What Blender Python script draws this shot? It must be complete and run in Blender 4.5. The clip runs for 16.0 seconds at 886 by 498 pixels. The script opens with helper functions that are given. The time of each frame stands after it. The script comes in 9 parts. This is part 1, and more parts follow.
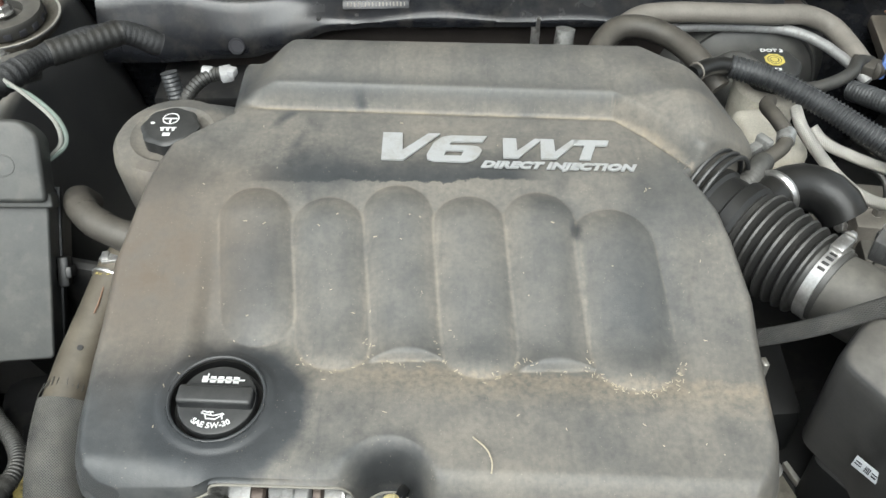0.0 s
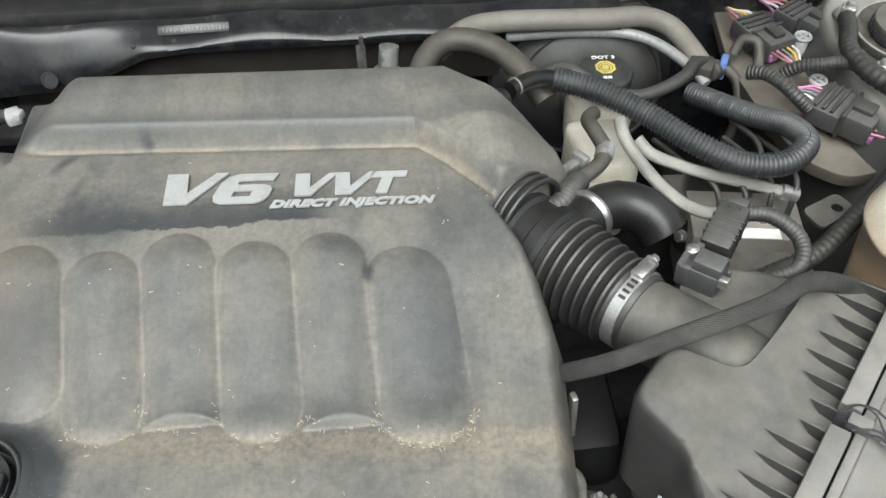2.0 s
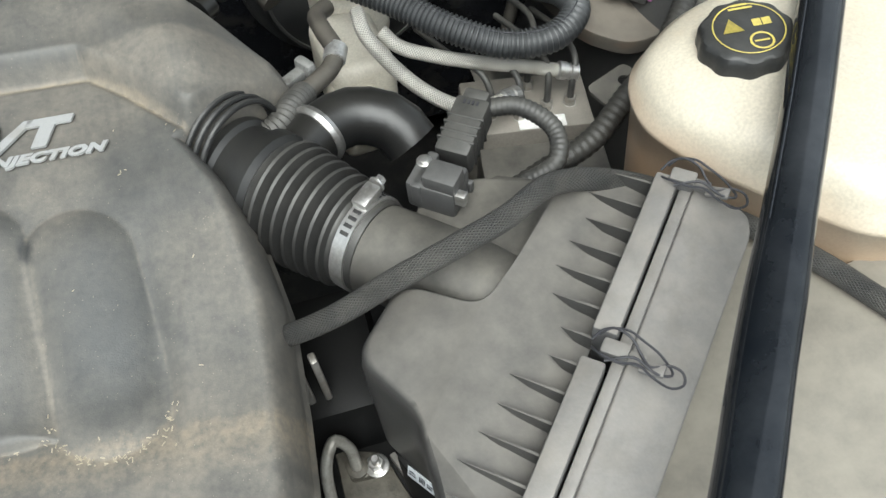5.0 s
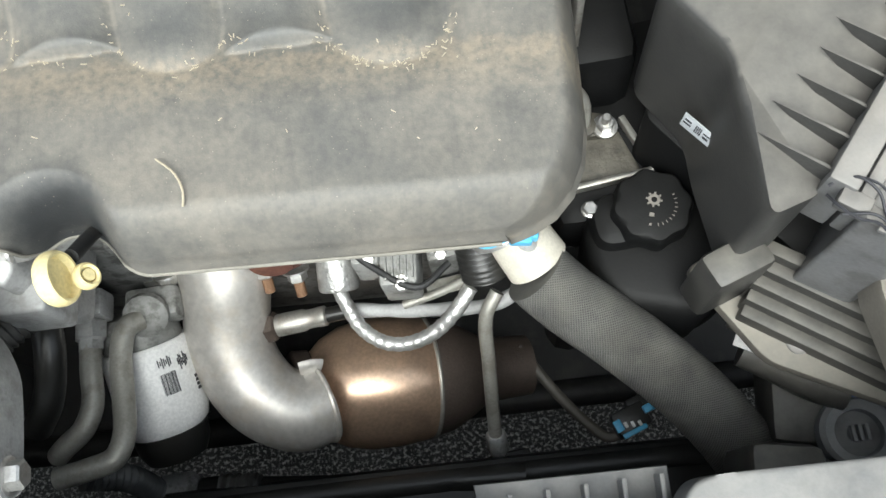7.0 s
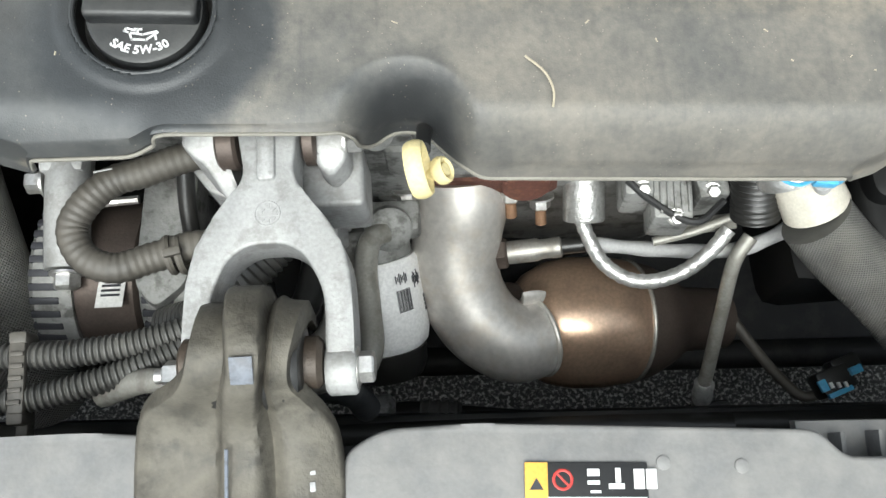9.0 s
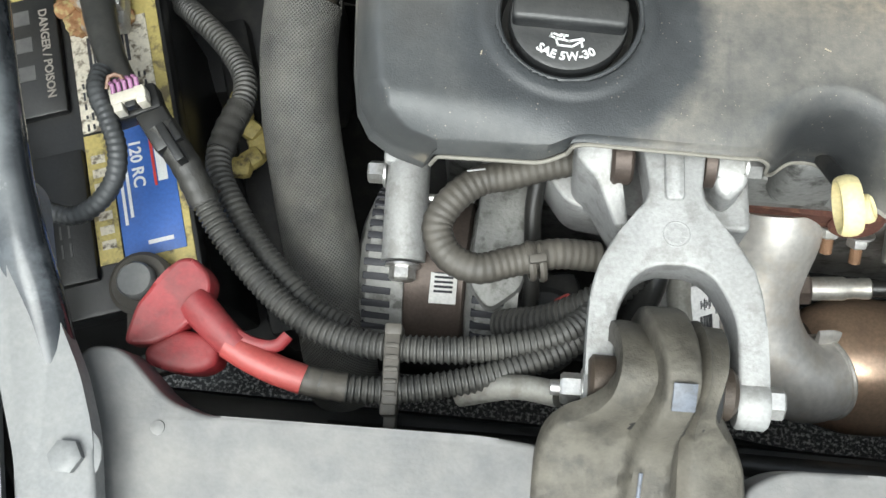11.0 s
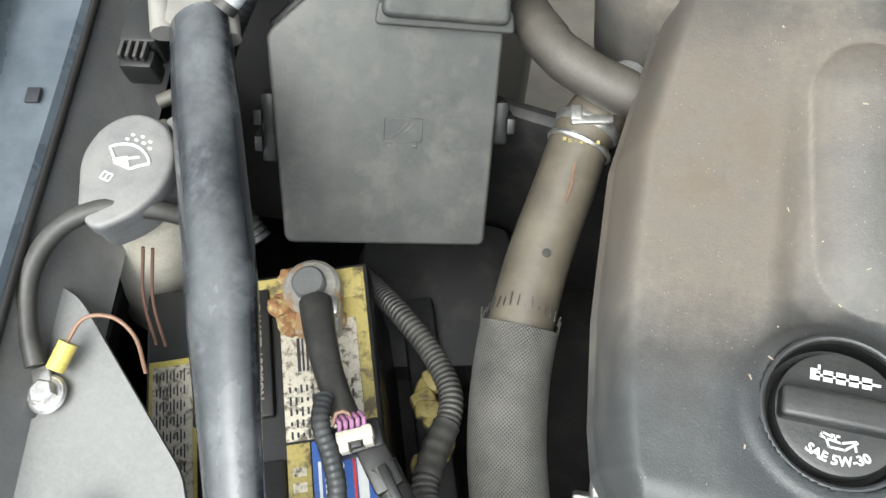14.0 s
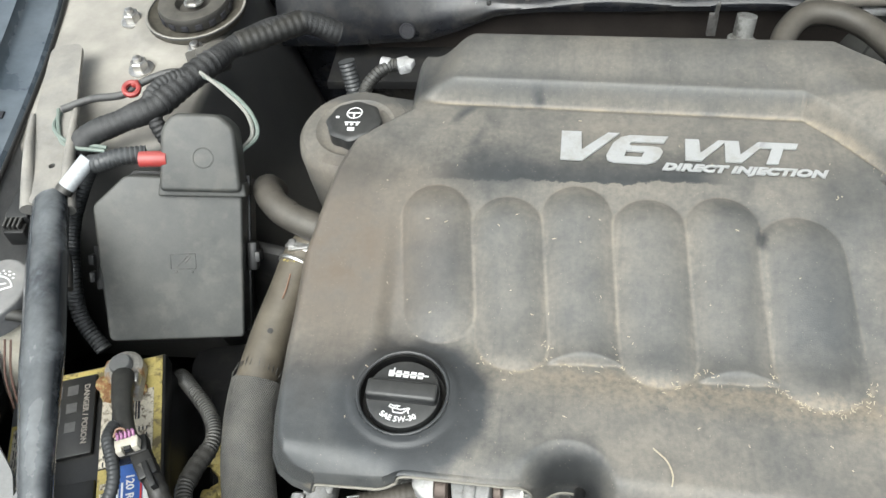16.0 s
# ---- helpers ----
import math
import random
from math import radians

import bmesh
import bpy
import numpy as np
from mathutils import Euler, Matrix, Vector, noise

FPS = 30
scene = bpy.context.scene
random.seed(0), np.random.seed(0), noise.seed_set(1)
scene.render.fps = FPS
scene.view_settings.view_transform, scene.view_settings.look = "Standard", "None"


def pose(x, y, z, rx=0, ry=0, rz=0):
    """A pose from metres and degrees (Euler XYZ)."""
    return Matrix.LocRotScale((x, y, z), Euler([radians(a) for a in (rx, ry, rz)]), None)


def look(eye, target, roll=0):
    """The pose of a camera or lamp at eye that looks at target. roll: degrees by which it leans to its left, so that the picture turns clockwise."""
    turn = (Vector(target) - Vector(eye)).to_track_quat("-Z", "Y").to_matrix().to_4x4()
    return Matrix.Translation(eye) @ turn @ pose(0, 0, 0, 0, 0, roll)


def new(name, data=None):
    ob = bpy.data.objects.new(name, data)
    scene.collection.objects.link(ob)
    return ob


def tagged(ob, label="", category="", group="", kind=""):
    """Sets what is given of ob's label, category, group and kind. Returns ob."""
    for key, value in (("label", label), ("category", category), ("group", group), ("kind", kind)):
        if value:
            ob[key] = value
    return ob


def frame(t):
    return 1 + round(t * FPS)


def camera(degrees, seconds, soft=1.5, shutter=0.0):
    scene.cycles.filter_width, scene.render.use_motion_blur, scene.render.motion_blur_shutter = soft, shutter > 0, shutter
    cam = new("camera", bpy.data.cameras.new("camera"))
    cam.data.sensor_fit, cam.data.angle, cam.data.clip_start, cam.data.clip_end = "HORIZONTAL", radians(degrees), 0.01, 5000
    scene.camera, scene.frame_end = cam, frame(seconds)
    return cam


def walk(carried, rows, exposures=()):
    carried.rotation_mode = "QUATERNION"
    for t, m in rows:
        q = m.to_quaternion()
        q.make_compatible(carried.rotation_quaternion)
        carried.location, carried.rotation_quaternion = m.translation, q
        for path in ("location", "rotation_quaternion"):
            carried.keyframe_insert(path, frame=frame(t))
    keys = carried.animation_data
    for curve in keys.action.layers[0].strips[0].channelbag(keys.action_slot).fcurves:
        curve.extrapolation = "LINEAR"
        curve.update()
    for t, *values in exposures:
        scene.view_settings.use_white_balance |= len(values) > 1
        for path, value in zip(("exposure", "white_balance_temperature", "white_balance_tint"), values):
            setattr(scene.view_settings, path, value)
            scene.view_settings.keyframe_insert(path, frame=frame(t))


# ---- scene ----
cam = camera(54.8, 16.0)
PATH = [
    (0, (0.079, 0.061, 1.609), (0.072, 1.384, 0.109), -0.5),
    (0.5, (0.136, 0.074, 1.609), (0.136, 1.389, 0.103), -0.0),
    (1, (0.176, 0.089, 1.607), (0.164, 1.4, 0.097), -0.8),
    (1.5, (0.209, 0.101, 1.605), (0.225, 1.41, 0.092), -1.4),
    (2, (0.244, 0.125, 1.6), (0.331, 1.43, 0.088), -1.0),
    (2.5, (0.288, 0.167, 1.602), (0.448, 1.442, 0.07), -0.3),
    (3, (0.317, 0.199, 1.584), (0.562, 1.463, 0.054), 0.9),
    (3.2, (0.325, 0.211, 1.579), (0.575, 1.478, 0.052), 0.4),
    (5.3, (0.4282, 0.2085, 1.4872), (0.6553, 1.2058, -0.2315), -2.79),
    (5.5, (0.4171, 0.2060, 1.4800), (0.6120, 1.1207, -0.2878), -2.70),
    (6, (0.3734, 0.2046, 1.4708), (0.5173, 0.9775, -0.3682), -1.96),
    (6.5, (0.3159, 0.1938, 1.4600), (0.4118, 0.8588, -0.4238), -2.58),
    (7, (0.2580, 0.1931, 1.4419), (0.2968, 0.7730, -0.4718), -3.91),
    (7.5, (0.2025, 0.1766, 1.4365), (0.2182, 0.6997, -0.4938), -4.04),
    (8, (0.1453, 0.1596, 1.4386), (0.2055, 0.6814, -0.4912), 1.83),
    (8.5, (0.0857, 0.1682, 1.4300), (0.1725, 0.6897, -0.4989), 5.69),
    (8.7, (0.0616, 0.1806, 1.4204), (0.1464, 0.6954, -0.5103), 5.96),
    (10.8, (-0.141, 0.19, 1.412), (-0.22, 0.693, -0.522), -5.6),
    (11, (-0.164, 0.195, 1.411), (-0.265, 0.701, -0.521), -7.2),
    (11.5, (-0.231, 0.202, 1.407), (-0.365, 0.71, -0.523), -7.9),
    (12, (-0.261, 0.209, 1.411), (-0.439, 0.739, -0.509), -10.3),
    (12.5, (-0.29, 0.23, 1.417), (-0.506, 0.851, -0.472), -9.3),
    (13, (-0.304, 0.284, 1.42), (-0.559, 0.986, -0.436), -9.1),
    (13.5, (-0.302, 0.319, 1.43), (-0.56, 1.084, -0.399), -8.3),
    (14, (-0.287, 0.318, 1.442), (-0.562, 1.105, -0.376), -10.1),
    (14.5, (-0.246, 0.272, 1.487), (-0.485, 1.134, -0.302), -8.7),
    (15, (-0.169, 0.207, 1.556), (-0.431, 1.226, -0.145), -9.5),
    (15.5, (-0.079, 0.143, 1.616), (-0.385, 1.283, 0.002), -9.9),
    (16, (0.026, 0.088, 1.654), (-0.27, 1.305, 0.095), -8.9),
]
walk(cam, [(t, look(eye, target, roll)) for t, eye, target, roll in PATH],
     exposures=((0.0, 0.55, 6240, 4.6), (2.4, 0.50, 6240, 4.6), (3.0, 0.63, 6240, 4.6), (5.5, 0.42, 6210, 4.1), (6.0, 0.42, 6210, 4.1), (6.5, 0.55, 6210, 4.1), (7.5, 0.82, 6210, 4.1), (8.0, 0.78, 6210, 4.1), (8.5, 0.63, 6210, 4.1), (11.5, 0.70, 6180, 3.6), (13.0, 0.83, 6240, 5.3), (15.0, 0.88, 6290, 5.5), (16.0, 0.69, 6270, 5.5)))

# world: bright overcast sky with a broad veiled sun
world = bpy.data.worlds.new("overcast")
scene.world = world
world.use_nodes = True
wn, wl = world.node_tree.nodes, world.node_tree.links
sky = wn.new("ShaderNodeTexSky")
sky.sky_type, sky.sun_disc = "NISHITA", False
sky.sun_elevation, sky.sun_rotation = radians(62), radians(205)
sky.air_density, sky.dust_density = 1.5, 4.0
grey = wn.new("ShaderNodeHueSaturation")
grey.inputs["Saturation"].default_value = 0.3
wl.new(sky.outputs[0], grey.inputs["Color"])
wl.new(grey.outputs[0], wn["Background"].inputs[0])
wn["Background"].inputs[1].default_value = 0.15
sun = new("sun", bpy.data.lights.new("sun", "SUN"))
sun.data.energy, sun.data.angle, sun.data.color = 2.6, radians(50), (1.0, 0.985, 0.95)
sun.matrix_world = look((-0.4, -1.6, 4.4), (0, 0.5, 0.9))
scene.view_settings.exposure = 0.9


# ---- mesh tools ----
# frames in which the assemblies of the bay are laid out
FRONT = Matrix(((0.9692, 0.0075, -0.0629, 0.0653), (-0.0108, 0.969, 0.0456, -0.0263), (0.0878, -0.0267, 0.8973, 0.0932), (0, 0, 0, 1)))
LOW = Matrix.Translation((-0.0051, -0.0101, -0.0858)) @ Matrix.Scale(1.06, 4) @ FRONT
SIDE = Matrix(((0.8921, -0.0133, -0.0463, 0.089), (-0.0292, 0.8978, 0.0201, 0.0275), (0.1151, 0.0143, 0.9339, 0.0414), (0, 0, 0, 1)))
LAYOUT = [Matrix()]


def lay_out(m=None):
    """Things made from here on stand in the frame m."""
    LAYOUT[0] = m if m is not None else Matrix()


def thing(name, at, label, category, group="", kind=""):
    ob = new(name)
    ob.empty_display_size = 0.02
    ob.location = LAYOUT[0] @ Vector(at)
    return tagged(ob, label, category, group, kind)


def part(name, bm, material, parent=None, label="", angle=38):
    me = bpy.data.meshes.new(name)
    bm.transform(LAYOUT[0])
    bm.normal_update()
    bm.to_mesh(me)
    bm.free()
    me.materials.append(material)
    me.polygons.foreach_set("use_smooth", [True] * len(me.polygons))
    me.set_sharp_from_angle(angle=radians(angle))
    ob = new(name, me)
    if parent:
        ob.parent = parent
        base, top = Matrix(), parent
        while top:
            base = top.matrix_basis @ base if top.type == "EMPTY" else base
            top = top.parent
        if parent.type == "EMPTY":
            ob.matrix_parent_inverse = base.inverted()
    if label:
        ob["label"] = label
    return ob


def alone(name, bm, material, label, category, group="", kind="", angle=38):
    """A thing that is one mesh."""
    return tagged(part(name, bm, material, angle=angle), label, category, group, kind)


def add(bm, other):
    me = bpy.data.meshes.new("tmp")
    other.to_mesh(me)
    other.free()
    bm.from_mesh(me)
    bpy.data.meshes.remove(me)
    return bm


def merged(*bms):
    out = bmesh.new()
    out.loops.layers.uv.new("UVMap")
    for b in bms:
        add(out, b)
    return out


def box(cx, cy, cz, sx, sy, sz, bev=0.003, rz=0, m=None, seg=2, top=(1, 1)):
    """A bevelled box, its top face scaled by top."""
    bm = bmesh.new()
    bmesh.ops.create_cube(bm, size=1)
    for v in bm.verts:
        k = top if v.co.z > 0 else (1, 1)
        v.co = Vector((v.co.x * sx * k[0], v.co.y * sy * k[1], v.co.z * sz))
    if bev:
        bmesh.ops.bevel(bm, geom=bm.edges[:], offset=bev, segments=seg, profile=0.5, affect="EDGES", clamp_overlap=True)
    bm.transform(m if m is not None else pose(cx, cy, cz, 0, 0, rz))
    return bm


def aim(p, d, spin=0):
    """A frame at p whose z axis points along d."""
    q = Vector(d).to_track_quat("Z", "Y")
    return Matrix.Translation(p) @ q.to_matrix().to_4x4() @ Matrix.Rotation(radians(spin), 4, "Z")


def lathe(profile, m=None, seg=32, wobble=None):
    """A solid of revolution; profile is (radius, height) from the bottom up."""
    bm = bmesh.new()
    uv = bm.loops.layers.uv.new("UVMap")
    rings = []
    for r, z in profile:
        ring = []
        for i in range(seg):
            a = 2 * math.pi * i / seg
            k = wobble(a, z) if wobble else 1
            ring.append(bm.verts.new((r * k * math.cos(a), r * k * math.sin(a), z)))
        rings.append(ring)
    for j in range(len(rings) - 1):
        for i in range(seg):
            f = bm.faces.new((rings[j][i], rings[j][(i + 1) % seg], rings[j + 1][(i + 1) % seg], rings[j + 1][i]))
            for lo, (u, w) in zip(f.loops, ((i, j), (i + 1, j), (i + 1, j + 1), (i, j + 1))):
                lo[uv].uv = (u / seg, profile[w][1])
    bm.faces.new(rings[0][::-1])
    bm.faces.new(rings[-1])
    bm.transform(m if m is not None else Matrix())
    return bm


def curve_points(pts, step):
    """Points every step along a smooth curve through pts."""
    p = [Vector(q) for q in pts]
    if len(p) == 2:
        dense = [p[0].lerp(p[1], i / 40) for i in range(41)]
    else:
        p = [2 * p[0] - p[1]] + p + [2 * p[-1] - p[-2]]
        dense = []
        for a, b, c, d in zip(p, p[1:], p[2:], p[3:]):
            t1 = (b - a).length ** 0.5 + 1e-6
            t2 = t1 + (c - b).length ** 0.5 + 1e-6
            t3 = t2 + (d - c).length ** 0.5 + 1e-6
            for i in range(24):
                t = t1 + (t2 - t1) * i / 24
                a1 = a.lerp(b, t / t1)
                a2 = b.lerp(c, (t - t1) / (t2 - t1))
                a3 = c.lerp(d, (t - t2) / (t3 - t2))
                b1 = a1.lerp(a2, t / t2)
                b2 = a2.lerp(a3, (t - t1) / (t3 - t1))
                dense.append(b1.lerp(b2, (t - t1) / (t2 - t1)))
        dense.append(p[-2])
    s = [0.0]
    for a, b in zip(dense, dense[1:]):
        s.append(s[-1] + (b - a).length)
    n = max(2, round(s[-1] / step))
    out, k = [], 0
    for i in range(n + 1):
        want = s[-1] * i / n
        while k < len(s) - 2 and s[k + 1] < want:
            k += 1
        f = (want - s[k]) / max(1e-9, s[k + 1] - s[k])
        out.append(dense[k].lerp(dense[k + 1], f))
    return out, s[-1]


def tube(pts, r, seg=14, rib=None, flat=1.0, taper=None, step=None):
    """A tube along a curve. rib: (pitch, depth) of a corrugated hose; taper(f): radius factor along it."""
    per = 4
    step = rib[0] / per if rib else step or max(0.004, r * 0.6)
    path, length = curve_points(pts, step)
    bm = bmesh.new()
    uv = bm.loops.layers.uv.new("UVMap")
    t0 = (path[1] - path[0]).normalized()
    side = t0.orthogonal().normalized()
    rings = []
    n = len(path) - 1
    for i, p in enumerate(path):
        t = (path[min(i + 1, n)] - path[max(i - 1, 0)]).normalized()
        side = (side - t * side.dot(t)).normalized()
        other = t.cross(side)
        k = r * (taper(i / n) if taper else 1)
        if rib:
            k -= rib[1] * (0, 1, 0.85, 0.1)[i % per]
        rings.append([bm.verts.new(p + k * (math.cos(a) * side + flat * math.sin(a) * other)) for a in (2 * math.pi * j / seg for j in range(seg))])
    for i in range(n):
        for j in range(seg):
            jj = (j + 1) % seg
            f = bm.faces.new((rings[i][j], rings[i][jj], rings[i + 1][jj], rings[i + 1][j]))
            va, vb = length * i / n, length * (i + 1) / n
            for lo, w in zip(f.loops, ((j / seg, va), ((j + 1) / seg, va), ((j + 1) / seg, vb), (j / seg, vb))):
                lo[uv].uv = w
    bm.faces.new(rings[0][::-1])
    bm.faces.new(rings[-1])
    return bm


def rounded(poly, r, n=5):
    """A polygon with its corners rounded; r may be one radius or one for each corner."""
    out = []
    m = len(poly)
    for i, p in enumerate(poly):
        p = Vector(p)
        a, b = Vector(poly[i - 1]) - p, Vector(poly[(i + 1) % m]) - p
        k = r[i] if isinstance(r, (list, tuple)) else r
        k = min(k, a.length * 0.45, b.length * 0.45)
        if k < 1e-5:
            out.append(p)
            continue
        s, e = p + a.normalized() * k, p + b.normalized() * k
        for j in range(n + 1):
            f = j / n
            out.append((1 - f) ** 2 * s + 2 * f * (1 - f) * p + f * f * e)
    return out


def prism(poly, z0, z1, bev=0.003, m=None, seg=2, top=None):
    """A polygon raised from z0 to z1 with a bevelled upper rim; top(x, y): the height of the upper face."""
    bm = bmesh.new()
    low = [bm.verts.new((p[0], p[1], z0)) for p in poly]
    face = bm.faces.new(low)
    if face.normal.z > 0 or sum(a[0] * b[1] - b[0] * a[1] for a, b in zip(poly, list(poly[1:]) + [poly[0]])) > 0:
        face.normal_flip()
    got = bmesh.ops.extrude_face_region(bm, geom=[face])
    up = [v for v in got["geom"] if isinstance(v, bmesh.types.BMVert)]
    for v in up:
        v.co.z = top(v.co.x, v.co.y) if top else z1
    if bev:
        ups = set(up)
        rim = [e for e in bm.edges if e.verts[0] in ups and e.verts[1] in ups]
        bmesh.ops.bevel(bm, geom=rim, offset=bev, segments=seg, profile=0.5, affect="EDGES", clamp_overlap=True)
    bmesh.ops.recalc_face_normals(bm, faces=bm.faces[:])
    if m is not None:
        bm.transform(m)
    return bm


def bolt(p, d, r=0.007, h=0.006, washer=1.5, stud=0.0, seg=6):
    """A hexagon head or nut with its washer, and a stud through it."""
    head = lathe([(r * 0.98, 0), (r, 0.0008), (r, h * 0.85), (r * 0.84, h), (r * 0.3, h)], seg=seg)
    ring = lathe([(r * washer, -0.0025), (r * washer, -0.0005), (r * washer * 0.9, 0), (r, 0.0002)], seg=20)
    bms = [head, ring]
    if stud:
        bms.append(lathe([(r * 0.5, 0), (r * 0.5, h + stud * 0.9), (r * 0.4, h + stud)], seg=12))
    bm = merged(*bms)
    bm.transform(aim(p, d))
    return bm


def torus(p, d, big, small, seg=32, ring=8, squash=1.0):
    bm = bmesh.new()
    rows = []
    for i in range(seg):
        a = 2 * math.pi * i / seg
        rows.append([bm.verts.new(((big + small * math.cos(b)) * math.cos(a), (big + small * math.cos(b)) * math.sin(a), small * squash * math.sin(b)))
                     for b in (2 * math.pi * j / ring for j in range(ring))])
    for i in range(seg):
        for j in range(ring):
            bm.faces.new((rows[i][j], rows[(i + 1) % seg][j], rows[(i + 1) % seg][(j + 1) % ring], rows[i][(j + 1) % ring]))
    bm.transform(aim(p, d))
    return bm


def letters(name, words, size, material, parent, m, depth=0.0006, shear=0.0, bold=0.0, wide=1.0, spacing=1.0, bend=0.0):
    """Writing in the built-in font, as a raised mesh, bent round a centre above it if asked."""
    cu = bpy.data.curves.new(name, "FONT")
    cu.body, cu.size, cu.extrude, cu.shear, cu.offset = words, size, depth, shear, bold
    cu.align_x, cu.align_y, cu.space_character, cu.resolution_u = "CENTER", "CENTER", spacing, 3
    tmp = bpy.data.objects.new(name, cu)
    scene.collection.objects.link(tmp)
    me = bpy.data.meshes.new_from_object(tmp.evaluated_get(bpy.context.evaluated_depsgraph_get()))
    bpy.data.objects.remove(tmp)
    bpy.data.curves.remove(cu)
    bm = bmesh.new()
    bm.from_mesh(me)
    bpy.data.meshes.remove(me)
    if bend:
        for v in bm.verts:
            a, r = v.co.x / bend, bend - v.co.y
            v.co.x, v.co.y = r * math.sin(a), bend - r * math.cos(a)
    bm.transform(m @ Matrix.Diagonal((wide, 1, 1, 1)))
    return part(name, bm, material, parent)


def bars(rows, m, depth=0.0004):
    """Flat bars (x, y, width, height) in the plane of m."""
    return merged(*[box(0, 0, 0, w, h, depth, 0, m=m @ Matrix.Translation((x, y, 0))) for x, y, w, h in rows])


def smooth(a, b, x):
    t = np.clip((x - a) / (b - a), 0, 1)
    return t * t * (3 - 2 * t)


# ---- materials ----
def nodes_of(name):
    m = bpy.data.materials.new(name)
    m.use_nodes = True
    nt = m.node_tree
    return m, nt.nodes, nt.links, nt.nodes["Principled BSDF"]


def noise_of(n, l, vec, scale, detail=4, rough=0.55):
    t = n.new("ShaderNodeTexNoise")
    t.inputs["Scale"].default_value, t.inputs["Detail"].default_value, t.inputs["Roughness"].default_value = scale, detail, rough
    l.new(vec, t.inputs["Vector"])
    return t.outputs[0]


def ramp_of(n, l, fac, stops):
    r = n.new("ShaderNodeValToRGB")
    e = r.color_ramp.elements
    while len(e) < len(stops):
        e.new(0.5)
    for k, (pos, v) in zip(e, stops):
        k.position, k.color = pos, (v, v, v, 1) if isinstance(v, (int, float)) else (*v, 1)
    l.new(fac, r.inputs[0])
    return r.outputs[0]


def mix_of(n, l, fac, a, b, mode="MIX"):
    x = n.new("ShaderNodeMix")
    x.data_type, x.blend_type = "RGBA", mode
    for sock, v in ((x.inputs[0], fac), (x.inputs[6], a), (x.inputs[7], b)):
        if isinstance(v, (int, float)):
            sock.default_value = v
        elif isinstance(v, tuple):
            sock.default_value = (*v, 1)
        else:
            l.new(v, sock)
    return x.outputs[2]


def math_of(n, l, op, a, b=0.0):
    x = n.new("ShaderNodeMath")
    x.operation = op
    for sock, v in ((x.inputs[0], a), (x.inputs[1], b)):
        if isinstance(v, (int, float)):
            sock.default_value = v
        else:
            l.new(v, sock)
    return x.outputs[0]


DUST = (0.26, 0.242, 0.200)


def stuff(name, col, rough=0.5, metal=0.0, vary=0.3, grain=400, bump=0.15, dust=0.0, dustcol=DUST, blotch=14, spec=0.5, stain=None, stain_amount=0.0, stain_scale=30, patch=0.45, flat=(0.1, 0.85)):
    """A worn surface: colour that varies at two scales, fine relief, and dust on what faces up."""
    m, n, l, b = nodes_of(name)
    co = n.new("ShaderNodeTexCoord").outputs["Object"]
    large = noise_of(n, l, co, blotch, 5)
    fine = noise_of(n, l, co, grain, 3)
    dark = tuple(c * (1 - vary) for c in col)
    lite = tuple(min(1, c * (1 + vary)) for c in col)
    colour = mix_of(n, l, ramp_of(n, l, large, ((0.3, 0.0), (0.7, 1.0))), dark, lite)
    speck = ramp_of(n, l, fine, ((0.35, 0.84), (0.65, 1.13)))
    colour = mix_of(n, l, 0.6, colour, mix_of(n, l, 1.0, colour, speck, "MULTIPLY"))
    if stain:
        spot = ramp_of(n, l, noise_of(n, l, co, stain_scale, 6, 0.65), ((0.5, 0.0), (0.62, 1.0)))
        colour = mix_of(n, l, math_of(n, l, "MULTIPLY", spot, stain_amount), colour, stain)
    rgh = rough
    if dust:
        geo = n.new("ShaderNodeNewGeometry")
        sep = n.new("ShaderNodeSeparateXYZ")
        l.new(geo.outputs["Normal"], sep.inputs[0])
        up = ramp_of(n, l, sep.outputs[2], ((flat[0], 0.12), (flat[1], 1.0)))
        cover = ramp_of(n, l, noise_of(n, l, co, blotch * 1.7, 7, 0.62), ((0.30, patch), (0.70, 1.0)))
        f = math_of(n, l, "MULTIPLY", math_of(n, l, "MULTIPLY", up, cover), dust)
        colour = mix_of(n, l, f, colour, dustcol)
        rgh = math_of(n, l, "ADD", math_of(n, l, "MULTIPLY", f, 0.35), rough)
        l.new(rgh, b.inputs["Roughness"])
    else:
        b.inputs["Roughness"].default_value = rough
    l.new(colour, b.inputs["Base Color"])
    b.inputs["Metallic"].default_value = metal
    b.inputs["Specular IOR Level"].default_value = spec
    if bump:
        bp = n.new("ShaderNodeBump")
        bp.inputs["Strength"].default_value, bp.inputs["Distance"].default_value = bump, 0.001
        l.new(fine, bp.inputs["Height"])
        l.new(bp.outputs[0], b.inputs["Normal"])
    return m


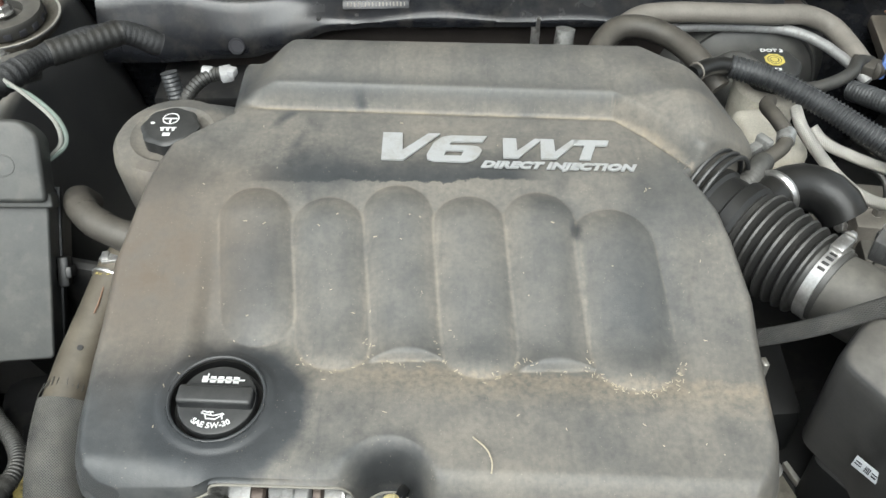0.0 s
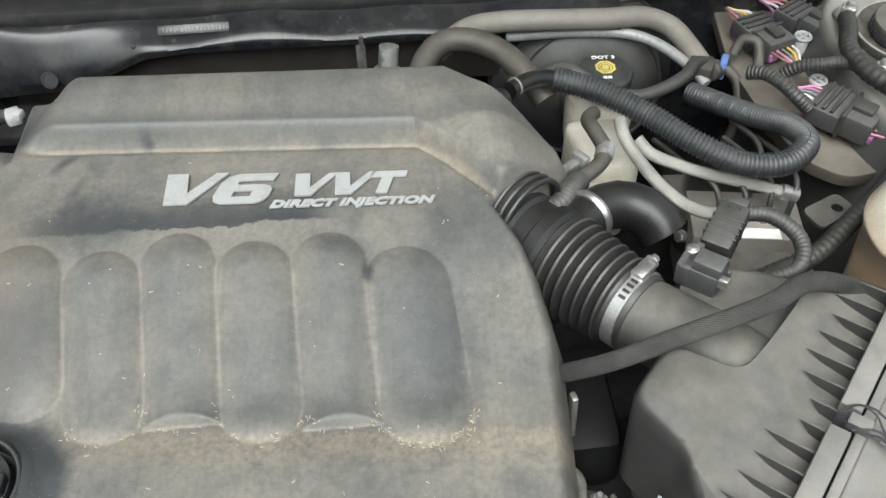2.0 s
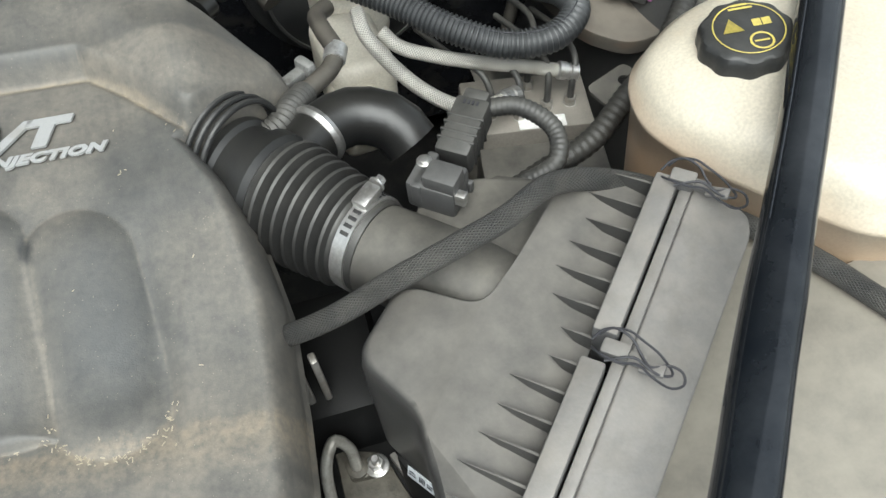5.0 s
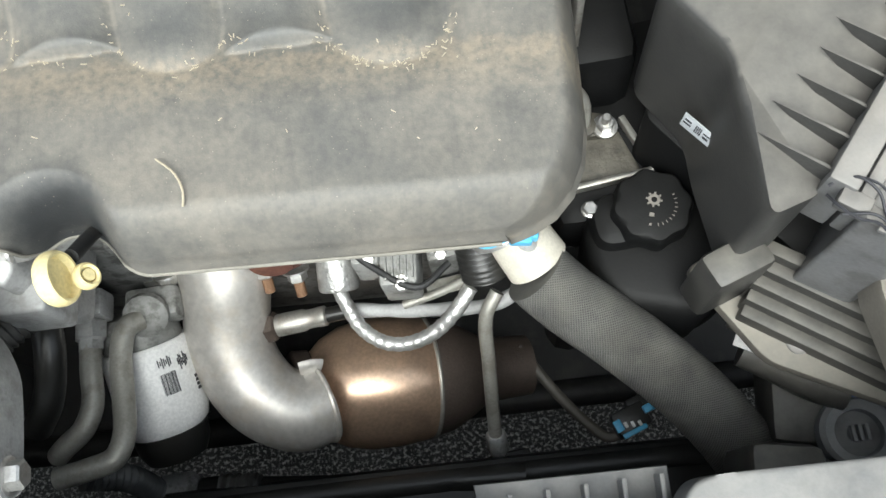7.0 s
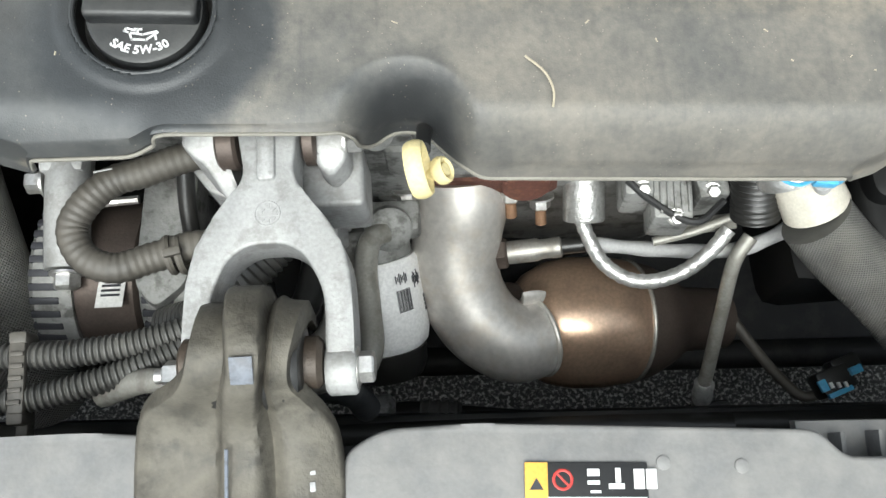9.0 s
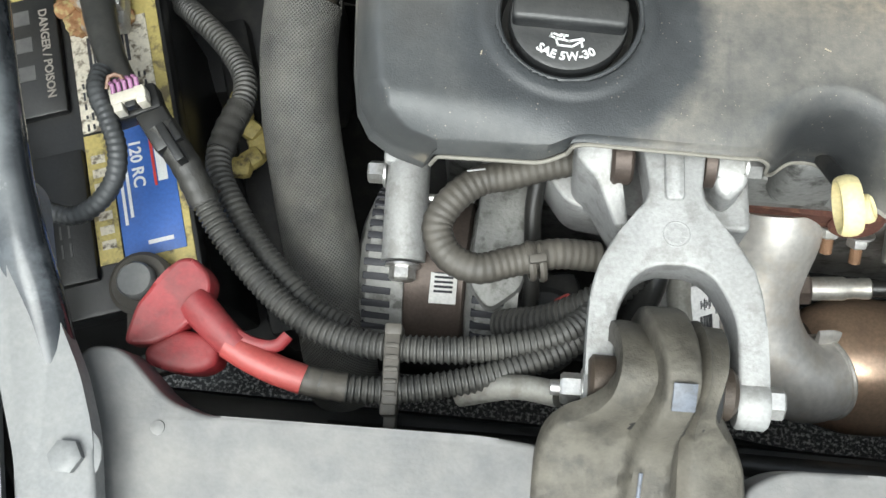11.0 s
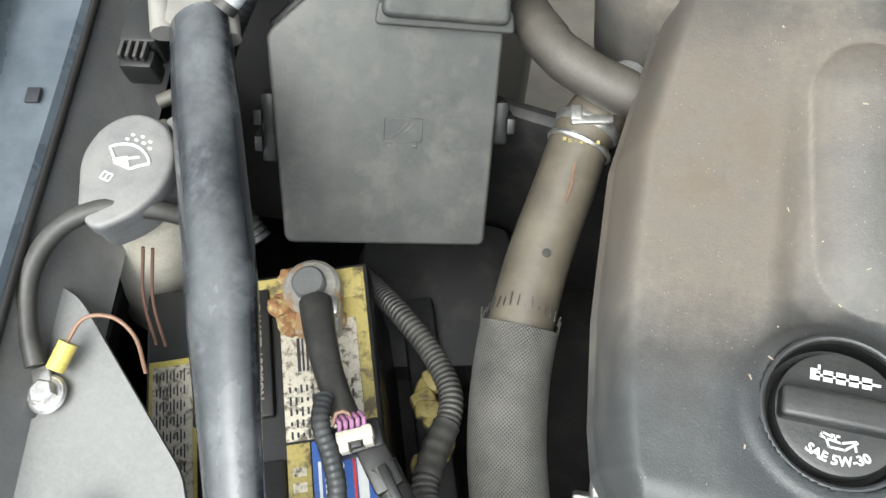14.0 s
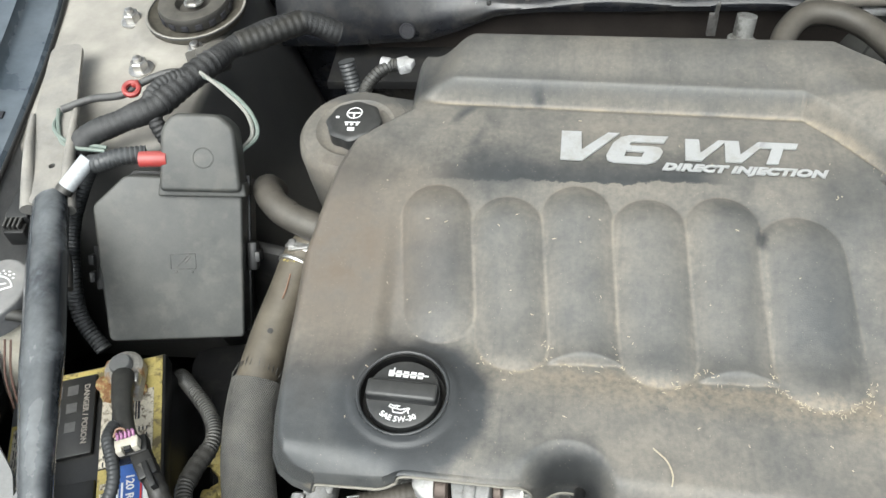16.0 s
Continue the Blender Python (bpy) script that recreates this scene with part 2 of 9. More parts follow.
def braided(name, col, lite, around=60, along=500, rough=0.6, dust=0.2, metal=0.0):
    """A woven sleeve: crossing strands laid out round and along the hose."""
    m, n, l, b = nodes_of(name)
    tc = n.new("ShaderNodeTexCoord")
    sep = n.new("ShaderNodeSeparateXYZ")
    l.new(tc.outputs["UV"], sep.inputs[0])
    u = math_of(n, l, "MULTIPLY", sep.outputs[0], float(around))
    v = math_of(n, l, "MULTIPLY", sep.outputs[1], float(along))
    w1 = math_of(n, l, "SINE", math_of(n, l, "MULTIPLY", math_of(n, l, "ADD", u, v), 3.1416))
    w2 = math_of(n, l, "SINE", math_of(n, l, "MULTIPLY", math_of(n, l, "SUBTRACT", u, v), 3.1416))
    wave = math_of(n, l, "MAXIMUM", w1, w2)
    k = ramp_of(n, l, math_of(n, l, "ADD", math_of(n, l, "MULTIPLY", wave, 0.5), 0.5), ((0.35, 0.0), (0.95, 1.0)))
    co = tc.outputs["Object"]
    colour = mix_of(n, l, k, col, lite)
    worn = ramp_of(n, l, noise_of(n, l, co, 25, 5), ((0.3, 0.65), (0.7, 1.25)))
    colour = mix_of(n, l, 1.0, colour, worn, "MULTIPLY")
    colour = mix_of(n, l, math_of(n, l, "MULTIPLY", ramp_of(n, l, noise_of(n, l, co, 40, 6), ((0.35, 0.0), (0.7, 1.0))), dust), colour, DUST)
    l.new(colour, b.inputs["Base Color"])
    b.inputs["Roughness"].default_value, b.inputs["Metallic"].default_value = rough, metal
    bp = n.new("ShaderNodeBump")
    bp.inputs["Strength"].default_value, bp.inputs["Distance"].default_value = 0.7, 0.001
    l.new(wave, bp.inputs["Height"])
    l.new(bp.outputs[0], b.inputs["Normal"])
    return m


def cover_material():
    """Moulded black plastic under road dust: wiped in streaks, oily round the filler cap, silt in the creases."""
    m, n, l, b = nodes_of("cover_plastic")
    co = n.new("ShaderNodeTexCoord").outputs["Object"]
    sep = n.new("ShaderNodeSeparateXYZ")
    l.new(co, sep.inputs[0])
    x, y = sep.outputs[0], sep.outputs[1]
    big = noise_of(n, l, co, 7, 6, 0.6)
    mid = noise_of(n, l, co, 38, 7, 0.68)
    small = noise_of(n, l, co, 190, 5, 0.6)
    fine = noise_of(n, l, co, 800, 3)

    def near(px, py, r0, r1, wob=0.35, sx=1.0, turn=0):
        dx, dy = math_of(n, l, "SUBTRACT", x, px), math_of(n, l, "SUBTRACT", y, py)
        if turn:
            c, q = math.cos(radians(turn)), math.sin(radians(turn))
            dx, dy = (math_of(n, l, "ADD", math_of(n, l, "MULTIPLY", dx, c), math_of(n, l, "MULTIPLY", dy, q)),
                      math_of(n, l, "SUBTRACT", math_of(n, l, "MULTIPLY", dy, c), math_of(n, l, "MULTIPLY", dx, q)))
        dx = math_of(n, l, "MULTIPLY", dx, sx)
        d = math_of(n, l, "SQRT", math_of(n, l, "ADD", math_of(n, l, "MULTIPLY", dx, dx), math_of(n, l, "MULTIPLY", dy, dy)))
        d = math_of(n, l, "ADD", d, math_of(n, l, "MULTIPLY", math_of(n, l, "SUBTRACT", mid, 0.5), wob * r1))
        return ramp_of(n, l, math_of(n, l, "DIVIDE", d, r1), ((r0 / r1, 1.0), (1.0, 0.0)))

    def less(amount, mask, k):
        return math_of(n, l, "MULTIPLY", amount, math_of(n, l, "SUBTRACT", 1.0, math_of(n, l, "MULTIPLY", mask, k)))

    plastic = mix_of(n, l, ramp_of(n, l, mid, ((0.3, 0.0), (0.7, 1.0))), (0.040, 0.044, 0.047), (0.062, 0.067, 0.070))
    cloud = math_of(n, l, "ADD", math_of(n, l, "MULTIPLY", big, 0.5), math_of(n, l, "MULTIPLY", mid, 0.5))
    amount = ramp_of(n, l, cloud, ((0.36, 0.45), (0.60, 0.95)))
    # less over the front corner and again at the far back
    wavy = math_of(n, l, "ADD", y, math_of(n, l, "MULTIPLY", math_of(n, l, "SUBTRACT", big, 0.5), 0.14))
    amount = math_of(n, l, "MULTIPLY", amount, ramp_of(n, l, wavy, ((0.36, 0.78), (0.44, 1.0), (0.56, 0.86), (0.74, 1.0), (0.80, 0.95), (0.86, 0.80))))
    geo = n.new("ShaderNodeNewGeometry")
    at = n.new("ShaderNodeAttribute")
    at.attribute_name = "rubbed"
    rub = ramp_of(n, l, math_of(n, l, "ADD", at.outputs["Fac"], math_of(n, l, "MULTIPLY", math_of(n, l, "SUBTRACT", mid, 0.5), 0.9)), ((0.25, 0.0), (0.95, 1.0)))
    amount = less(amount, rub, 0.30)
    amount = less(amount, near(-0.116, 0.452, 0.066, 0.080, 0.25, 0.97), 0.94)
    amount = less(amount, near(-0.190, 0.425, 0.060, 0.105, 0.4), 0.80)
    amount = less(amount, near(0.032, 0.392, 0.022, 0.046), 0.8)
    amount = less(amount, near(0.262, 0.570, 0.03, 0.090, 0.4, 1.6), 0.62)
    amount = less(amount, near(-0.11, 0.590, 0.02, 0.070, 0.5, 1.9), 0.45)
    amount = less(amount, near(0.19, 0.610, 0.01, 0.060, 0.6, 1.7), 0.35)
    amount = less(amount, near(0.31, 0.67, 0.03, 0.08), 0.5)
    amount = less(amount, near(0.345, 0.50, 0.02, 0.06, 0.5, 1.6), 0.35)
    amount = less(amount, near(-0.155, 0.85, 0.012, 0.05, 0.8, 1.6), 0.7)
    amount = less(amount, near(-0.21, 0.70, 0.015, 0.055, 0.6), 0.45)
    # wet-wiped band under the lettering, with a ragged lower edge and a soft upper one
    rag = math_of(n, l, "ADD", math_of(n, l, "MULTIPLY", math_of(n, l, "SUBTRACT", mid, 0.5), 0.030), math_of(n, l, "MULTIPLY", math_of(n, l, "SUBTRACT", small, 0.5), 0.008))
    up = math_of(n, l, "ADD", math_of(n, l, "SUBTRACT", y, 0.6935), rag)
    wiped = ramp_of(n, l, math_of(n, l, "MULTIPLY", math_of(n, l, "ADD", up, 0.01), 14.0), ((0.13, 0.0), (0.155, 1.0), (0.36, 0.85), (0.80, 0.0)))
    wiped = math_of(n, l, "MULTIPLY", wiped, ramp_of(n, l, math_of(n, l, "ADD", math_of(n, l, "MULTIPLY", x, 2.0), 0.5), ((0.22, 0.0), (0.32, 0.75), (0.45, 1.0), (0.80, 1.0), (0.87, 0.0))))
    amount = less(amount, wiped, 0.93)
    amount = less(amount, near(-0.060, 0.712, 0.020, 0.050, 0.5, 0.8), 0.60)
    # foot of the hump: wiped band, with the slope's shading in its colour
    lower = math_of(n, l, "SUBTRACT", y, math_of(n, l, "MULTIPLY", x, -0.060))
    hump = ramp_of(n, l, math_of(n, l, "MULTIPLY", math_of(n, l, "SUBTRACT", lower, 0.80), 10.0), ((0.06, 0.0), (0.13, 0.9), (0.24, 0.7), (0.40, 0.0)))
    amount = less(amount, math_of(n, l, "MULTIPLY", hump, ramp_of(n, l, mid, ((0.35, 0.6), (0.6, 1.0)))), 0.62)
    for px, py, r0, r1, sx, turn, k in ((-0.094, 0.792, 0.004, 0.030, 3.6, -39, 0.85), (-0.078, 0.752, 0.004, 0.026, 3.0, -20, 0.6), (-0.014, 0.806, 0.003, 0.018, 2.2, 35, 0.8), (-0.035, 0.800, 0.002, 0.014, 2.5, 20, 0.5),
                                        (0.208, 0.632, 0.003, 0.017, 2.4, 8, 0.8), (0.192, 0.658, 0.002, 0.020, 0.45, -28, 0.6), (-0.004, 0.410, 0.002, 0.022, 3.4, -48, 0.55), (0.045, 0.585, 0.002, 0.020, 3.0, -40, 0.4), (0.112, 0.512, 0.002, 0.018, 0.5, 10, 0.4)):
        amount = less(amount, near(px, py, r0, r1, 0.7, sx, turn), k)
    # faint streaks left by a cloth
    for turn, sx, lo in ((38, 55, 0.84), (-48, 42, 0.86), (3, 190, 0.86), (-4, 75, 0.88)):
        st = n.new("ShaderNodeMapping")
        st.inputs["Rotation"].default_value, st.inputs["Scale"].default_value = (0, 0, radians(turn)), (sx, 9, 20)
        l.new(co, st.inputs["Vector"])
        amount = math_of(n, l, "MULTIPLY", amount, ramp_of(n, l, noise_of(n, l, st.outputs[0], 1.0, 5, 0.6), ((0.30, lo), (0.44, 1.0))))
    amount = math_of(n, l, "MULTIPLY", amount, ramp_of(n, l, small, ((0.3, 0.73), (0.65, 1.13))))
    tone = mix_of(n, l, ramp_of(n, l, big, ((0.35, 0.0), (0.65, 1.0))), (0.176, 0.165, 0.145), (0.212, 0.192, 0.160))
    colour = mix_of(n, l, amount, plastic, tone)
    # rust-brown road film towards the battery side
    brown = near(-0.205, 0.61, 0.04, 0.17, 0.8, 1.1)
    brown = math_of(n, l, "MULTIPLY", brown, ramp_of(n, l, cloud, ((0.40, 0.3), (0.60, 0.85))))
    colour = mix_of(n, l, brown, colour, (0.108, 0.082, 0.058))
    # oily film round the filler; the scoop is darkened the same way
    oily = math_of(n, l, "MAXIMUM", near(0.031, 0.393, 0.016, 0.040), math_of(n, l, "MULTIPLY", near(-0.118, 0.456, 0.050, 0.088, 0.4), 0.6))
    oily = math_of(n, l, "MAXIMUM", oily, math_of(n, l, "MULTIPLY", wiped, 0.45))
    for px, py, r0, r1, sx, k in ((-0.150, 0.840, 0.006, 0.035, 1.4, 0.5), (0.208, 0.632, 0.002, 0.010, 1.8, 0.6), (-0.012, 0.807, 0.002, 0.010, 1.6, 0.5)):
        oily = math_of(n, l, "MAXIMUM", oily, math_of(n, l, "MULTIPLY", near(px, py, r0, r1, 1.3, sx), k))
    colour = mix_of(n, l, math_of(n, l, "MULTIPLY", oily, 0.75), colour, (0.022, 0.023, 0.024))
    # dark scuffs
    st = n.new("ShaderNodeMapping")
    st.inputs["Rotation"].default_value, st.inputs["Scale"].default_value = (0, 0, radians(-35)), (16, 8, 8)
    l.new(co, st.inputs["Vector"])
    scuff = ramp_of(n, l, noise_of(n, l, st.outputs[0], 1.0, 4, 0.7), ((0.62, 0.0), (0.74, 0.5)))
    colour = mix_of(n, l, scuff, colour, (0.050, 0.050, 0.048))
    # silt gathers in the hollows
    hollow = ramp_of(n, l, geo.outputs["Pointiness"], ((0.452, 1.0), (0.486, 0.0)))
    hollow = math_of(n, l, "MULTIPLY", hollow, ramp_of(n, l, math_of(n, l, "MULTIPLY", math_of(n, l, "ADD", mid, big), 0.5), ((0.42, 0.05), (0.58, 0.62))))
    hollow = less(hollow, near(-0.124, 0.461, 0.055, 0.07), 0.9)
    colour = mix_of(n, l, hollow, colour, (0.29, 0.245, 0.18))
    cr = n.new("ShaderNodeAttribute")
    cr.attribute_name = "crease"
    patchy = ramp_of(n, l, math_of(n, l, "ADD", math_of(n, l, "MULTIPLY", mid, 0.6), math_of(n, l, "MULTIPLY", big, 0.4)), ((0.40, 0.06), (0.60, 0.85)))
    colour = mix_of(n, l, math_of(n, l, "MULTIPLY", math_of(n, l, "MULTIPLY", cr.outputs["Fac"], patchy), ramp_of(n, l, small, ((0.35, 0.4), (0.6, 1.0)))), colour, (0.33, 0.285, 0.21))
    band = math_of(n, l, "ADD", y, math_of(n, l, "ADD", math_of(n, l, "MULTIPLY", x, 0.07), math_of(n, l, "MULTIPLY", math_of(n, l, "SUBTRACT", mid, 0.5), 0.05)))
    silt = ramp_of(n, l, math_of(n, l, "MULTIPLY", math_of(n, l, "SUBTRACT", band, 0.43), 10.0), ((0.30, 0.0), (0.56, 0.8), (0.66, 0.9), (0.74, 0.0)))
    side = ramp_of(n, l, math_of(n, l, "ADD", x, 0.2), ((0.14, 0.0), (0.24, 1.0), (0.60, 1.0)))
    f = math_of(n, l, "MULTIPLY", math_of(n, l, "MULTIPLY", silt, side), ramp_of(n, l, small, ((0.35, 0.15), (0.62, 0.7))))
    colour = mix_of(n, l, f, colour, (0.30, 0.25, 0.18))
    vor = n.new("ShaderNodeTexVoronoi")
    vor.inputs["Scale"].default_value = 260
    l.new(co, vor.inputs["Vector"])
    rare = ramp_of(n, l, noise_of(n, l, co, 60, 3), ((0.47, 0.0), (0.58, 1.0)))
    speck = math_of(n, l, "MULTIPLY", ramp_of(n, l, vor.outputs["Distance"], ((0.05, 1.0), (0.13, 0.0))), rare)
    colour = mix_of(n, l, math_of(n, l, "MULTIPLY", speck, 0.55), colour, (0.44, 0.385, 0.29))
    l.new(colour, b.inputs["Base Color"])
    l.new(math_of(n, l, "ADD", math_of(n, l, "MULTIPLY", amount, 0.28), 0.40), b.inputs["Roughness"])
    bp = n.new("ShaderNodeBump")
    bp.inputs["Strength"].default_value, bp.inputs["Distance"].default_value = 0.25, 0.001
    l.new(math_of(n, l, "ADD", fine, math_of(n, l, "MULTIPLY", mid, 0.6)), bp.inputs["Height"])
    l.new(bp.outputs[0], b.inputs["Normal"])
    return m


COVER = cover_material()
BLACK = stuff("black_plastic", (0.012, 0.0125, 0.013), 0.38, dust=0.07, patch=0.2)
AIRBASE = stuff("scuffed_grey_plastic", (0.115, 0.116, 0.119), 0.33, vary=0.2, dust=0.75, dustcol=(0.295, 0.272, 0.24), blotch=22, patch=0.48, stain=(0.055, 0.053, 0.050), stain_amount=0.6, stain_scale=32)
AIRLID = stuff("air_box_plastic", (0.034, 0.034, 0.034), 0.36, vary=0.25, dust=0.68, dustcol=(0.225, 0.209, 0.182), blotch=20, patch=0.45, flat=(0.55, 0.97), stain=(0.018, 0.018, 0.018), stain_amount=0.7, stain_scale=20)
DUSTY = stuff("dusty_black_plastic", (0.034, 0.033, 0.031), 0.40, vary=0.2, dust=0.64, dustcol=(0.215, 0.20, 0.17), blotch=22, patch=0.30, stain=(0.020, 0.020, 0.020), stain_amount=0.6, stain_scale=24)
GREYP = stuff("greyed_plastic", (0.115, 0.119, 0.125), 0.32, vary=0.12, dust=0.65, dustcol=(0.325, 0.31, 0.285), blotch=24, patch=0.38, stain=(0.07, 0.07, 0.068), stain_amount=0.25, stain_scale=40)
CAPBLK = stuff("cap_plastic", (0.016, 0.017, 0.018), 0.34, dust=0.30, dustcol=(0.17, 0.165, 0.15), bump=0.25, patch=0.3, blotch=20)
RUBBER = stuff("rubber", (0.009, 0.0092, 0.0095), 0.30, dust=0.07, blotch=25)
BOOTRUB = stuff("dusty_boot_rubber", (0.016, 0.016, 0.016), 0.34, dust=0.55, dustcol=(0.15, 0.143, 0.125), blotch=22, patch=0.25, flat=(0.2, 1.0))
HOSEBROWN = stuff("olive_brown_rubber", (0.060, 0.051, 0.038), 0.42, vary=0.25, dust=0.5, dustcol=(0.225, 0.195, 0.145), blotch=18, patch=0.2, stain=(0.035, 0.03, 0.024), stain_amount=0.4, stain_scale=35)
RUBGREY = stuff("aged_rubber", (0.048, 0.044, 0.038), 0.48, dust=0.40, dustcol=(0.20, 0.178, 0.145), blotch=20, patch=0.25)
CORR = stuff("corrugated_plastic", (0.024, 0.0255, 0.027), 0.34, dust=0.42, dustcol=(0.165, 0.17, 0.17), blotch=30, flat=(-0.2, 0.85))
CORRGREY = stuff("dusty_corrugated_plastic", (0.030, 0.030, 0.029), 0.42, dust=0.36, dustcol=(0.20, 0.19, 0.165), blotch=24, patch=0.2)
CLOTH = stuff("dusty_cloth_tape", (0.020, 0.020, 0.021), 0.5, vary=0.3, dust=0.45, dustcol=(0.12, 0.12, 0.115), blotch=35, bump=0.7, grain=500, patch=0.2)
TAPE = stuff("cloth_tape", (0.018, 0.018, 0.018), 0.42, dust=0.18, bump=0.4, grain=900)
BRAID = braided("woven_sleeve", (0.030, 0.030, 0.029), (0.135, 0.132, 0.122), 130, 720, dust=0.25)
RIBBED = braided("ribbed_dark_sleeve", (0.014, 0.014, 0.014), (0.058, 0.057, 0.054), 48, 460, dust=0.18)
STEELBRAID = braided("steel_braid", (0.30, 0.285, 0.25), (0.72, 0.70, 0.64), 26, 760, 0.42, 0.2, 0.4)
PAINT = stuff("black_paint", (0.012, 0.013, 0.016), 0.22, dust=0.2, dustcol=(0.14, 0.135, 0.125), blotch=14, bump=0.03, patch=0.0, stain=(0.045, 0.042, 0.038), stain_amount=0.5, stain_scale=26)
RAILPAINT = stuff("brace_paint", (0.008, 0.010, 0.013), 0.07, vary=0.2, dust=0.16, dustcol=(0.22, 0.23, 0.24), blotch=5, bump=0.01, patch=0.0, flat=(0.55, 1.0), stain=(0.03, 0.033, 0.038), stain_amount=0.3, stain_scale=12)
TOWERPAINT = stuff("dusty_inner_paint", (0.032, 0.034, 0.037), 0.32, vary=0.15, dust=0.9, dustcol=(0.46, 0.43, 0.375), blotch=8, bump=0.1, patch=0.55, flat=(0.5, 0.95))
# the pale blue dust layer stands in for sky reflected in the paint
BLUEPAINT = stuff("blue_paint_sky_sheen", (0.035, 0.048, 0.062), 0.20, dust=0.5, dustcol=(0.25, 0.285, 0.315), blotch=9, patch=0.2, bump=0.03)
# grimy metal, kept near black so that deep gaps look shaded
DARK = stuff("grimy_metal_deep_shade", (0.013, 0.013, 0.0135), 0.55, dust=0.13, dustcol=(0.09, 0.088, 0.08), patch=0.1, stain=(0.042, 0.039, 0.034), stain_amount=0.6)
PLATE = stuff("coated_steel_plate", (0.180, 0.184, 0.187), 0.42, 0.15, vary=0.09, dust=0.55, dustcol=(0.305, 0.298, 0.275), blotch=5, bump=0.03, patch=0.15, stain=(0.33, 0.325, 0.30), stain_amount=0.16, stain_scale=120)
ALU = stuff("cast_aluminium", (0.37, 0.37, 0.365), 0.50, 0.35, vary=0.15, bump=0.3, grain=420, dust=0.25, dustcol=(0.36, 0.345, 0.31), stain=(0.16, 0.155, 0.14), stain_amount=0.5, stain_scale=60)
ALUDK = stuff("weathered_aluminium", (0.27, 0.27, 0.26), 0.55, 0.35, vary=0.35, bump=0.6, grain=300, dust=0.2, stain=(0.055, 0.053, 0.048), stain_amount=0.75, stain_scale=55)
ZINC = stuff("zinc_steel", (0.55, 0.54, 0.52), 0.35, 0.85, vary=0.2, stain=(0.28, 0.25, 0.2), stain_amount=0.4, stain_scale=90)
STEEL = stuff("dull_steel", (0.40, 0.385, 0.355), 0.42, 0.75, vary=0.2, dust=0.2, stain=(0.22, 0.18, 0.13), stain_amount=0.35, stain_scale=70)
TUBING = stuff("coated_tube", (0.32, 0.31, 0.28), 0.36, 0.35, vary=0.2, dust=0.25, stain=(0.14, 0.13, 0.11), stain_amount=0.5, stain_scale=60)
FOOTPAINT = stuff("dusty_foot_paint", (0.16, 0.157, 0.15), 0.4, vary=0.2, dust=0.8, dustcol=(0.37, 0.345, 0.30), blotch=16, patch=0.3, stain=(0.10, 0.085, 0.065), stain_amount=0.4, stain_scale=30)
RUST = stuff("rusted_iron", (0.105, 0.042, 0.030), 0.8, 0.1, vary=0.4, bump=0.6, stain=(0.20, 0.09, 0.05), stain_amount=0.5, stain_scale=110)
RUSTBOLT = stuff("rusty_stud", (0.22, 0.125, 0.07), 0.7, 0.3, vary=0.4, bump=0.5, grain=900)
PIPE = stuff("exhaust_steel", (0.58, 0.555, 0.515), 0.42, 0.55, vary=0.12, grain=160, bump=0.05, blotch=22, stain=(0.52, 0.45, 0.36), stain_amount=0.4, stain_scale=35)
HEAT = stuff("heat_tinted_steel", (0.62, 0.44, 0.31), 0.28, 0.75, vary=0.16, grain=300, bump=0.05, blotch=14, stain=(0.34, 0.23, 0.18), stain_amount=0.4, stain_scale=18)
HEATDK = stuff("burnt_steel", (0.095, 0.074, 0.062), 0.5, 0.5, vary=0.3, bump=0.3)
FOIL = stuff("crinkled_foil", (0.66, 0.655, 0.63), 0.34, 0.75, vary=0.28, grain=230, bump=1.0, stain=(0.30, 0.29, 0.27), stain_amount=0.5, stain_scale=120)
RED = stuff("red_rubber", (0.235, 0.022, 0.026), 0.42, vary=0.3, dust=0.42, dustcol=(0.25, 0.10, 0.095), blotch=32, spec=0.4, patch=0.15, stain=(0.10, 0.02, 0.02), stain_amount=0.5, stain_scale=45)
REDHEAT = stuff("red_sheath", (0.34, 0.04, 0.036), 0.35, vary=0.15, dust=0.3, dustcol=(0.42, 0.20, 0.18))
WHITE = stuff("white_plastic", (0.86, 0.85, 0.83), 0.35, vary=0.04, dust=0.1, dustcol=(0.6, 0.57, 0.52), blotch=30)
BRAKEW = stuff("yellowed_white_plastic", (0.60, 0.565, 0.48), 0.42, vary=0.1, dust=0.25, blotch=18, stain=(0.38, 0.33, 0.25), stain_amount=0.35)
def tank_material():
    """Milky plastic with a brown tide mark below the fill line."""
    m = stuff("translucent_tank", (0.60, 0.545, 0.44), 0.28, vary=0.12, dust=0.10, blotch=10, stain=(0.62, 0.50, 0.34), stain_amount=0.35, stain_scale=9)
    n, l = m.node_tree.nodes, m.node_tree.links
    b = n["Principled BSDF"]
    plain = b.inputs["Base Color"].links[0].from_socket
    where = n.new("ShaderNodeNewGeometry").outputs["Position"]
    sep = n.new("ShaderNodeSeparateXYZ")
    l.new(where, sep.inputs[0])
    level = math_of(n, l, "ADD", sep.outputs[2], math_of(n, l, "MULTIPLY", noise_of(n, l, where, 12, 5), 0.05))
    tide = ramp_of(n, l, math_of(n, l, "MULTIPLY", math_of(n, l, "SUBTRACT", level, 0.90), 5.0), ((0.30, 0.85), (0.52, 0.55), (0.66, 0.0)))
    l.new(mix_of(n, l, tide, plain, (0.46, 0.30, 0.18)), b.inputs["Base Color"])
    return m


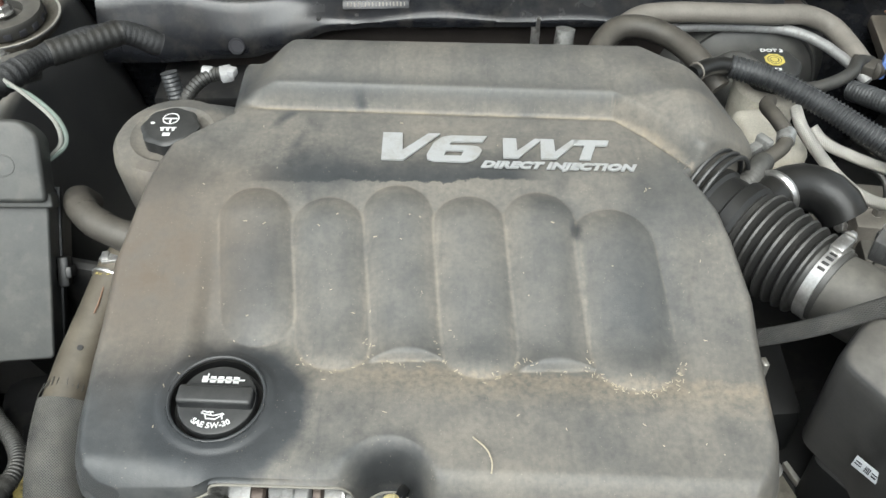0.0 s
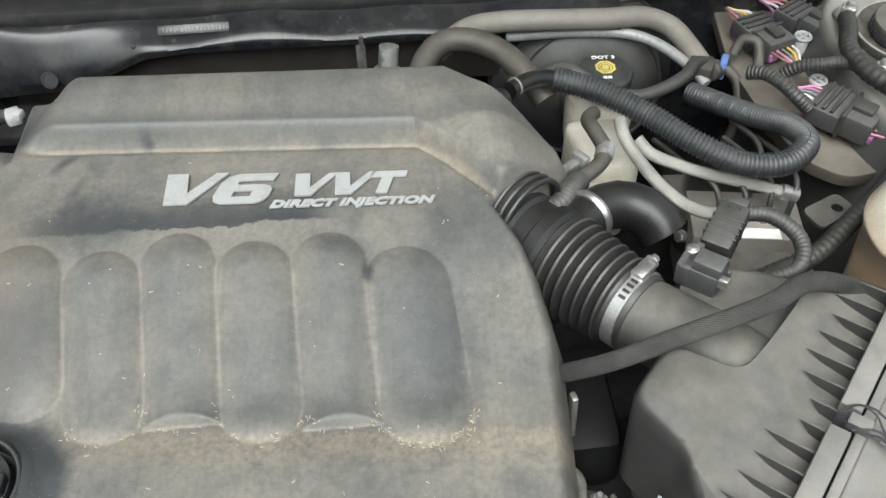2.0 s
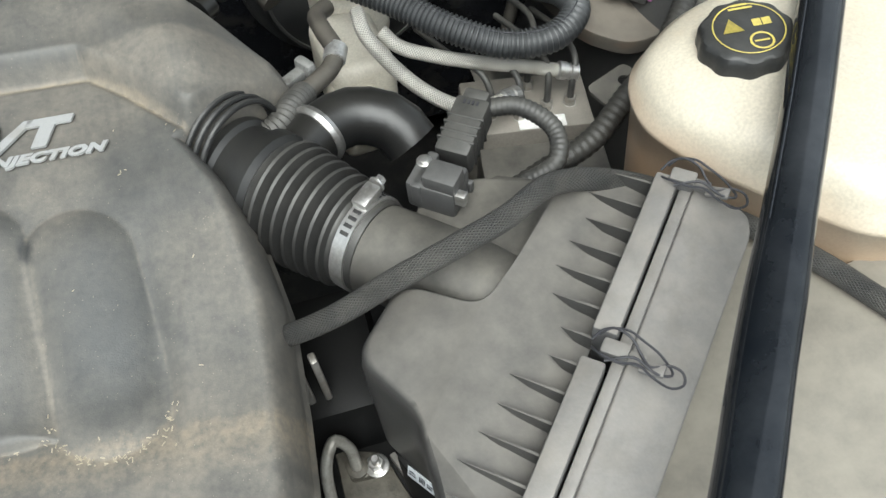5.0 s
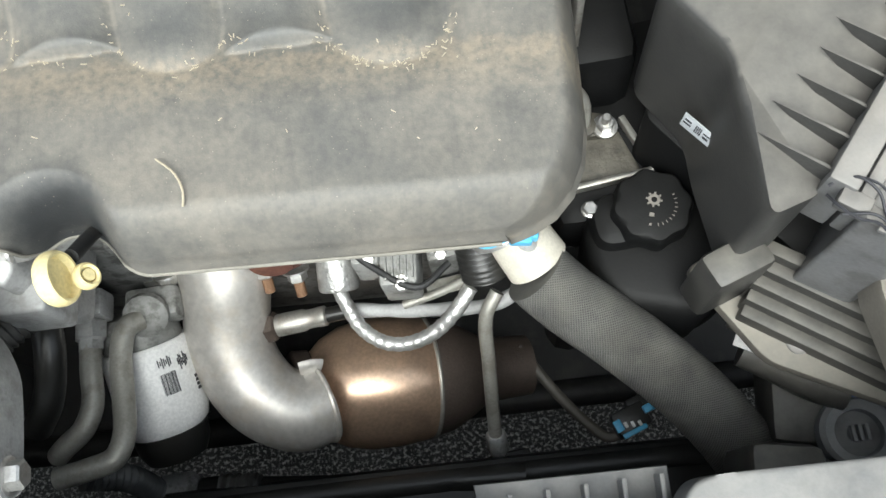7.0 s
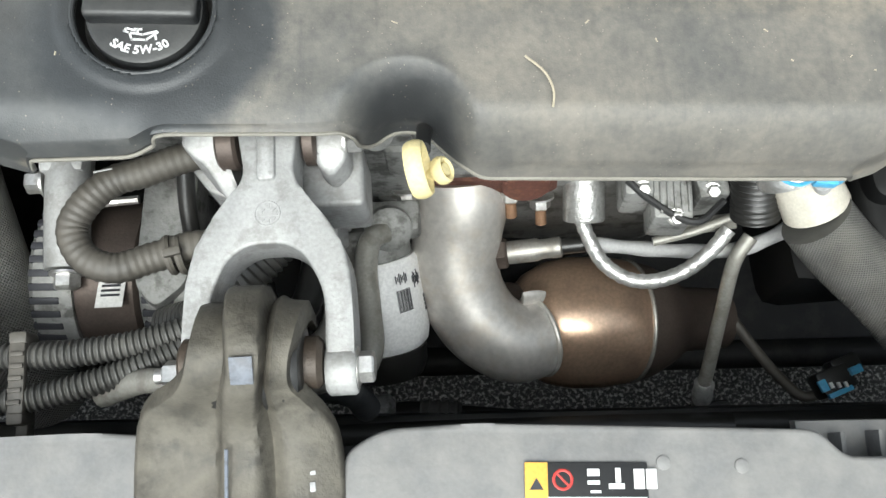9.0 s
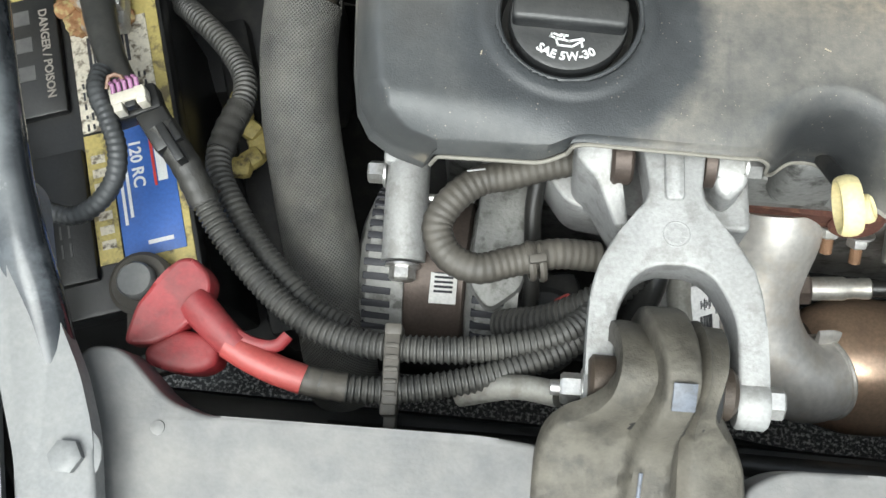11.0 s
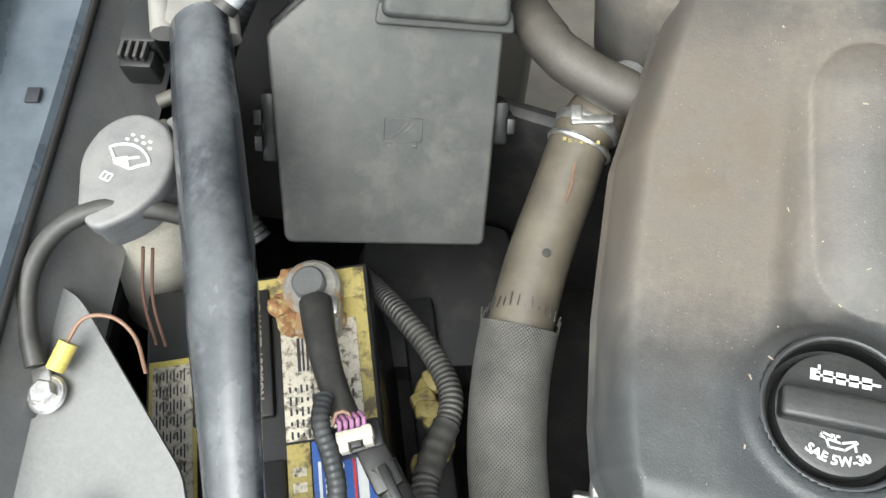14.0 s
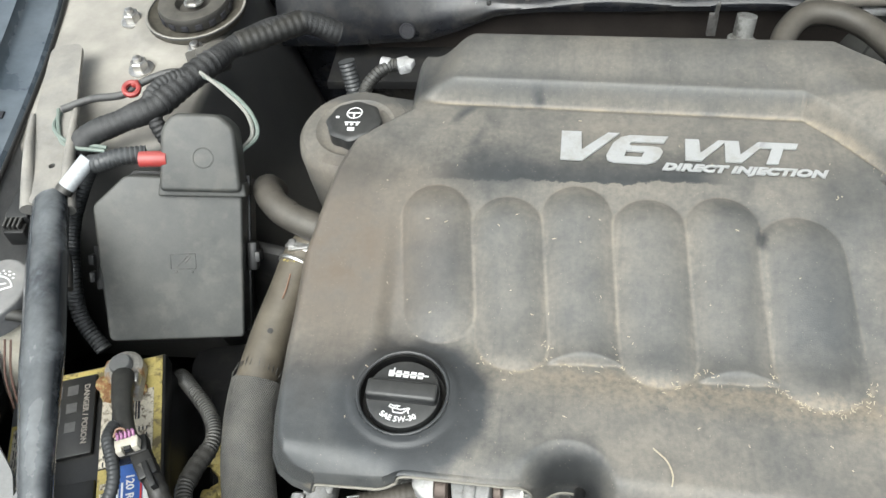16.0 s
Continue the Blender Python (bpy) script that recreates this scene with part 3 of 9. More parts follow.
TANK = tank_material()
PRINT = stuff("white_print", (0.78, 0.78, 0.76), 0.5, vary=0.08, grain=1500, bump=0.05)
SILVER = stuff("silver_lettering", (0.44, 0.445, 0.44), 0.38, 0.2, vary=0.05, grain=1800, bump=0.0, stain=(0.34, 0.325, 0.29), stain_amount=0.5, stain_scale=50)
YELLOW = stuff("yellow_plastic", (0.74, 0.63, 0.32), 0.5, vary=0.1, dust=0.2, dustcol=(0.55, 0.48, 0.33))
YELLOWPR = stuff("yellow_print", (0.58, 0.48, 0.12), 0.5, vary=0.15, bump=0.05, stain=(0.33, 0.26, 0.1), stain_amount=0.5, stain_scale=90)
ORANGE = stuff("amber_print", (0.80, 0.45, 0.08), 0.5, vary=0.08, bump=0.05)
LABELY = stuff("stained_yellow_label", (0.46, 0.375, 0.13), 0.55, vary=0.3, stain=(0.085, 0.068, 0.045), stain_amount=0.85, stain_scale=75)
LABELW = stuff("stained_white_label", (0.62, 0.57, 0.46), 0.55, vary=0.2, stain=(0.10, 0.075, 0.05), stain_amount=0.92, stain_scale=150)
LABELB = stuff("blue_label", (0.035, 0.12, 0.42), 0.35, vary=0.2, dust=0.1, bump=0.05)
LABELK = stuff("black_label", (0.02, 0.02, 0.02), 0.4, vary=0.2, bump=0.03)
TAGPAPER = stuff("bluish_label", (0.44, 0.46, 0.48), 0.5, vary=0.12, bump=0.05, dust=0.3, dustcol=(0.40, 0.39, 0.36))
PAPER = stuff("white_label", (0.74, 0.73, 0.70), 0.45, vary=0.08, bump=0.05, stain=(0.4, 0.38, 0.33), stain_amount=0.3)
INK = stuff("dark_print", (0.03, 0.03, 0.035), 0.6, vary=0.1, bump=0.0)
REDPR = stuff("red_print", (0.55, 0.05, 0.04), 0.5, bump=0.0)
CORRODE = stuff("corroded_clamp", (0.42, 0.40, 0.36), 0.65, 0.4, vary=0.3, bump=0.7, stain=(0.42, 0.22, 0.07), stain_amount=0.8, stain_scale=55)
CRUST = stuff("orange_corrosion", (0.30, 0.155, 0.07), 0.85, vary=0.4, bump=1.0, grain=300, stain=(0.46, 0.42, 0.19), stain_amount=0.85, stain_scale=70)
PURPLE = stuff("purple_clip", (0.36, 0.13, 0.30), 0.45, vary=0.2, dust=0.25)
CYAN = stuff("blue_clip", (0.10, 0.42, 0.68), 0.4, vary=0.12)
GREENW = stuff("green_wire", (0.17, 0.22, 0.195), 0.45, vary=0.15, dust=0.3)
FADEDW = stuff("faded_wire", (0.30, 0.30, 0.275), 0.5, vary=0.15, dust=0.3)
GREYW = stuff("grey_loom", (0.42, 0.42, 0.42), 0.5, vary=0.12, dust=0.2)
BLUEW = stuff("faded_blue_boot", (0.12, 0.21, 0.50), 0.45, vary=0.2, dust=0.25)
COPPER = stuff("tan_wire", (0.24, 0.135, 0.085), 0.5, vary=0.2)
PINKW = stuff("pink_wire", (0.55, 0.22, 0.34), 0.5)
MOUNT = stuff("grimy_mount_steel", (0.070, 0.064, 0.052), 0.50, 0.15, vary=0.45, grain=260, bump=0.7, dust=0.55, dustcol=(0.215, 0.195, 0.155), blotch=38, patch=0.12, stain=(0.022, 0.020, 0.017), stain_amount=0.75, stain_scale=48)
CORE = stuff("brown_steel", (0.075, 0.058, 0.044), 0.5, 0.3, vary=0.35, bump=0.4)
PAINTMARK = stuff("blue_grey_mark", (0.15, 0.165, 0.195), 0.45, vary=0.25, bump=0.2, stain=(0.07, 0.07, 0.07), stain_amount=0.5, stain_scale=160)
ASPHALT = stuff("asphalt", (0.045, 0.044, 0.043), 0.7, vary=0.5, grain=140, bump=1.0, stain=(0.60, 0.58, 0.55), stain_amount=0.9, stain_scale=170)
STRAW = stuff("dry_straw", (0.40, 0.35, 0.26), 0.6, vary=0.15)
PANELDUST = stuff("tan_dusty_panel", (0.12, 0.11, 0.095), 0.42, vary=0.2, dust=0.85, dustcol=(0.30, 0.275, 0.225), blotch=20, bump=0.1, patch=0.45)
PIPEWRAP = stuff("faded_pipe_wrap", (0.17, 0.155, 0.135), 0.5, vary=0.2, dust=0.6, dustcol=(0.34, 0.31, 0.265), blotch=18, patch=0.3)
LOOMPLUG = stuff("grey_plug_plastic", (0.050, 0.050, 0.050), 0.38, vary=0.15, dust=0.6, dustcol=(0.17, 0.165, 0.155), blotch=30, patch=0.25)
SHELFDUST = stuff("brown_dusty_paint", (0.05, 0.045, 0.038), 0.45, vary=0.2, dust=0.9, dustcol=(0.215, 0.19, 0.155), blotch=12, patch=0.45, stain=(0.10, 0.06, 0.035), stain_amount=0.35, stain_scale=22)
# black below its own tone: carries the shade under the air box
SHADEBLK = stuff("black_plastic_deep_shade", (0.005, 0.0052, 0.0055), 0.55, spec=0.2, dust=0.02)
BOOSTER = stuff("booster_paint", (0.024, 0.025, 0.026), 0.30, dust=0.8, dustcol=(0.20, 0.195, 0.175), blotch=9, patch=0.35, flat=(0.0, 0.7))
HEADCORNER = stuff("grey_lamp_plastic", (0.035, 0.039, 0.044), 0.28, dust=0.25, dustcol=(0.18, 0.185, 0.19), patch=0.2)
FUSEBOX = stuff("fuse_box_plastic", (0.036, 0.038, 0.037), 0.40, vary=0.15, dust=0.45, dustcol=(0.16, 0.157, 0.138), blotch=16, patch=0.2, stain=(0.105, 0.10, 0.085), stain_amount=0.35, stain_scale=34)
# grey top layer is dust plus the sky's reflection put into the colour
RAILSHEEN = stuff("dust_and_sheen_brace", (0.010, 0.013, 0.018), 0.12, vary=0.25, dust=0.66, dustcol=(0.27, 0.28, 0.28), blotch=7, bump=0.03, patch=0.10, stain=(0.09, 0.10, 0.11), stain_amount=0.6, stain_scale=26, flat=(0.5, 1.0))
WIREBROWN = stuff("brown_wire", (0.10, 0.055, 0.04), 0.5, vary=0.2)
RIMPALE = stuff("pale_rim", (0.20, 0.19, 0.165), 0.7, vary=0.2, dust=0.4, dustcol=(0.33, 0.31, 0.26), blotch=20, spec=0.2)


# ---- ground and body of the car ----
bm = bmesh.new()
bmesh.ops.create_grid(bm, x_segments=24, y_segments=24, size=60)
alone("ground", bm, ASPHALT, "coarse dark asphalt under the car", "ground", kind="structure")


def grid_sheet(name, x0, x1, y0, y1, nx, ny, height, material, label, category, thick=0.004):
    """A pressed sheet: a thin height field."""
    bm = bmesh.new()
    vs = [[bm.verts.new((x0 + (x1 - x0) * i / nx, y0 + (y1 - y0) * j / ny, 0)) for i in range(nx + 1)] for j in range(ny + 1)]
    for row in vs:
        for v in row:
            v.co.z = height(v.co.x, v.co.y)
    for j in range(ny):
        for i in range(nx):
            bm.faces.new((vs[j][i], vs[j][i + 1], vs[j + 1][i + 1], vs[j + 1][i]))
    bmesh.ops.recalc_face_normals(bm, faces=bm.faces[:])
    return alone(name, bm, material, label, category, kind="structure")


# the raised hood, out of view, added to shade the rear of the bay
alone("wall_hood", box(0, 0, 0, 1.75, 1.2, 0.03, 0.006, m=Matrix.Translation((0.1, 1.04, 1.53)) @ Matrix.Rotation(radians(-56), 4, "X")), DARK, "unseen dark underside of the raised hood, shading the rear of the bay", "hood", kind="structure")

# bulkhead, floor shield and side walls that close the bay
alone("wall_bulkhead", merged(box(0.1, 1.27, 0.62, 2.0, 0.03, 0.72, 0.004), box(0.1, 1.2, 0.94, 2.0, 0.12, 0.03, 0.01)), DARK, "black painted bulkhead of the engine bay", "bulkhead", kind="structure")
alone("wall_fender_a", box(-0.77, 0.55, 0.55, 0.02, 1.5, 0.7, 0.003), DARK, "dark inner fender panel of the engine bay", "inner fender", kind="structure")
alone("wall_fender_b", box(1.12, 0.55, 0.55, 0.02, 1.5, 0.7, 0.003), DARK, "dark inner fender panel of the engine bay", "inner fender", kind="structure")
alone("wall_front", box(0.1, -0.02, 0.5, 2.0, 0.03, 0.7, 0.003), DARK, "dark radiator panel across the nose of the car", "front panel", kind="structure")


# ---- engine cover ----
def interp(v, table):
    return np.interp(v, [a for a, _ in table], [b for _, b in table])


def soft(v, table, w):
    """A table read with its corners rounded over w."""
    return sum(interp(v + w * k, table) for k in np.linspace(-1, 1, 11)) / 11


LEFT = ((0.368, -0.205), (0.374, -0.225), (0.384, -0.240), (0.40, -0.249), (0.43, -0.254), (0.50, -0.259), (0.60, -0.259), (0.70, -0.240),
        (0.74, -0.228), (0.765, -0.20), (0.79, -0.168), (0.88, -0.168), (0.90, -0.15))
RIGHT = ((0.368, 0.312), (0.373, 0.328), (0.382, 0.344), (0.396, 0.358), (0.415, 0.368), (0.44, 0.374), (0.50, 0.378), (0.58, 0.381), (0.64, 0.372), (0.67, 0.364),
         (0.70, 0.350), (0.715, 0.342), (0.735, 0.366), (0.765, 0.412), (0.785, 0.428), (0.80, 0.424), (0.82, 0.397), (0.86, 0.340), (0.90, 0.292))
# runners: station and x of both ends, half width
RUNNERS = [(-0.101, 0.552, -0.1125, 0.643, 0.0355, False), (-0.026, 0.527, -0.038, 0.633, 0.0360, False), (0.0395, 0.536, 0.031, 0.651, 0.0345, True),
           (0.1105, 0.523, 0.102, 0.638, 0.0365, False), (0.1785, 0.530, 0.172, 0.646, 0.0350, True), (0.252, 0.519, 0.242, 0.622, 0.0415, False)]


def runner_distance(x, v, run):
    """0 along a runner's spine, 1 at its edge; some end square at the foot."""
    xa, va, xb, vb, r, square = run
    ax, av = xb - xa, vb - va
    long = math.hypot(ax, av)
    along = ((x - xa) * ax + (v - va) * av) / long
    k = np.clip(along / long, 0, 1)
    d = np.hypot(x - xa - k * ax, v - va - k * av) / (r * 1.03)
    if square:
        side = np.abs((x - xa) * av - (v - va) * ax) / long / (r * 1.03)
        d = np.where(along < 0, np.maximum(side, np.clip(1 - (along + 0.92 * r) / 0.011, 0, 9)), d)
    return d


def cover_height(x, v):
    z = soft(v, ((0.36, 0.956), (0.46, 0.957), (0.485, 0.954), (0.505, 0.9475), (0.53, 0.950), (0.60, 0.9715), (0.66, 0.991), (0.70, 0.999), (0.79, 1.003), (0.9, 1.0)), 0.016)
    plain = soft(v, ((0.36, 0.956), (0.46, 0.957), (0.50, 0.957), (0.54, 0.962), (0.62, 0.981), (0.68, 0.997), (0.72, 1.0), (0.79, 1.003), (0.9, 1.0)), 0.016)
    w = smooth(-0.165, -0.145, x) * (1 - smooth(0.285, 0.310, x))
    z = z * w + plain * (1 - w)
    # runners
    total = np.ones_like(z)
    for run in RUNNERS:
        d = runner_distance(x, v, run)
        total = total + np.exp(900 * 0.0104 * np.clip(1 - d ** 2.3, 0, 1) ** 0.95) - 1
    z = z + np.log(total) / 900
    # raised rear hump
    front = np.interp(x, (-0.2, 0.262, 0.29, 0.337, 0.37, 0.43), (0.803, 0.796, 0.772, 0.722, 0.705, 0.70))
    hump = (0.022 * smooth(-0.003, 0.017, v - front) + 0.014 * smooth(0.004, 0.075, v - front)) * smooth(-0.160, -0.108, x - 0.25 * np.clip(v - 0.8, 0, 1))
    crease = -0.004 * np.exp(-(((v - front) / 0.005) ** 2)) * smooth(-0.15, -0.12, x)
    z = z + hump + crease - 0.062 * smooth(0.335, 0.43, x) * smooth(0.71, 0.75, v)
    # filler recess and the scoop for the dipstick
    d = np.hypot(x + 0.124, v - 0.4535)
    z = np.where(d < 0.060, z + 0.0018 * smooth(0.056, 0.049, d), z)
    z = z - 0.016 * smooth(0.0435, 0.0405, d)
    d = np.hypot((x - 0.030) * 0.85, (v - 0.385) * 0.9)
    z = z - 0.026 * smooth(0.036, 0.010, d)
    return z


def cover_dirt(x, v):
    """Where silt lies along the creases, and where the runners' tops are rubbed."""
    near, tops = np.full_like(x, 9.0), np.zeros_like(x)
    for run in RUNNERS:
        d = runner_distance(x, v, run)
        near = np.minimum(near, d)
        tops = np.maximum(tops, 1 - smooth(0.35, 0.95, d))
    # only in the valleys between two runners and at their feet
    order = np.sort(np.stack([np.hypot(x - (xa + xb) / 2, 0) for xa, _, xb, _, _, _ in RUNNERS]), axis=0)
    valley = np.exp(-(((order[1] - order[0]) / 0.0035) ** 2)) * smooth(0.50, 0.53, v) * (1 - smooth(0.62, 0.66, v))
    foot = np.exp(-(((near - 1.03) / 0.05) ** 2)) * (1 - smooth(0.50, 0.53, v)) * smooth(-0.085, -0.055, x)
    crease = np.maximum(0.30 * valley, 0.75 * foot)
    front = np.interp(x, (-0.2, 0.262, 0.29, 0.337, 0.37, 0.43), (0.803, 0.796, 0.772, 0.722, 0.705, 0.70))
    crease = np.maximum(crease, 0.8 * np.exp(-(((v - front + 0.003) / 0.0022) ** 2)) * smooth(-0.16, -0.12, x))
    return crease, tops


def engine_cover():
    vs = np.concatenate([np.linspace(0.368, 0.40, 18, endpoint=False), np.linspace(0.40, 0.86, 260, endpoint=False), np.linspace(0.86, 0.90, 16)])
    nu = 320
    u = np.linspace(0, 1, nu)
    u = u - 0.05 * np.sin(4 * np.pi * u) / (2 * np.pi)
    V, U = np.meshgrid(vs, u, indexing="ij")
    xl, xr = interp(V, LEFT), interp(V, RIGHT)
    X = xl + (xr - xl) * U
    # the front edge steps back behind the engine mount
    back = soft(X, ((-0.132, 0.004), (-0.117, 0.012), (-0.02, 0.014), (-0.006, 0.018), (0.004, 0.015), (0.014, 0.030), (0.030, 0.036), (0.046, 0.032), (0.056, 0.016), (0.070, 0.0)), 0.008)
    pull = np.clip(1 - (V - 0.368) / 0.060, 0, 1)
    W = V + back * pull
    Z = cover_height(X, W)
    side = np.minimum(X - xl, xr - X)
    fore = V - 0.368
    aft = 0.90 - V
    DEPTH = soft(X, ((-0.26, 0.032), (-0.20, 0.014), (-0.132, 0.007), (-0.117, 0.001), (-0.02, 0.004), (0.004, 0.014), (0.06, 0.024), (0.075, 0.032)), 0.010)

    def fall(d, run, depth):
        return depth * np.clip(1 - d / run, 0, 1) ** 2.0
    drop = np.maximum(np.maximum(fall(side, 0.020, 0.040), fall(fore, 0.028, DEPTH)), fall(aft, 0.022, 0.040))
    Z = Z - drop
    Y = W - 0.044 * (X - 0.06)
    bm = bmesh.new()
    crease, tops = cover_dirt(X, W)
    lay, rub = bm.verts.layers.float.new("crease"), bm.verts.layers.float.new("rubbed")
    grid = [[bm.verts.new((X[j, i], Y[j, i], Z[j, i])) for i in range(nu)] for j in range(len(vs))]
    for j in range(len(vs) - 1):
        for i in range(nu - 1):
            bm.faces.new((grid[j][i], grid[j][i + 1], grid[j + 1][i + 1], grid[j + 1][i]))
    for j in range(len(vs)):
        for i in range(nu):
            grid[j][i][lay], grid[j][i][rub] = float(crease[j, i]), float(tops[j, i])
    grid_edge = [v.co.copy() for v in grid[0]]
    # a lip turned down and out all round
    loop = grid[0][:] + [r[-1] for r in grid[1:]] + grid[-1][-2::-1] + [r[0] for r in grid[-2:0:-1]]
    mid = Vector((0.06, 0.62, 0))
    last = loop
    for dz, out in ((-0.010, 0.001), (-0.013, 0.004), (-0.016, 0.004), (-0.016, 0.000)):
        ring = []
        for v in loop:
            o = (v.co - mid).to_2d().normalized() * out
            k = 0.35 if v.co.y < 0.45 and -0.119 < v.co.x < 0.0 else 1.0
            ring.append(bm.verts.new((v.co.x + o.x, v.co.y + o.y, v.co.z + dz * k)))
        for k in range(len(loop)):
            kk = (k + 1) % len(loop)
            bm.faces.new((last[kk], last[k], ring[k], ring[kk]))
        last = ring
    bmesh.ops.delete(bm, geom=[v for v in bm.verts if not v.link_faces], context="VERTS")
    top = thing("engine_cover", (0.06, 0.6, 0.93), "dusty dark grey plastic engine cover with six moulded runners", "engine cover")
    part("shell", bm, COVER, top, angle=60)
    front = [Vector((0, -0.0045, -0.0145 * (0.35 if -0.119 < grid_edge[i].x < 0.0 else 1.0))) + grid_edge[i] for i in range(2, nu - 2, 2)]
    part("rim_edge", tube(front, 0.0013, 6, step=0.003), RIMPALE, top, "pale lower edge")
    # filler collar
    part("filler_collar", torus((-0.124, 0.4617, 0.9575), (0, -0.03, 1), 0.0425, 0.0018, 48, 8), COVER, top)
    part("filler_well", lathe([(0.034, 0.940), (0.0415, 0.9415), (0.0423, 0.9555), (0.0405, 0.9560), (0.0395, 0.944), (0.034, 0.943)], Matrix.Translation((-0.124, 0.4612, 0)), 48), RUBBER, top, "black well round the filler cap")
    flat = Matrix.Translation((0.1195, 0.7285, 1.0025)) @ Matrix.Rotation(radians(-2.6), 4, "Z") @ Matrix.Rotation(radians(2.0), 4, "X")

    def glyph(name, shape, x, y, w, h, lean=0.30):
        me = bmesh.new()
        pts = [(x + (px * w) + (py - 0.5) * h * lean, y + (py - 0.5) * h) for px, py in shape]
        lo = [me.verts.new((a, b, 0.0)) for a, b in pts]
        f = me.faces.new(lo)
        got = bmesh.ops.extrude_face_region(me, geom=[f])
        for g in got["geom"]:
            if isinstance(g, bmesh.types.BMVert):
                g.co.z = 0.0022
        bmesh.ops.recalc_face_normals(me, faces=me.faces[:])
        me.transform(flat)
        part(name, me, SILVER, top, "raised silver letter", angle=20)

    vee = ((0, 1), (0.34, 1), (0.50, 0.36), (0.80, 1), (1.0, 1), (0.60, 0), (0.22, 0))
    six = ((0.98, 1), (0.28, 1), (0.12, 0.92), (0.02, 0.70), (0.0, 0.24), (0.06, 0.07), (0.2, 0), (0.8, 0), (0.94, 0.08), (1.0, 0.24), (1.0, 0.45), (0.92, 0.58), (0.78, 0.62),
           (0.40, 0.62), (0.40, 0.42), (0.66, 0.42), (0.66, 0.22), (0.33, 0.22), (0.33, 0.42), (0.394, 0.42), (0.394, 0.62), (0.33, 0.64), (0.33, 0.73), (0.38, 0.77), (0.94, 0.77))
    tee = ((0, 1), (1, 1), (1, 0.74), (0.66, 0.74), (0.66, 0), (0.34, 0), (0.34, 0.74), (0, 0.74))
    glyph("letter_v", vee, -0.1145, 0.0070, 0.061, 0.0405)
    glyph("numeral_6", six, -0.057, 0.0055, 0.055, 0.0390)
    glyph("letter_v", vee, 0.0150, 0.0082, 0.042, 0.0292)
    glyph("letter_v", vee, 0.0545, 0.0082, 0.042, 0.0292)
    glyph("letter_t", tee, 0.0910, 0.0082, 0.036, 0.0292)
    letters("lettering", "DIRECT INJECTION", 0.0118, SILVER, top, flat @ Matrix.Translation((0.0755, -0.0166, 0.001)), 0.0010, 0.3, 0.00070, 1.48, 1.05)
    # a scrap of foil on the seam and straws
    part("foil_strip", box(0, 0, 0, 0.024, 0.003, 0.0012, 0.0004, m=Matrix.Translation((-0.018, 0.812, 1.0045)) @ Matrix.Rotation(radians(-2.5), 4, "Z")), FOIL, top, "scrap of bright foil on the seam")
    return top


engine_cover()
straw = tube([(0.101, 0.420, 0.9612), (0.112, 0.409, 0.9612), (0.1165, 0.397, 0.960), (0.1155, 0.388, 0.958)], 0.0008, 6)
alone("straw", straw, STRAW, "pale curved straw lying on the engine cover", "straw")


def oil_filler_cap():
    top = thing("oil_filler_cap", (-0.124, 0.461, 0.945), "round black oil filler cap with white print and a grip bar", "oil cap")
    m = Matrix.Translation((-0.124, 0.461, 0.943))
    part("disc", lathe([(0.0345, 0), (0.0355, 0.003), (0.0355, 0.010), (0.0345, 0.0128), (0.032, 0.0138), (0.005, 0.0142)], m, 48), CAPBLK, top)
    part("grip", box(0, 0, 0, 0.067, 0.0185, 0.016, 0.0035, m=m @ Matrix.Translation((0, -0.0005, 0.0165)) @ Matrix.Rotation(radians(-3), 4, "Z"), seg=3), CAPBLK, top)
    f = m @ Matrix.Rotation(radians(-3), 4, "Z")
    part("brand_print", bars([(x, 0.0195, 0.0052, 0.0066) for x in (-0.0165, -0.0095, -0.0025, 0.0045, 0.0115)] + [(-0.0145, 0.0235, 0.0014, 0.004), (0.0015, 0.0195, 0.035, 0.0014)], f @ Matrix.Translation((0.002, 0, 0.0146))), PRINT, top, "white brand print as plain bars")
    letters("oil_grade", "SAE 5W-30", 0.0074, PRINT, top, f @ Matrix.Translation((0.0, -0.0272, 0.0146)), 0.0002, 0, 0.0002, 1.0, 1.0, 0.028)
    # oil can symbol
    strokes = (((-8, 2), (-6, -4.5)), ((-6, -4.5), (4, -4.8)), ((4, -4.8), (11.5, 2.6)), ((-8, 2), (1.5, 0.2)), ((1.5, 0.2), (10.5, 3.4)), ((-8, 2), (-11.8, 3.4)), ((-11.8, 3.4), (-10.6, 6.4)), ((-10.6, 6.4), (-4.5, 4.2)),
               ((-4.5, 5.6), (0, 5.2)), ((-2.4, 5.4), (-2.2, 1.6)), ((10.4, -1.0), (10.9, -3.8)))
    symbol = []
    for (x0, y0), (x1, y1) in strokes:
        mid = Matrix.Translation(((x0 + x1) * 0.00042, (y0 + y1) * 0.00034 - 0.0172, 0.0146))
        symbol.append(box(0, 0, 0, math.hypot(x1 - x0, (y1 - y0) * 0.81) * 0.00084 + 0.0011, 0.0012, 0.0004, 0, m=f @ mid @ Matrix.Rotation(math.atan2((y1 - y0) * 0.81, x1 - x0), 4, "Z")))
    part("oil_can_symbol", merged(*symbol), PRINT, top, "white oil can symbol")
    return top


oil_filler_cap()


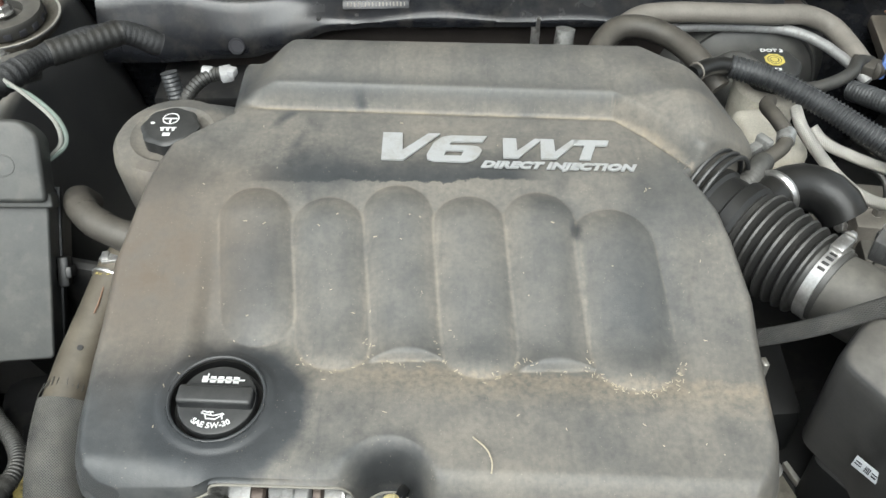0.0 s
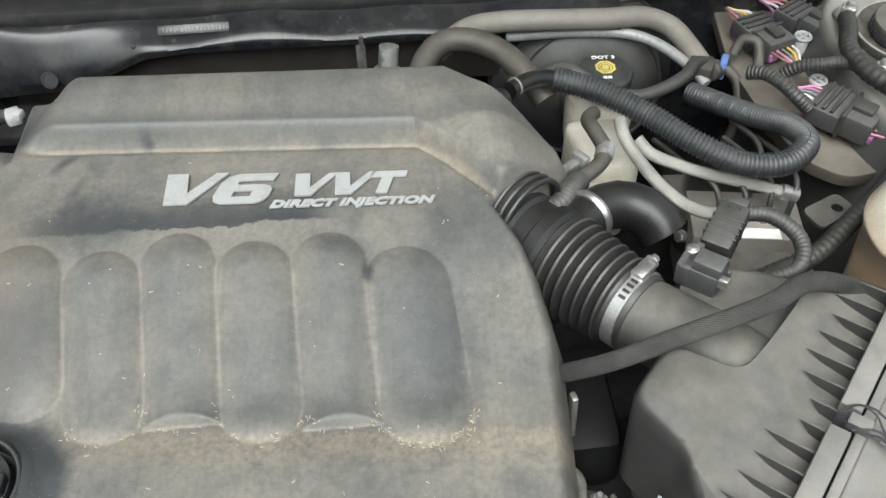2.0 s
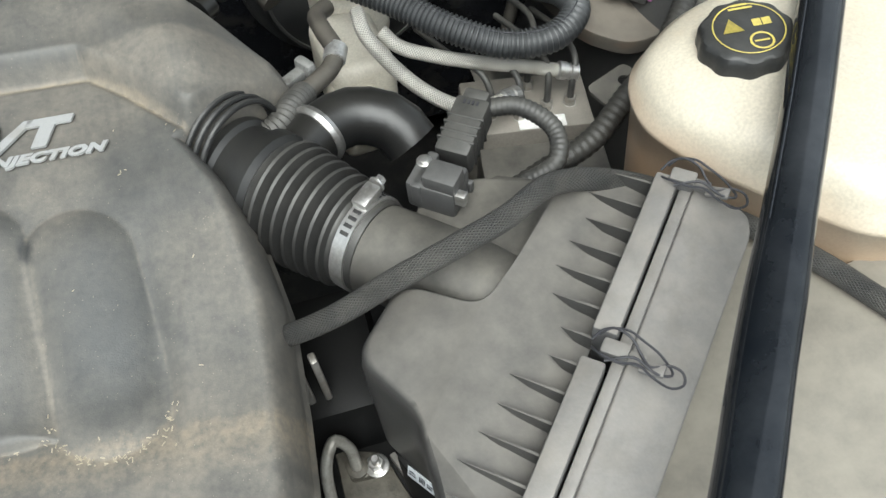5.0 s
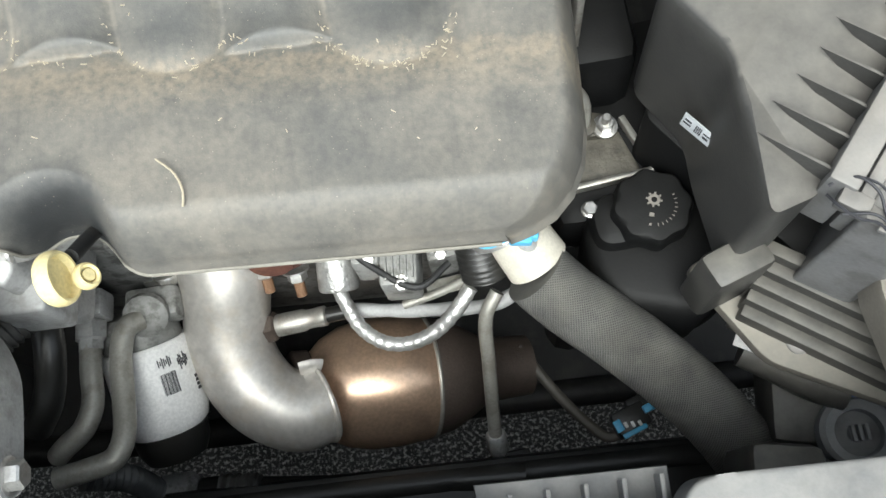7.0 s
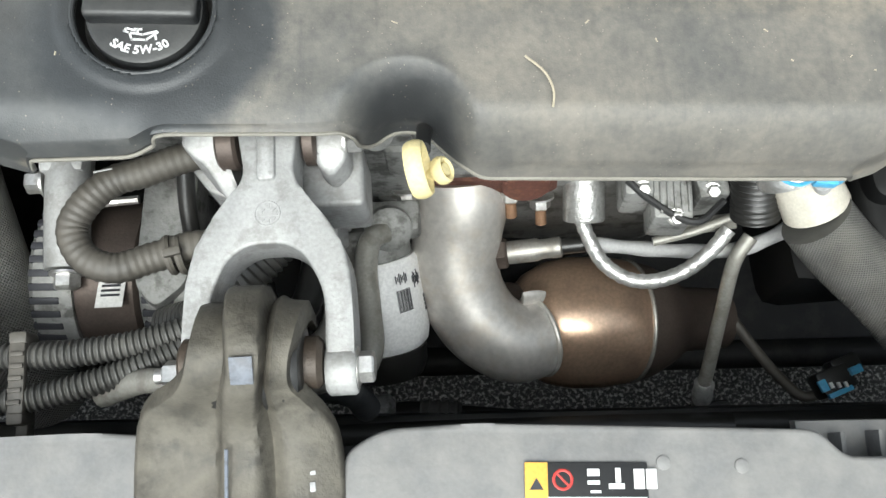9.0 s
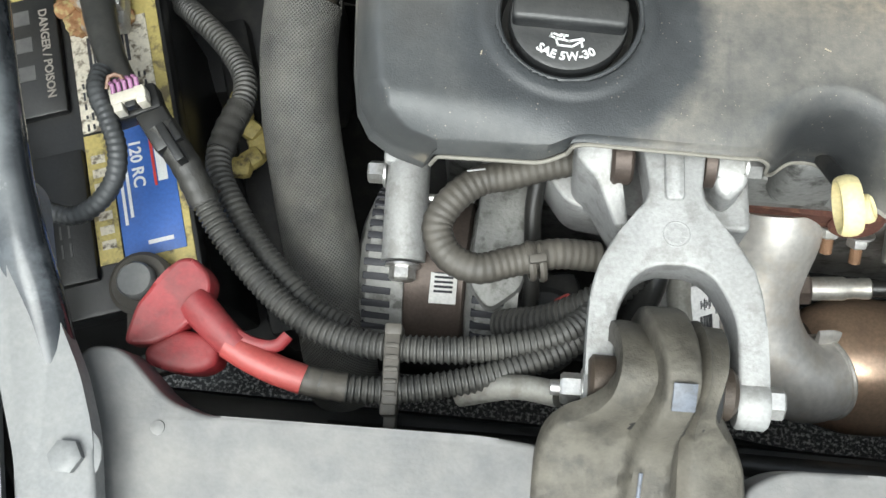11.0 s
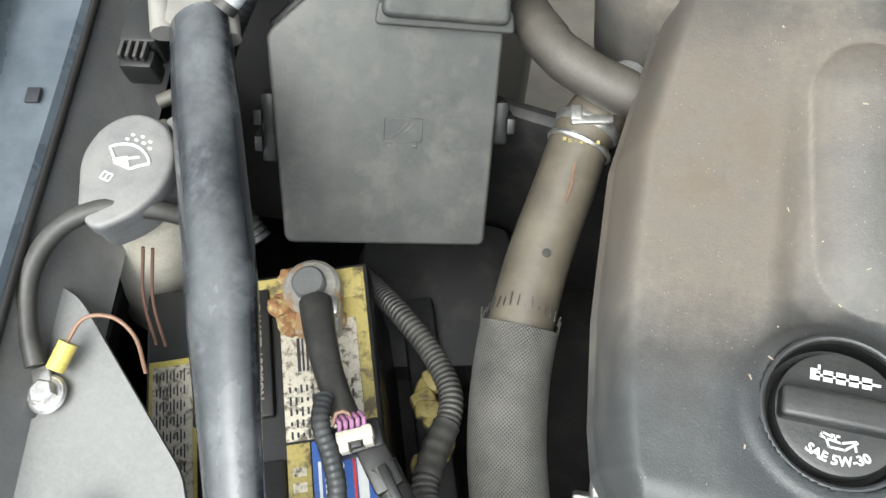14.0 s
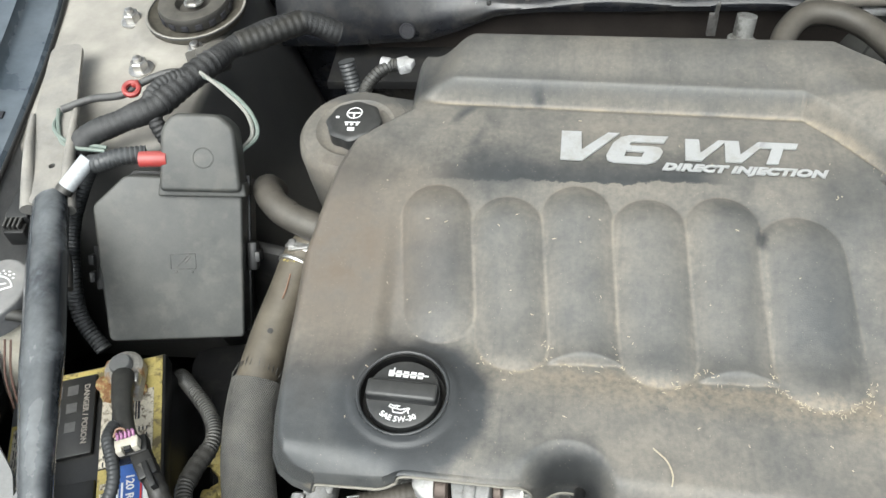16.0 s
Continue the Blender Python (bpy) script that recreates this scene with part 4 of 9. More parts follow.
def power_steering_reservoir():
    c = Vector((-0.2225, 0.782, 0.0))
    top = thing("power_steering_reservoir", (c.x, c.y, 0.86), "grey dusty plastic steering fluid reservoir beside the engine cover", "reservoir")
    part("body", lathe([(0.055, 0.83), (0.062, 0.86), (0.067, 0.93), (0.0685, 0.966), (0.0665, 0.978), (0.061, 0.985), (0.046, 0.987), (0.040, 0.983), (0.034, 0.983)], Matrix.Translation(c), 48), COVER, top)
    part("shoulder", prism(rounded([(-0.205, 0.735), (-0.150, 0.742), (-0.150, 0.832), (-0.20, 0.842)], 0.012), 0.94, 0.984, 0.006), COVER, top)
    cap = part("cap", lathe([(0.028, 0), (0.0312, 0.002), (0.0312, 0.016), (0.0285, 0.0185), (0.025, 0.019), (0.004, 0.0198)], Matrix.Translation((-0.2215, 0.779, 0.983)), 64,
                            lambda a, z: 1 + 0.035 * math.cos(8 * a) * (0.002 <= z <= 0.0186)), CAPBLK, top, "black lobed screw cap with white print")
    f = Matrix.Translation((-0.2215, 0.779, 1.0030))
    part("wheel_symbol", merged(torus(f @ Vector((0, 0.009, 0)), (0, 0, 1), 0.0085, 0.0007, 28, 4, 0.4), bars([(0, 0.009, 0.014, 0.0018), (0, 0.0055, 0.002, 0.006), (0, -0.006, 0.018, 0.0012), (-0.006, -0.009, 0.003, 0.004), (0, -0.009, 0.003, 0.004), (0.006, -0.009, 0.003, 0.004), (0, -0.017, 0.008, 0.005), (-0.0185, 0.002, 0.004, 0.003)], f)), PRINT, cap, "white steering wheel symbol")
    return top


power_steering_reservoir()

# dry bits gathered at the feet of the runners and strewn over the cover
rnd = random.Random(21)
bits = []
for i in range(190):
    if i < 130:
        k = rnd.choice((1, 2, 3, 4, 5, 5, 5))
        xa, va, _, _, r, _ = RUNNERS[k]
        th = rnd.uniform(-2.9, -0.25)
        x, v = xa + 1.06 * r * math.cos(th) + rnd.gauss(0, 0.003), va + 1.06 * r * math.sin(th) + rnd.gauss(0, 0.003)
    else:
        x, v = rnd.uniform(-0.2, 0.33), rnd.uniform(0.41, 0.78)
    z = float(cover_height(np.array([x]), np.array([v]))[0])
    m = Matrix.Translation((x, v - 0.044 * (x - 0.06), z + 0.0003)) @ Matrix.Rotation(rnd.uniform(0, 3.14), 4, "Z") @ Matrix.Rotation(rnd.uniform(-0.2, 0.2), 4, "Y")
    bits.append(box(0, 0, 0, rnd.uniform(0.0010, 0.0042), rnd.uniform(0.0005, 0.0009), 0.0006, 0, m=m))
alone("dry_debris", merged(*bits), STRAW, "dry plant bits and grit strewn on the engine cover", "debris", kind="stuff")


# ---- airbox side ----
def holed(outer, holes, z0, z1):
    """A plate with holes through it."""
    bm = bmesh.new()
    edges = []
    for loop in [outer] + holes:
        vs = [bm.verts.new((p[0], p[1], z0)) for p in loop]
        edges += [bm.edges.new((vs[i], vs[(i + 1) % len(vs)])) for i in range(len(vs))]
    bmesh.ops.triangle_fill(bm, use_beauty=True, edges=edges)
    got = bmesh.ops.extrude_face_region(bm, geom=bm.faces[:])
    for g in got["geom"]:
        if isinstance(g, bmesh.types.BMVert):
            g.co.z = z1
    bmesh.ops.recalc_face_normals(bm, faces=bm.faces[:])
    return bm


def ring_of(cx, cy, r, n=24):
    return [(cx + r * math.cos(2 * math.pi * i / n), cy + r * math.sin(2 * math.pi * i / n)) for i in range(n)]


BOXFRAME = Matrix.Translation((0.516, 0.333, 0.0)) @ Matrix.Rotation(radians(-40.2), 4, "Z")


def air_box():
    top = thing("air_box", (0.56, 0.45, 0.78), "dusty black plastic air filter box with ribbed lid", "air box")
    lid = rounded([(-0.036, -0.034), (-0.018, -0.004), (-0.018, 0.316), (-0.087, 0.292), (-0.094, 0.205), (-0.103, 0.153), (-0.174, 0.147), (-0.177, 0.074), (-0.112, 0.051), (-0.092, 0.024)],
                  [0.01, 0.004, 0.01, 0.012, 0.03, 0.02, 0.02, 0.02, 0.03, 0.02], 6)
    bm = bmesh.new()
    # lid as stacked outlines with a soft upper edge
    c = Vector((-0.09, 0.12))
    rings = []
    for z, grow in ((0.80, 1.005), (0.905, 1.005), (0.928, 1.003), (0.938, 0.985), (0.9435, 0.955), (0.946, 0.90)):
        ring = []
        for p in lid:
            k = float(smooth(-0.035, -0.075, p.x))
            q = p + (c - p) * (1 - grow) * k
            dz = 0.018 * float(smooth(-0.06, -0.02, p.x)) if z > 0.81 else 0
            ring.append(bm.verts.new((q.x, q.y, z - dz)))
        rings.append(ring)
    k = len(lid)
    for a, b in zip(rings, rings[1:]):
        for i in range(k):
            bm.faces.new((a[i], a[(i + 1) % k], b[(i + 1) % k], b[i]))
    rim = [bm.edges.get((rings[-1][i], rings[-1][(i + 1) % k])) for i in range(k)]
    bmesh.ops.triangle_fill(bm, use_beauty=True, edges=rim)
    bmesh.ops.recalc_face_normals(bm, faces=bm.faces[:])
    bm.transform(BOXFRAME)
    lid_ob = part("lid", bm, AIRLID, top)
    # gusset ribs against the flange
    for i in range(13):
        s = 0.008 + 0.0247 * i
        long = (0.052, 0.054, 0.049, 0.045, 0.045)[i] if i < 5 else (0.024 if i < 7 else (0.044, 0.040, 0.046)[i % 3])
        me = bmesh.new()
        tri = ((-0.018, 0.916), (-0.018, 0.9445), (-0.024, 0.9455), (-0.018 - long, 0.9445))
        va = [me.verts.new((x, s - 0.0010 * (x > -0.03), z)) for x, z in tri]
        vb = [me.verts.new((x - 0.001, s + 0.0002 + 0.0010 * (x > -0.03), z)) for x, z in tri]
        me.faces.new(va)
        me.faces.new(vb[::-1])
        for j in range(4):
            me.faces.new((va[j], vb[j], vb[(j + 1) % 4], va[(j + 1) % 4]))
        bmesh.ops.recalc_face_normals(me, faces=me.faces[:])
        me.transform(BOXFRAME @ Matrix.Translation((0, 0, 0)))
        part("rib", me, AIRLID, lid_ob)
    for a, b in ((-0.002, 0.137), (0.160, 0.312)):
        part("lid_flange", box(0, 0, 0, 0.019, b - a, 0.062, 0.0025, m=BOXFRAME @ Matrix.Translation((-0.0105, (a + b) / 2, 0.922))), AIRBASE, top)
    part("base_lip", box(0, 0, 0, 0.0095, 0.318, 0.05, 0.002, m=BOXFRAME @ Matrix.Translation((0.0056, 0.156, 0.921))), AIRBASE, top)
    base = rounded([(0.010, -0.010), (0.058, -0.006), (0.062, 0.30), (0.055, 0.316), (0.010, 0.318)], [0.004, 0.012, 0.02, 0.012, 0.004])
    part("base", prism(base, 0.77, 0.938, 0.006, BOXFRAME, 3, lambda x, y: 0.941 - 0.30 * max(0, x - 0.012)), AIRBASE, top)
    part("lower_case", prism(rounded([(-0.16, 0.06), (0.05, 0.0), (0.05, 0.29), (-0.08, 0.27)], 0.02), 0.64, 0.80, 0.004, BOXFRAME), SHADEBLK, top)
    # stepped inlet in front
    for i in range(5):
        w = 0.150 - 0.004 * i
        part("inlet_step", box(0, 0, 0, w, 0.011, 0.05, 0.002, m=Matrix.Translation((0.562 - 0.0055 * i, 0.302 - 0.0085 * i, 0.792 - 0.011 * i)) @ Matrix.Rotation(radians(-36), 4, "Z")), DUSTY, top)
    part("inlet_bracket", prism(rounded([(0.452, 0.352), (0.480, 0.362), (0.560, 0.290), (0.640, 0.225), (0.62, 0.20), (0.50, 0.265)], 0.012), 0.745, 0.757, 0.003), PANELDUST, top)
    part("foot", merged(box(0.470, 0.330, 0.80, 0.05, 0.03, 0.09, 0.006, 20), box(0.486, 0.352, 0.845, 0.03, 0.012, 0.03, 0.003, 50)), DUSTY, top)
    part("rivet", lathe([(0.010, 0), (0.010, 0.002), (0.007, 0.004), (0.0035, 0.0045), (0.003, 0.001)], Matrix.Translation((0.528, 0.277, 0.757)), 20), AIRBASE, top, "grey push rivet")
    # spring wire clips
    for s, h in ((-0.006, 0.942), (0.149, 0.948), (0.312, 0.948)):
        f = BOXFRAME @ Matrix.Translation((0.003, s, h))
        clip = part("clip", merged(box(0, 0, 0, 0.020, 0.013, 0.012, 0.002, m=f @ Matrix.Translation((-0.002, 0, 0.002))), box(0, 0, 0, 0.013, 0.010, 0.004, 0.001, m=f @ Matrix.Translation((0.013, 0, 0.001)))), AIRBASE, top)
        loop = [(-0.016, 0.008, 0.004), (-0.008, 0.012, 0.012), (0.006, 0.009, 0.012), (0.016, 0.002, 0.006), (0.024, -0.004, 0.005), (0.036, 0.002, 0.005), (0.046, 0.001, 0.003),
                (0.049, -0.006, 0.001), (0.042, -0.012, 0.001), (0.028, -0.010, 0.003), (0.016, -0.006, 0.006), (0.004, -0.012, 0.011), (-0.010, -0.010, 0.010), (-0.018, -0.004, 0.004)]
        part("wire", tube([f @ Vector(p) for p in loop], 0.0010, 6, step=0.003), INK, clip, "bent spring wire")
        arch = [(-0.020, 0.002, 0.004), (-0.014, 0.010, 0.009), (0.002, 0.014, 0.012), (0.014, 0.011, 0.010), (0.028, 0.008, 0.004), (0.040, -0.003, 0.003), (0.030, -0.008, 0.006), (0.012, -0.004, 0.010), (-0.006, -0.014, 0.010)]
        part("wire", tube([f @ Vector(p) for p in arch], 0.0010, 6, step=0.003), INK, clip, "bent spring wire")
        part("tab", box(0, 0, 0, 0.018, 0.010, 0.004, 0.0015, m=f @ Matrix.Translation((0.026, -0.004, 0.003)) @ Matrix.Rotation(radians(-12), 4, "Y")), AIRBASE, clip)
    return top


lay_out(SIDE)
air_box()


def intake_boot():
    a, b = Vector((0.404, 0.700, 0.905)), Vector((0.472, 0.620, 0.905))
    d = (b - a).normalized()
    top = thing("intake_boot", (0.43, 0.66, 0.85), "black rubber accordion intake boot with steel band clamp", "intake boot")
    prof = [(0.050, -0.008), (0.054, -0.004)]
    n = 7
    for i in range(n):
        z = 0.082 * i / n
        r = 0.0575 - 0.0095 * i / n
        prof += [(r - 0.009, z), (r - 0.004, z + 0.0028), (r, z + 0.0052), (r - 0.001, z + 0.0078), (r - 0.006, z + 0.0100)]
    prof += [(0.0420, 0.083), (0.0425, 0.086), (0.0425, 0.104), (0.041, 0.106)]
    part("bellows", lathe(prof, aim(a, d), 48), BOOTRUB, top)
    clamp = part("clamp", merged(lathe([(0.0428, 0.086), (0.0445, 0.0862), (0.0445, 0.0995), (0.0428, 0.0998)], aim(a, d), 48)), ZINC, top, "bright slotted steel band clamp")
    for i in range(12):
        part("slot", box(0, 0, 0, 0.0012, 0.0034, 0.008, 0.0003, m=aim(a, d) @ Matrix.Rotation(radians(20 + 9 * i), 4, "Z") @ Matrix.Translation((0.0444, 0, 0.093))), DARK, clamp)
    up = aim(a, d) @ Vector((0, 0, 0.093))
    part("screw_housing", merged(box(0, 0, 0, 0.024, 0.015, 0.010, 0.002, m=Matrix.Translation(up + Vector((0.010, 0.010, 0.046))) @ Matrix.Rotation(radians(40), 4, "Z")),
                                 bolt(up + Vector((0.022, 0.020, 0.047)), (0.77, 0.64, 0), 0.005, 0.006)), ZINC, clamp)
    part("throttle_collar", merged(lathe([(0.050, -0.065), (0.054, -0.062), (0.054, -0.054), (0.050, -0.050), (0.050, -0.030), (0.056, -0.026), (0.056, -0.012), (0.050, -0.006)], aim(a, d), 40)), BLACK, top)
    part("housing", box(0.385, 0.705, 0.89, 0.085, 0.075, 0.075, 0.01, -45), BLACK, top)
    for k in (-0.074, -0.064, -0.054):
        part("ring", torus(a + d * k + Vector((0.006, 0.006, 0.016)), d, 0.0535, 0.003, 40, 8), CAPBLK, top)
    return top


intake_boot()


def breather_elbow():
    top = thing("breather_elbow", (0.47, 0.78, 0.86), "short black rubber breather elbow with a band clamp", "hose elbow")
    part("elbow", tube([(0.425, 0.745, 0.905), (0.452, 0.768, 0.905), (0.488, 0.780, 0.900), (0.522, 0.768, 0.888), (0.534, 0.752, 0.872)], 0.0275, 24), RUBBER, top)
    part("band", torus((0.449, 0.766, 0.905), (0.8, 0.62, 0), 0.0278, 0.0035, 30, 6, 1.6), ZINC, top)
    part("pipe", tube([(0.40, 0.725, 0.90), (0.445, 0.763, 0.905)], 0.024, 20), BLACK, top)
    return top


breather_elbow()


def airflow_sensor():
    top = thing("airflow_sensor", (0.53, 0.62, 0.86), "black airflow sensor duct with plugged-in grey connector", "sensor")
    part("duct", tube([(0.468, 0.624, 0.903), (0.490, 0.602, 0.903), (0.525, 0.570, 0.900), (0.555, 0.540, 0.895), (0.585, 0.505, 0.888), (0.605, 0.48, 0.88)], 0.041, 28, taper=lambda f: 1 + 0.12 * f), DUSTY, top)
    part("saddle", prism(rounded([(0.485, 0.590), (0.525, 0.655), (0.575, 0.650), (0.640, 0.622), (0.605, 0.53), (0.53, 0.56)], 0.014), 0.88, 0.925, 0.006), DUSTY, top)
    f = Matrix.Translation((0.535, 0.640, 0.938)) @ Matrix.Rotation(radians(-40), 4, "Z")
    part("sensor_body", merged(box(0, 0, 0, 0.045, 0.034, 0.030, 0.004, m=f), box(0, 0, 0, 0.03, 0.022, 0.02, 0.003, m=f @ Matrix.Translation((0.008, -0.004, 0.016))), box(0, 0, 0, 0.010, 0.040, 0.022, 0.002, m=f @ Matrix.Translation((-0.012, 0.002, 0.004))), box(0, 0, 0, 0.052, 0.006, 0.012, 0.002, m=f @ Matrix.Translation((0, 0.014, -0.006)))), LOOMPLUG, top)
    part("screw", bolt(f @ Vector((-0.016, 0.010, 0.0155)), (0, 0, 1), 0.0045, 0.002), ZINC, top)
    part("bright_clip", box(0, 0, 0, 0.014, 0.008, 0.012, 0.001, m=f @ Matrix.Translation((0.024, -0.010, 0.008))), ZINC, top)
    g = Matrix.Translation((0.572, 0.687, 0.938)) @ Matrix.Rotation(radians(-38), 4, "Z") @ Matrix.Rotation(radians(8), 4, "X")
    plug = part("plug", merged(box(0, 0, 0, 0.032, 0.058, 0.030, 0.004, m=g), *[box(0, 0, 0, 0.034, 0.0025, 0.031, 0.0008, m=g @ Matrix.Translation((0, y, 0))) for y in (-0.016, -0.008, 0.0, 0.008)],
                               box(0, 0, 0, 0.024, 0.014, 0.026, 0.004, m=g @ Matrix.Translation((0, 0.033, 0)))), CORRGREY, top, "grey ridged connector plug")
    part("latch", bars([(-0.006, 0.022, 0.002, 0.004), (-0.002, 0.022, 0.002, 0.004), (0.002, 0.022, 0.002, 0.004), (0.006, 0.022, 0.002, 0.004)], g @ Matrix.Translation((0, 0, 0.0155)), 0.001), INK, plug)
    return top


airflow_sensor()
alone("sensor_lead", tube([(0.592, 0.712, 0.935), (0.628, 0.706, 0.932), (0.652, 0.678, 0.922), (0.645, 0.652, 0.912), (0.612, 0.648, 0.90), (0.572, 0.652, 0.885)], 0.0085, 14, (0.005, 0.0006)), CORRGREY, "grey taped sensor lead looping over the intake", "cable")
top = thing("sleeved_hose", (0.52, 0.545, 0.97), "black woven-sleeve hose draped over the air box", "hose")
part("sleeve", tube([(0.350, 0.580, 0.875), (0.379, 0.565, 0.898), (0.426, 0.546, 0.938), (0.474, 0.540, 0.970), (0.523, 0.545, 0.983), (0.569, 0.559, 0.982), (0.614, 0.585, 0.971), (0.68, 0.600, 0.93), (0.74, 0.588, 0.895), (0.7805, 0.5532, 0.8843), (0.8188, 0.5055, 0.8803), (0.8471, 0.4586, 0.8775), (0.88, 0.40, 0.876)], 0.0094, 18, flat=1.0), RIBBED, top)
part("end_cuff", tube([(0.350, 0.580, 0.875), (0.362, 0.574, 0.885)], 0.0128, 18), RUBBER, top)
lay_out()
alone("throttle_harness", tube([(0.366, 0.708, 0.955), (0.382, 0.712, 0.962), (0.405, 0.724, 0.963), (0.420, 0.745, 0.962), (0.434, 0.765, 0.955)], 0.0125, 16, (0.0055, 0.0018)), CORRGREY, "grey corrugated wiring sleeve at the throttle", "cable")
alone("coolant_bleed_hose", tube([(0.430, 0.762, 0.955), (0.447, 0.776, 0.955), (0.462, 0.79, 0.955), (0.470, 0.806, 0.958), (0.464, 0.832, 0.962), (0.462, 0.862, 0.955), (0.474, 0.884, 0.945)], 0.0088, 14), RUBGREY, "grey rubber bleed hose bending up to the reservoir", "hose")
alone("hose_clip", merged(lathe([(0.0094, 0), (0.0106, 0.0005), (0.0106, 0.016), (0.0094, 0.0165)], aim((0.4665, 0.797, 0.956), (0.35, 0.94, 0.1)), 20)), FOIL, "foil-wrapped clip on the bleed hose", "hose clip")
alone("cover_hinge_bracket", merged(box(0.424, 0.783, 0.955, 0.032, 0.012, 0.012, 0.003, 35), box(0.440, 0.792, 0.958, 0.01, 0.02, 0.02, 0.003, 35), box(0.41, 0.77, 0.95, 0.02, 0.014, 0.014, 0.003, 35)), ALUDK, "grey metal bracket at the cover's corner", "bracket")


# ---- brake and cooling corner ----
def brake_reservoir():
    top = thing("brake_reservoir", (0.505, 0.93, 0.80), "yellowed white brake fluid reservoir with black screw cap", "reservoir")
    body = [(0.030, 0.79), (0.037, 0.80), (0.043, 0.84), (0.0445, 0.885), (0.041, 0.897), (0.034, 0.902)]
    part("tank", lathe(body, Matrix.Translation((0.507, 0.975, 0)), 32), BRAKEW, top)
    part("front_tank", merged(box(0.494, 0.895, 0.845, 0.070, 0.10, 0.095, 0.014, 8, seg=3), box(0.486, 0.84, 0.835, 0.052, 0.06, 0.07, 0.012, 8, seg=3)), BRAKEW, top)
    part("spout", merged(lathe([(0.015, 0.83), (0.015, 0.856), (0.010, 0.862)], Matrix.Translation((0.492, 0.815, 0)), 20), box(0.515, 0.82, 0.845, 0.03, 0.028, 0.03, 0.004, 12)), BRAKEW, top)
    cap = part("cap", lathe([(0.034, 0.897), (0.036, 0.900), (0.036, 0.921), (0.034, 0.925), (0.030, 0.927), (0.004, 0.928)], Matrix.Translation((0.512, 0.988, 0)), 64, lambda a, z: 1 + 0.03 * math.cos(8 * a) * (z < 0.926)), CAPBLK, top, "black lobed cap with yellow mark")
    f = Matrix.Translation((0.512, 0.988, 0.9284)) @ Matrix.Rotation(radians(-3), 4, "Z")
    part("mark", lathe([(0.0135, 0), (0.0135, 0.0006)], f @ Matrix.Translation((0, 0.002, 0)) @ Matrix.Rotation(radians(22.5), 4, "Z"), 8), YELLOWPR, cap, "yellow brake mark")
    part("mark_ring", merged(torus(f @ Vector((0, 0.002, 0.0006)), (0, 0, 1), 0.0055, 0.0006, 24, 4, 0.5), torus(f @ Vector((0, 0.002, 0.0006)), (0, 0, 1), 0.0088, 0.0005, 24, 4, 0.5)), INK, cap)
    letters("fluid_grade", "DOT 3", 0.0085, PRINT, cap, f @ Matrix.Translation((0, 0.0225, 0.0002)), 0.0003, 0, 0.0003, 1.2)
    part("book_symbol", bars([(-0.003, -0.018, 0.005, 0.005), (0.003, -0.018, 0.005, 0.005)], f), PRINT, cap)
    return top


brake_reservoir()
top = thing("brake_booster", (0.525, 1.12, 0.8), "large black round brake booster on the bulkhead", "brake booster")
part("shell", lathe([(0.135, 0.0), (0.138, 0.008), (0.136, 0.020), (0.122, 0.030), (0.116, 0.046), (0.105, 0.062), (0.07, 0.074), (0.045, 0.080), (0.04, 0.12), (0.03, 0.122)], aim((0.525, 1.165, 0.79), (0.02, -1, 0.10)), 64), BOOSTER, top)
part("pressed_ring", torus((0.5262, 1.105, 0.796), (0.02, -1, 0.10), 0.108, 0.0035, 64, 6), BOOSTER, top)
part("crimped_rim", torus((0.525, 1.158, 0.7907), (0.02, -1, 0.10), 0.1375, 0.003, 64, 6), BOOSTER, top)
alone("air_conditioning_pipe", tube([(0.30, 1.045, 0.925), (0.345, 1.080, 0.935), (0.385, 1.092, 0.934), (0.467, 1.096, 0.93), (0.535, 1.104, 0.922), (0.60, 1.122, 0.908), (0.635, 1.115, 0.895), (0.652, 1.075, 0.888), (0.662, 1.04, 0.882)], 0.0145, 20), PIPEWRAP, "fat grey-brown sleeved air-conditioning pipe along the bulkhead", "pipe")
alone("bare_alloy_pipe", tube([(0.40, 1.10, 0.905), (0.50, 1.105, 0.902), (0.575, 1.103, 0.895), (0.612, 1.082, 0.89), (0.648, 1.032, 0.882), (0.66, 1.01, 0.875)], 0.0075, 14), ALU, "bare aluminium air-conditioning pipe", "pipe")
alone("heater_hose", tube([(0.272, 0.970, 0.93), (0.285, 1.005, 0.945), (0.310, 1.030, 0.952), (0.345, 1.030, 0.952), (0.380, 1.008, 0.948), (0.408, 0.965, 0.942), (0.428, 0.935, 0.925)], 0.0155, 20), RUBGREY, "thick grey heater hose arching behind the engine", "hose")
alone("heater_pipe_end", merged(lathe([(0.013, 0), (0.018, 0.002), (0.018, 0.02), (0.013, 0.024), (0.013, 0.05)], aim((0.235, 1.02, 0.90), (0.1, 0.3, 0.9)), 20), box(0.222, 1.0, 0.90, 0.03, 0.03, 0.03, 0.004, 20)), ALUDK, "dirty metal heater pipe stub by the bulkhead", "pipe")
alone("stud_rod", merged(tube([(0.205, 1.055, 0.93), (0.205, 1.05, 0.955)], 0.0028, 8), box(0.203, 1.06, 0.915, 0.012, 0.006, 0.035, 0.001)), ZINC, "small bright stud standing before the bulkhead", "stud")
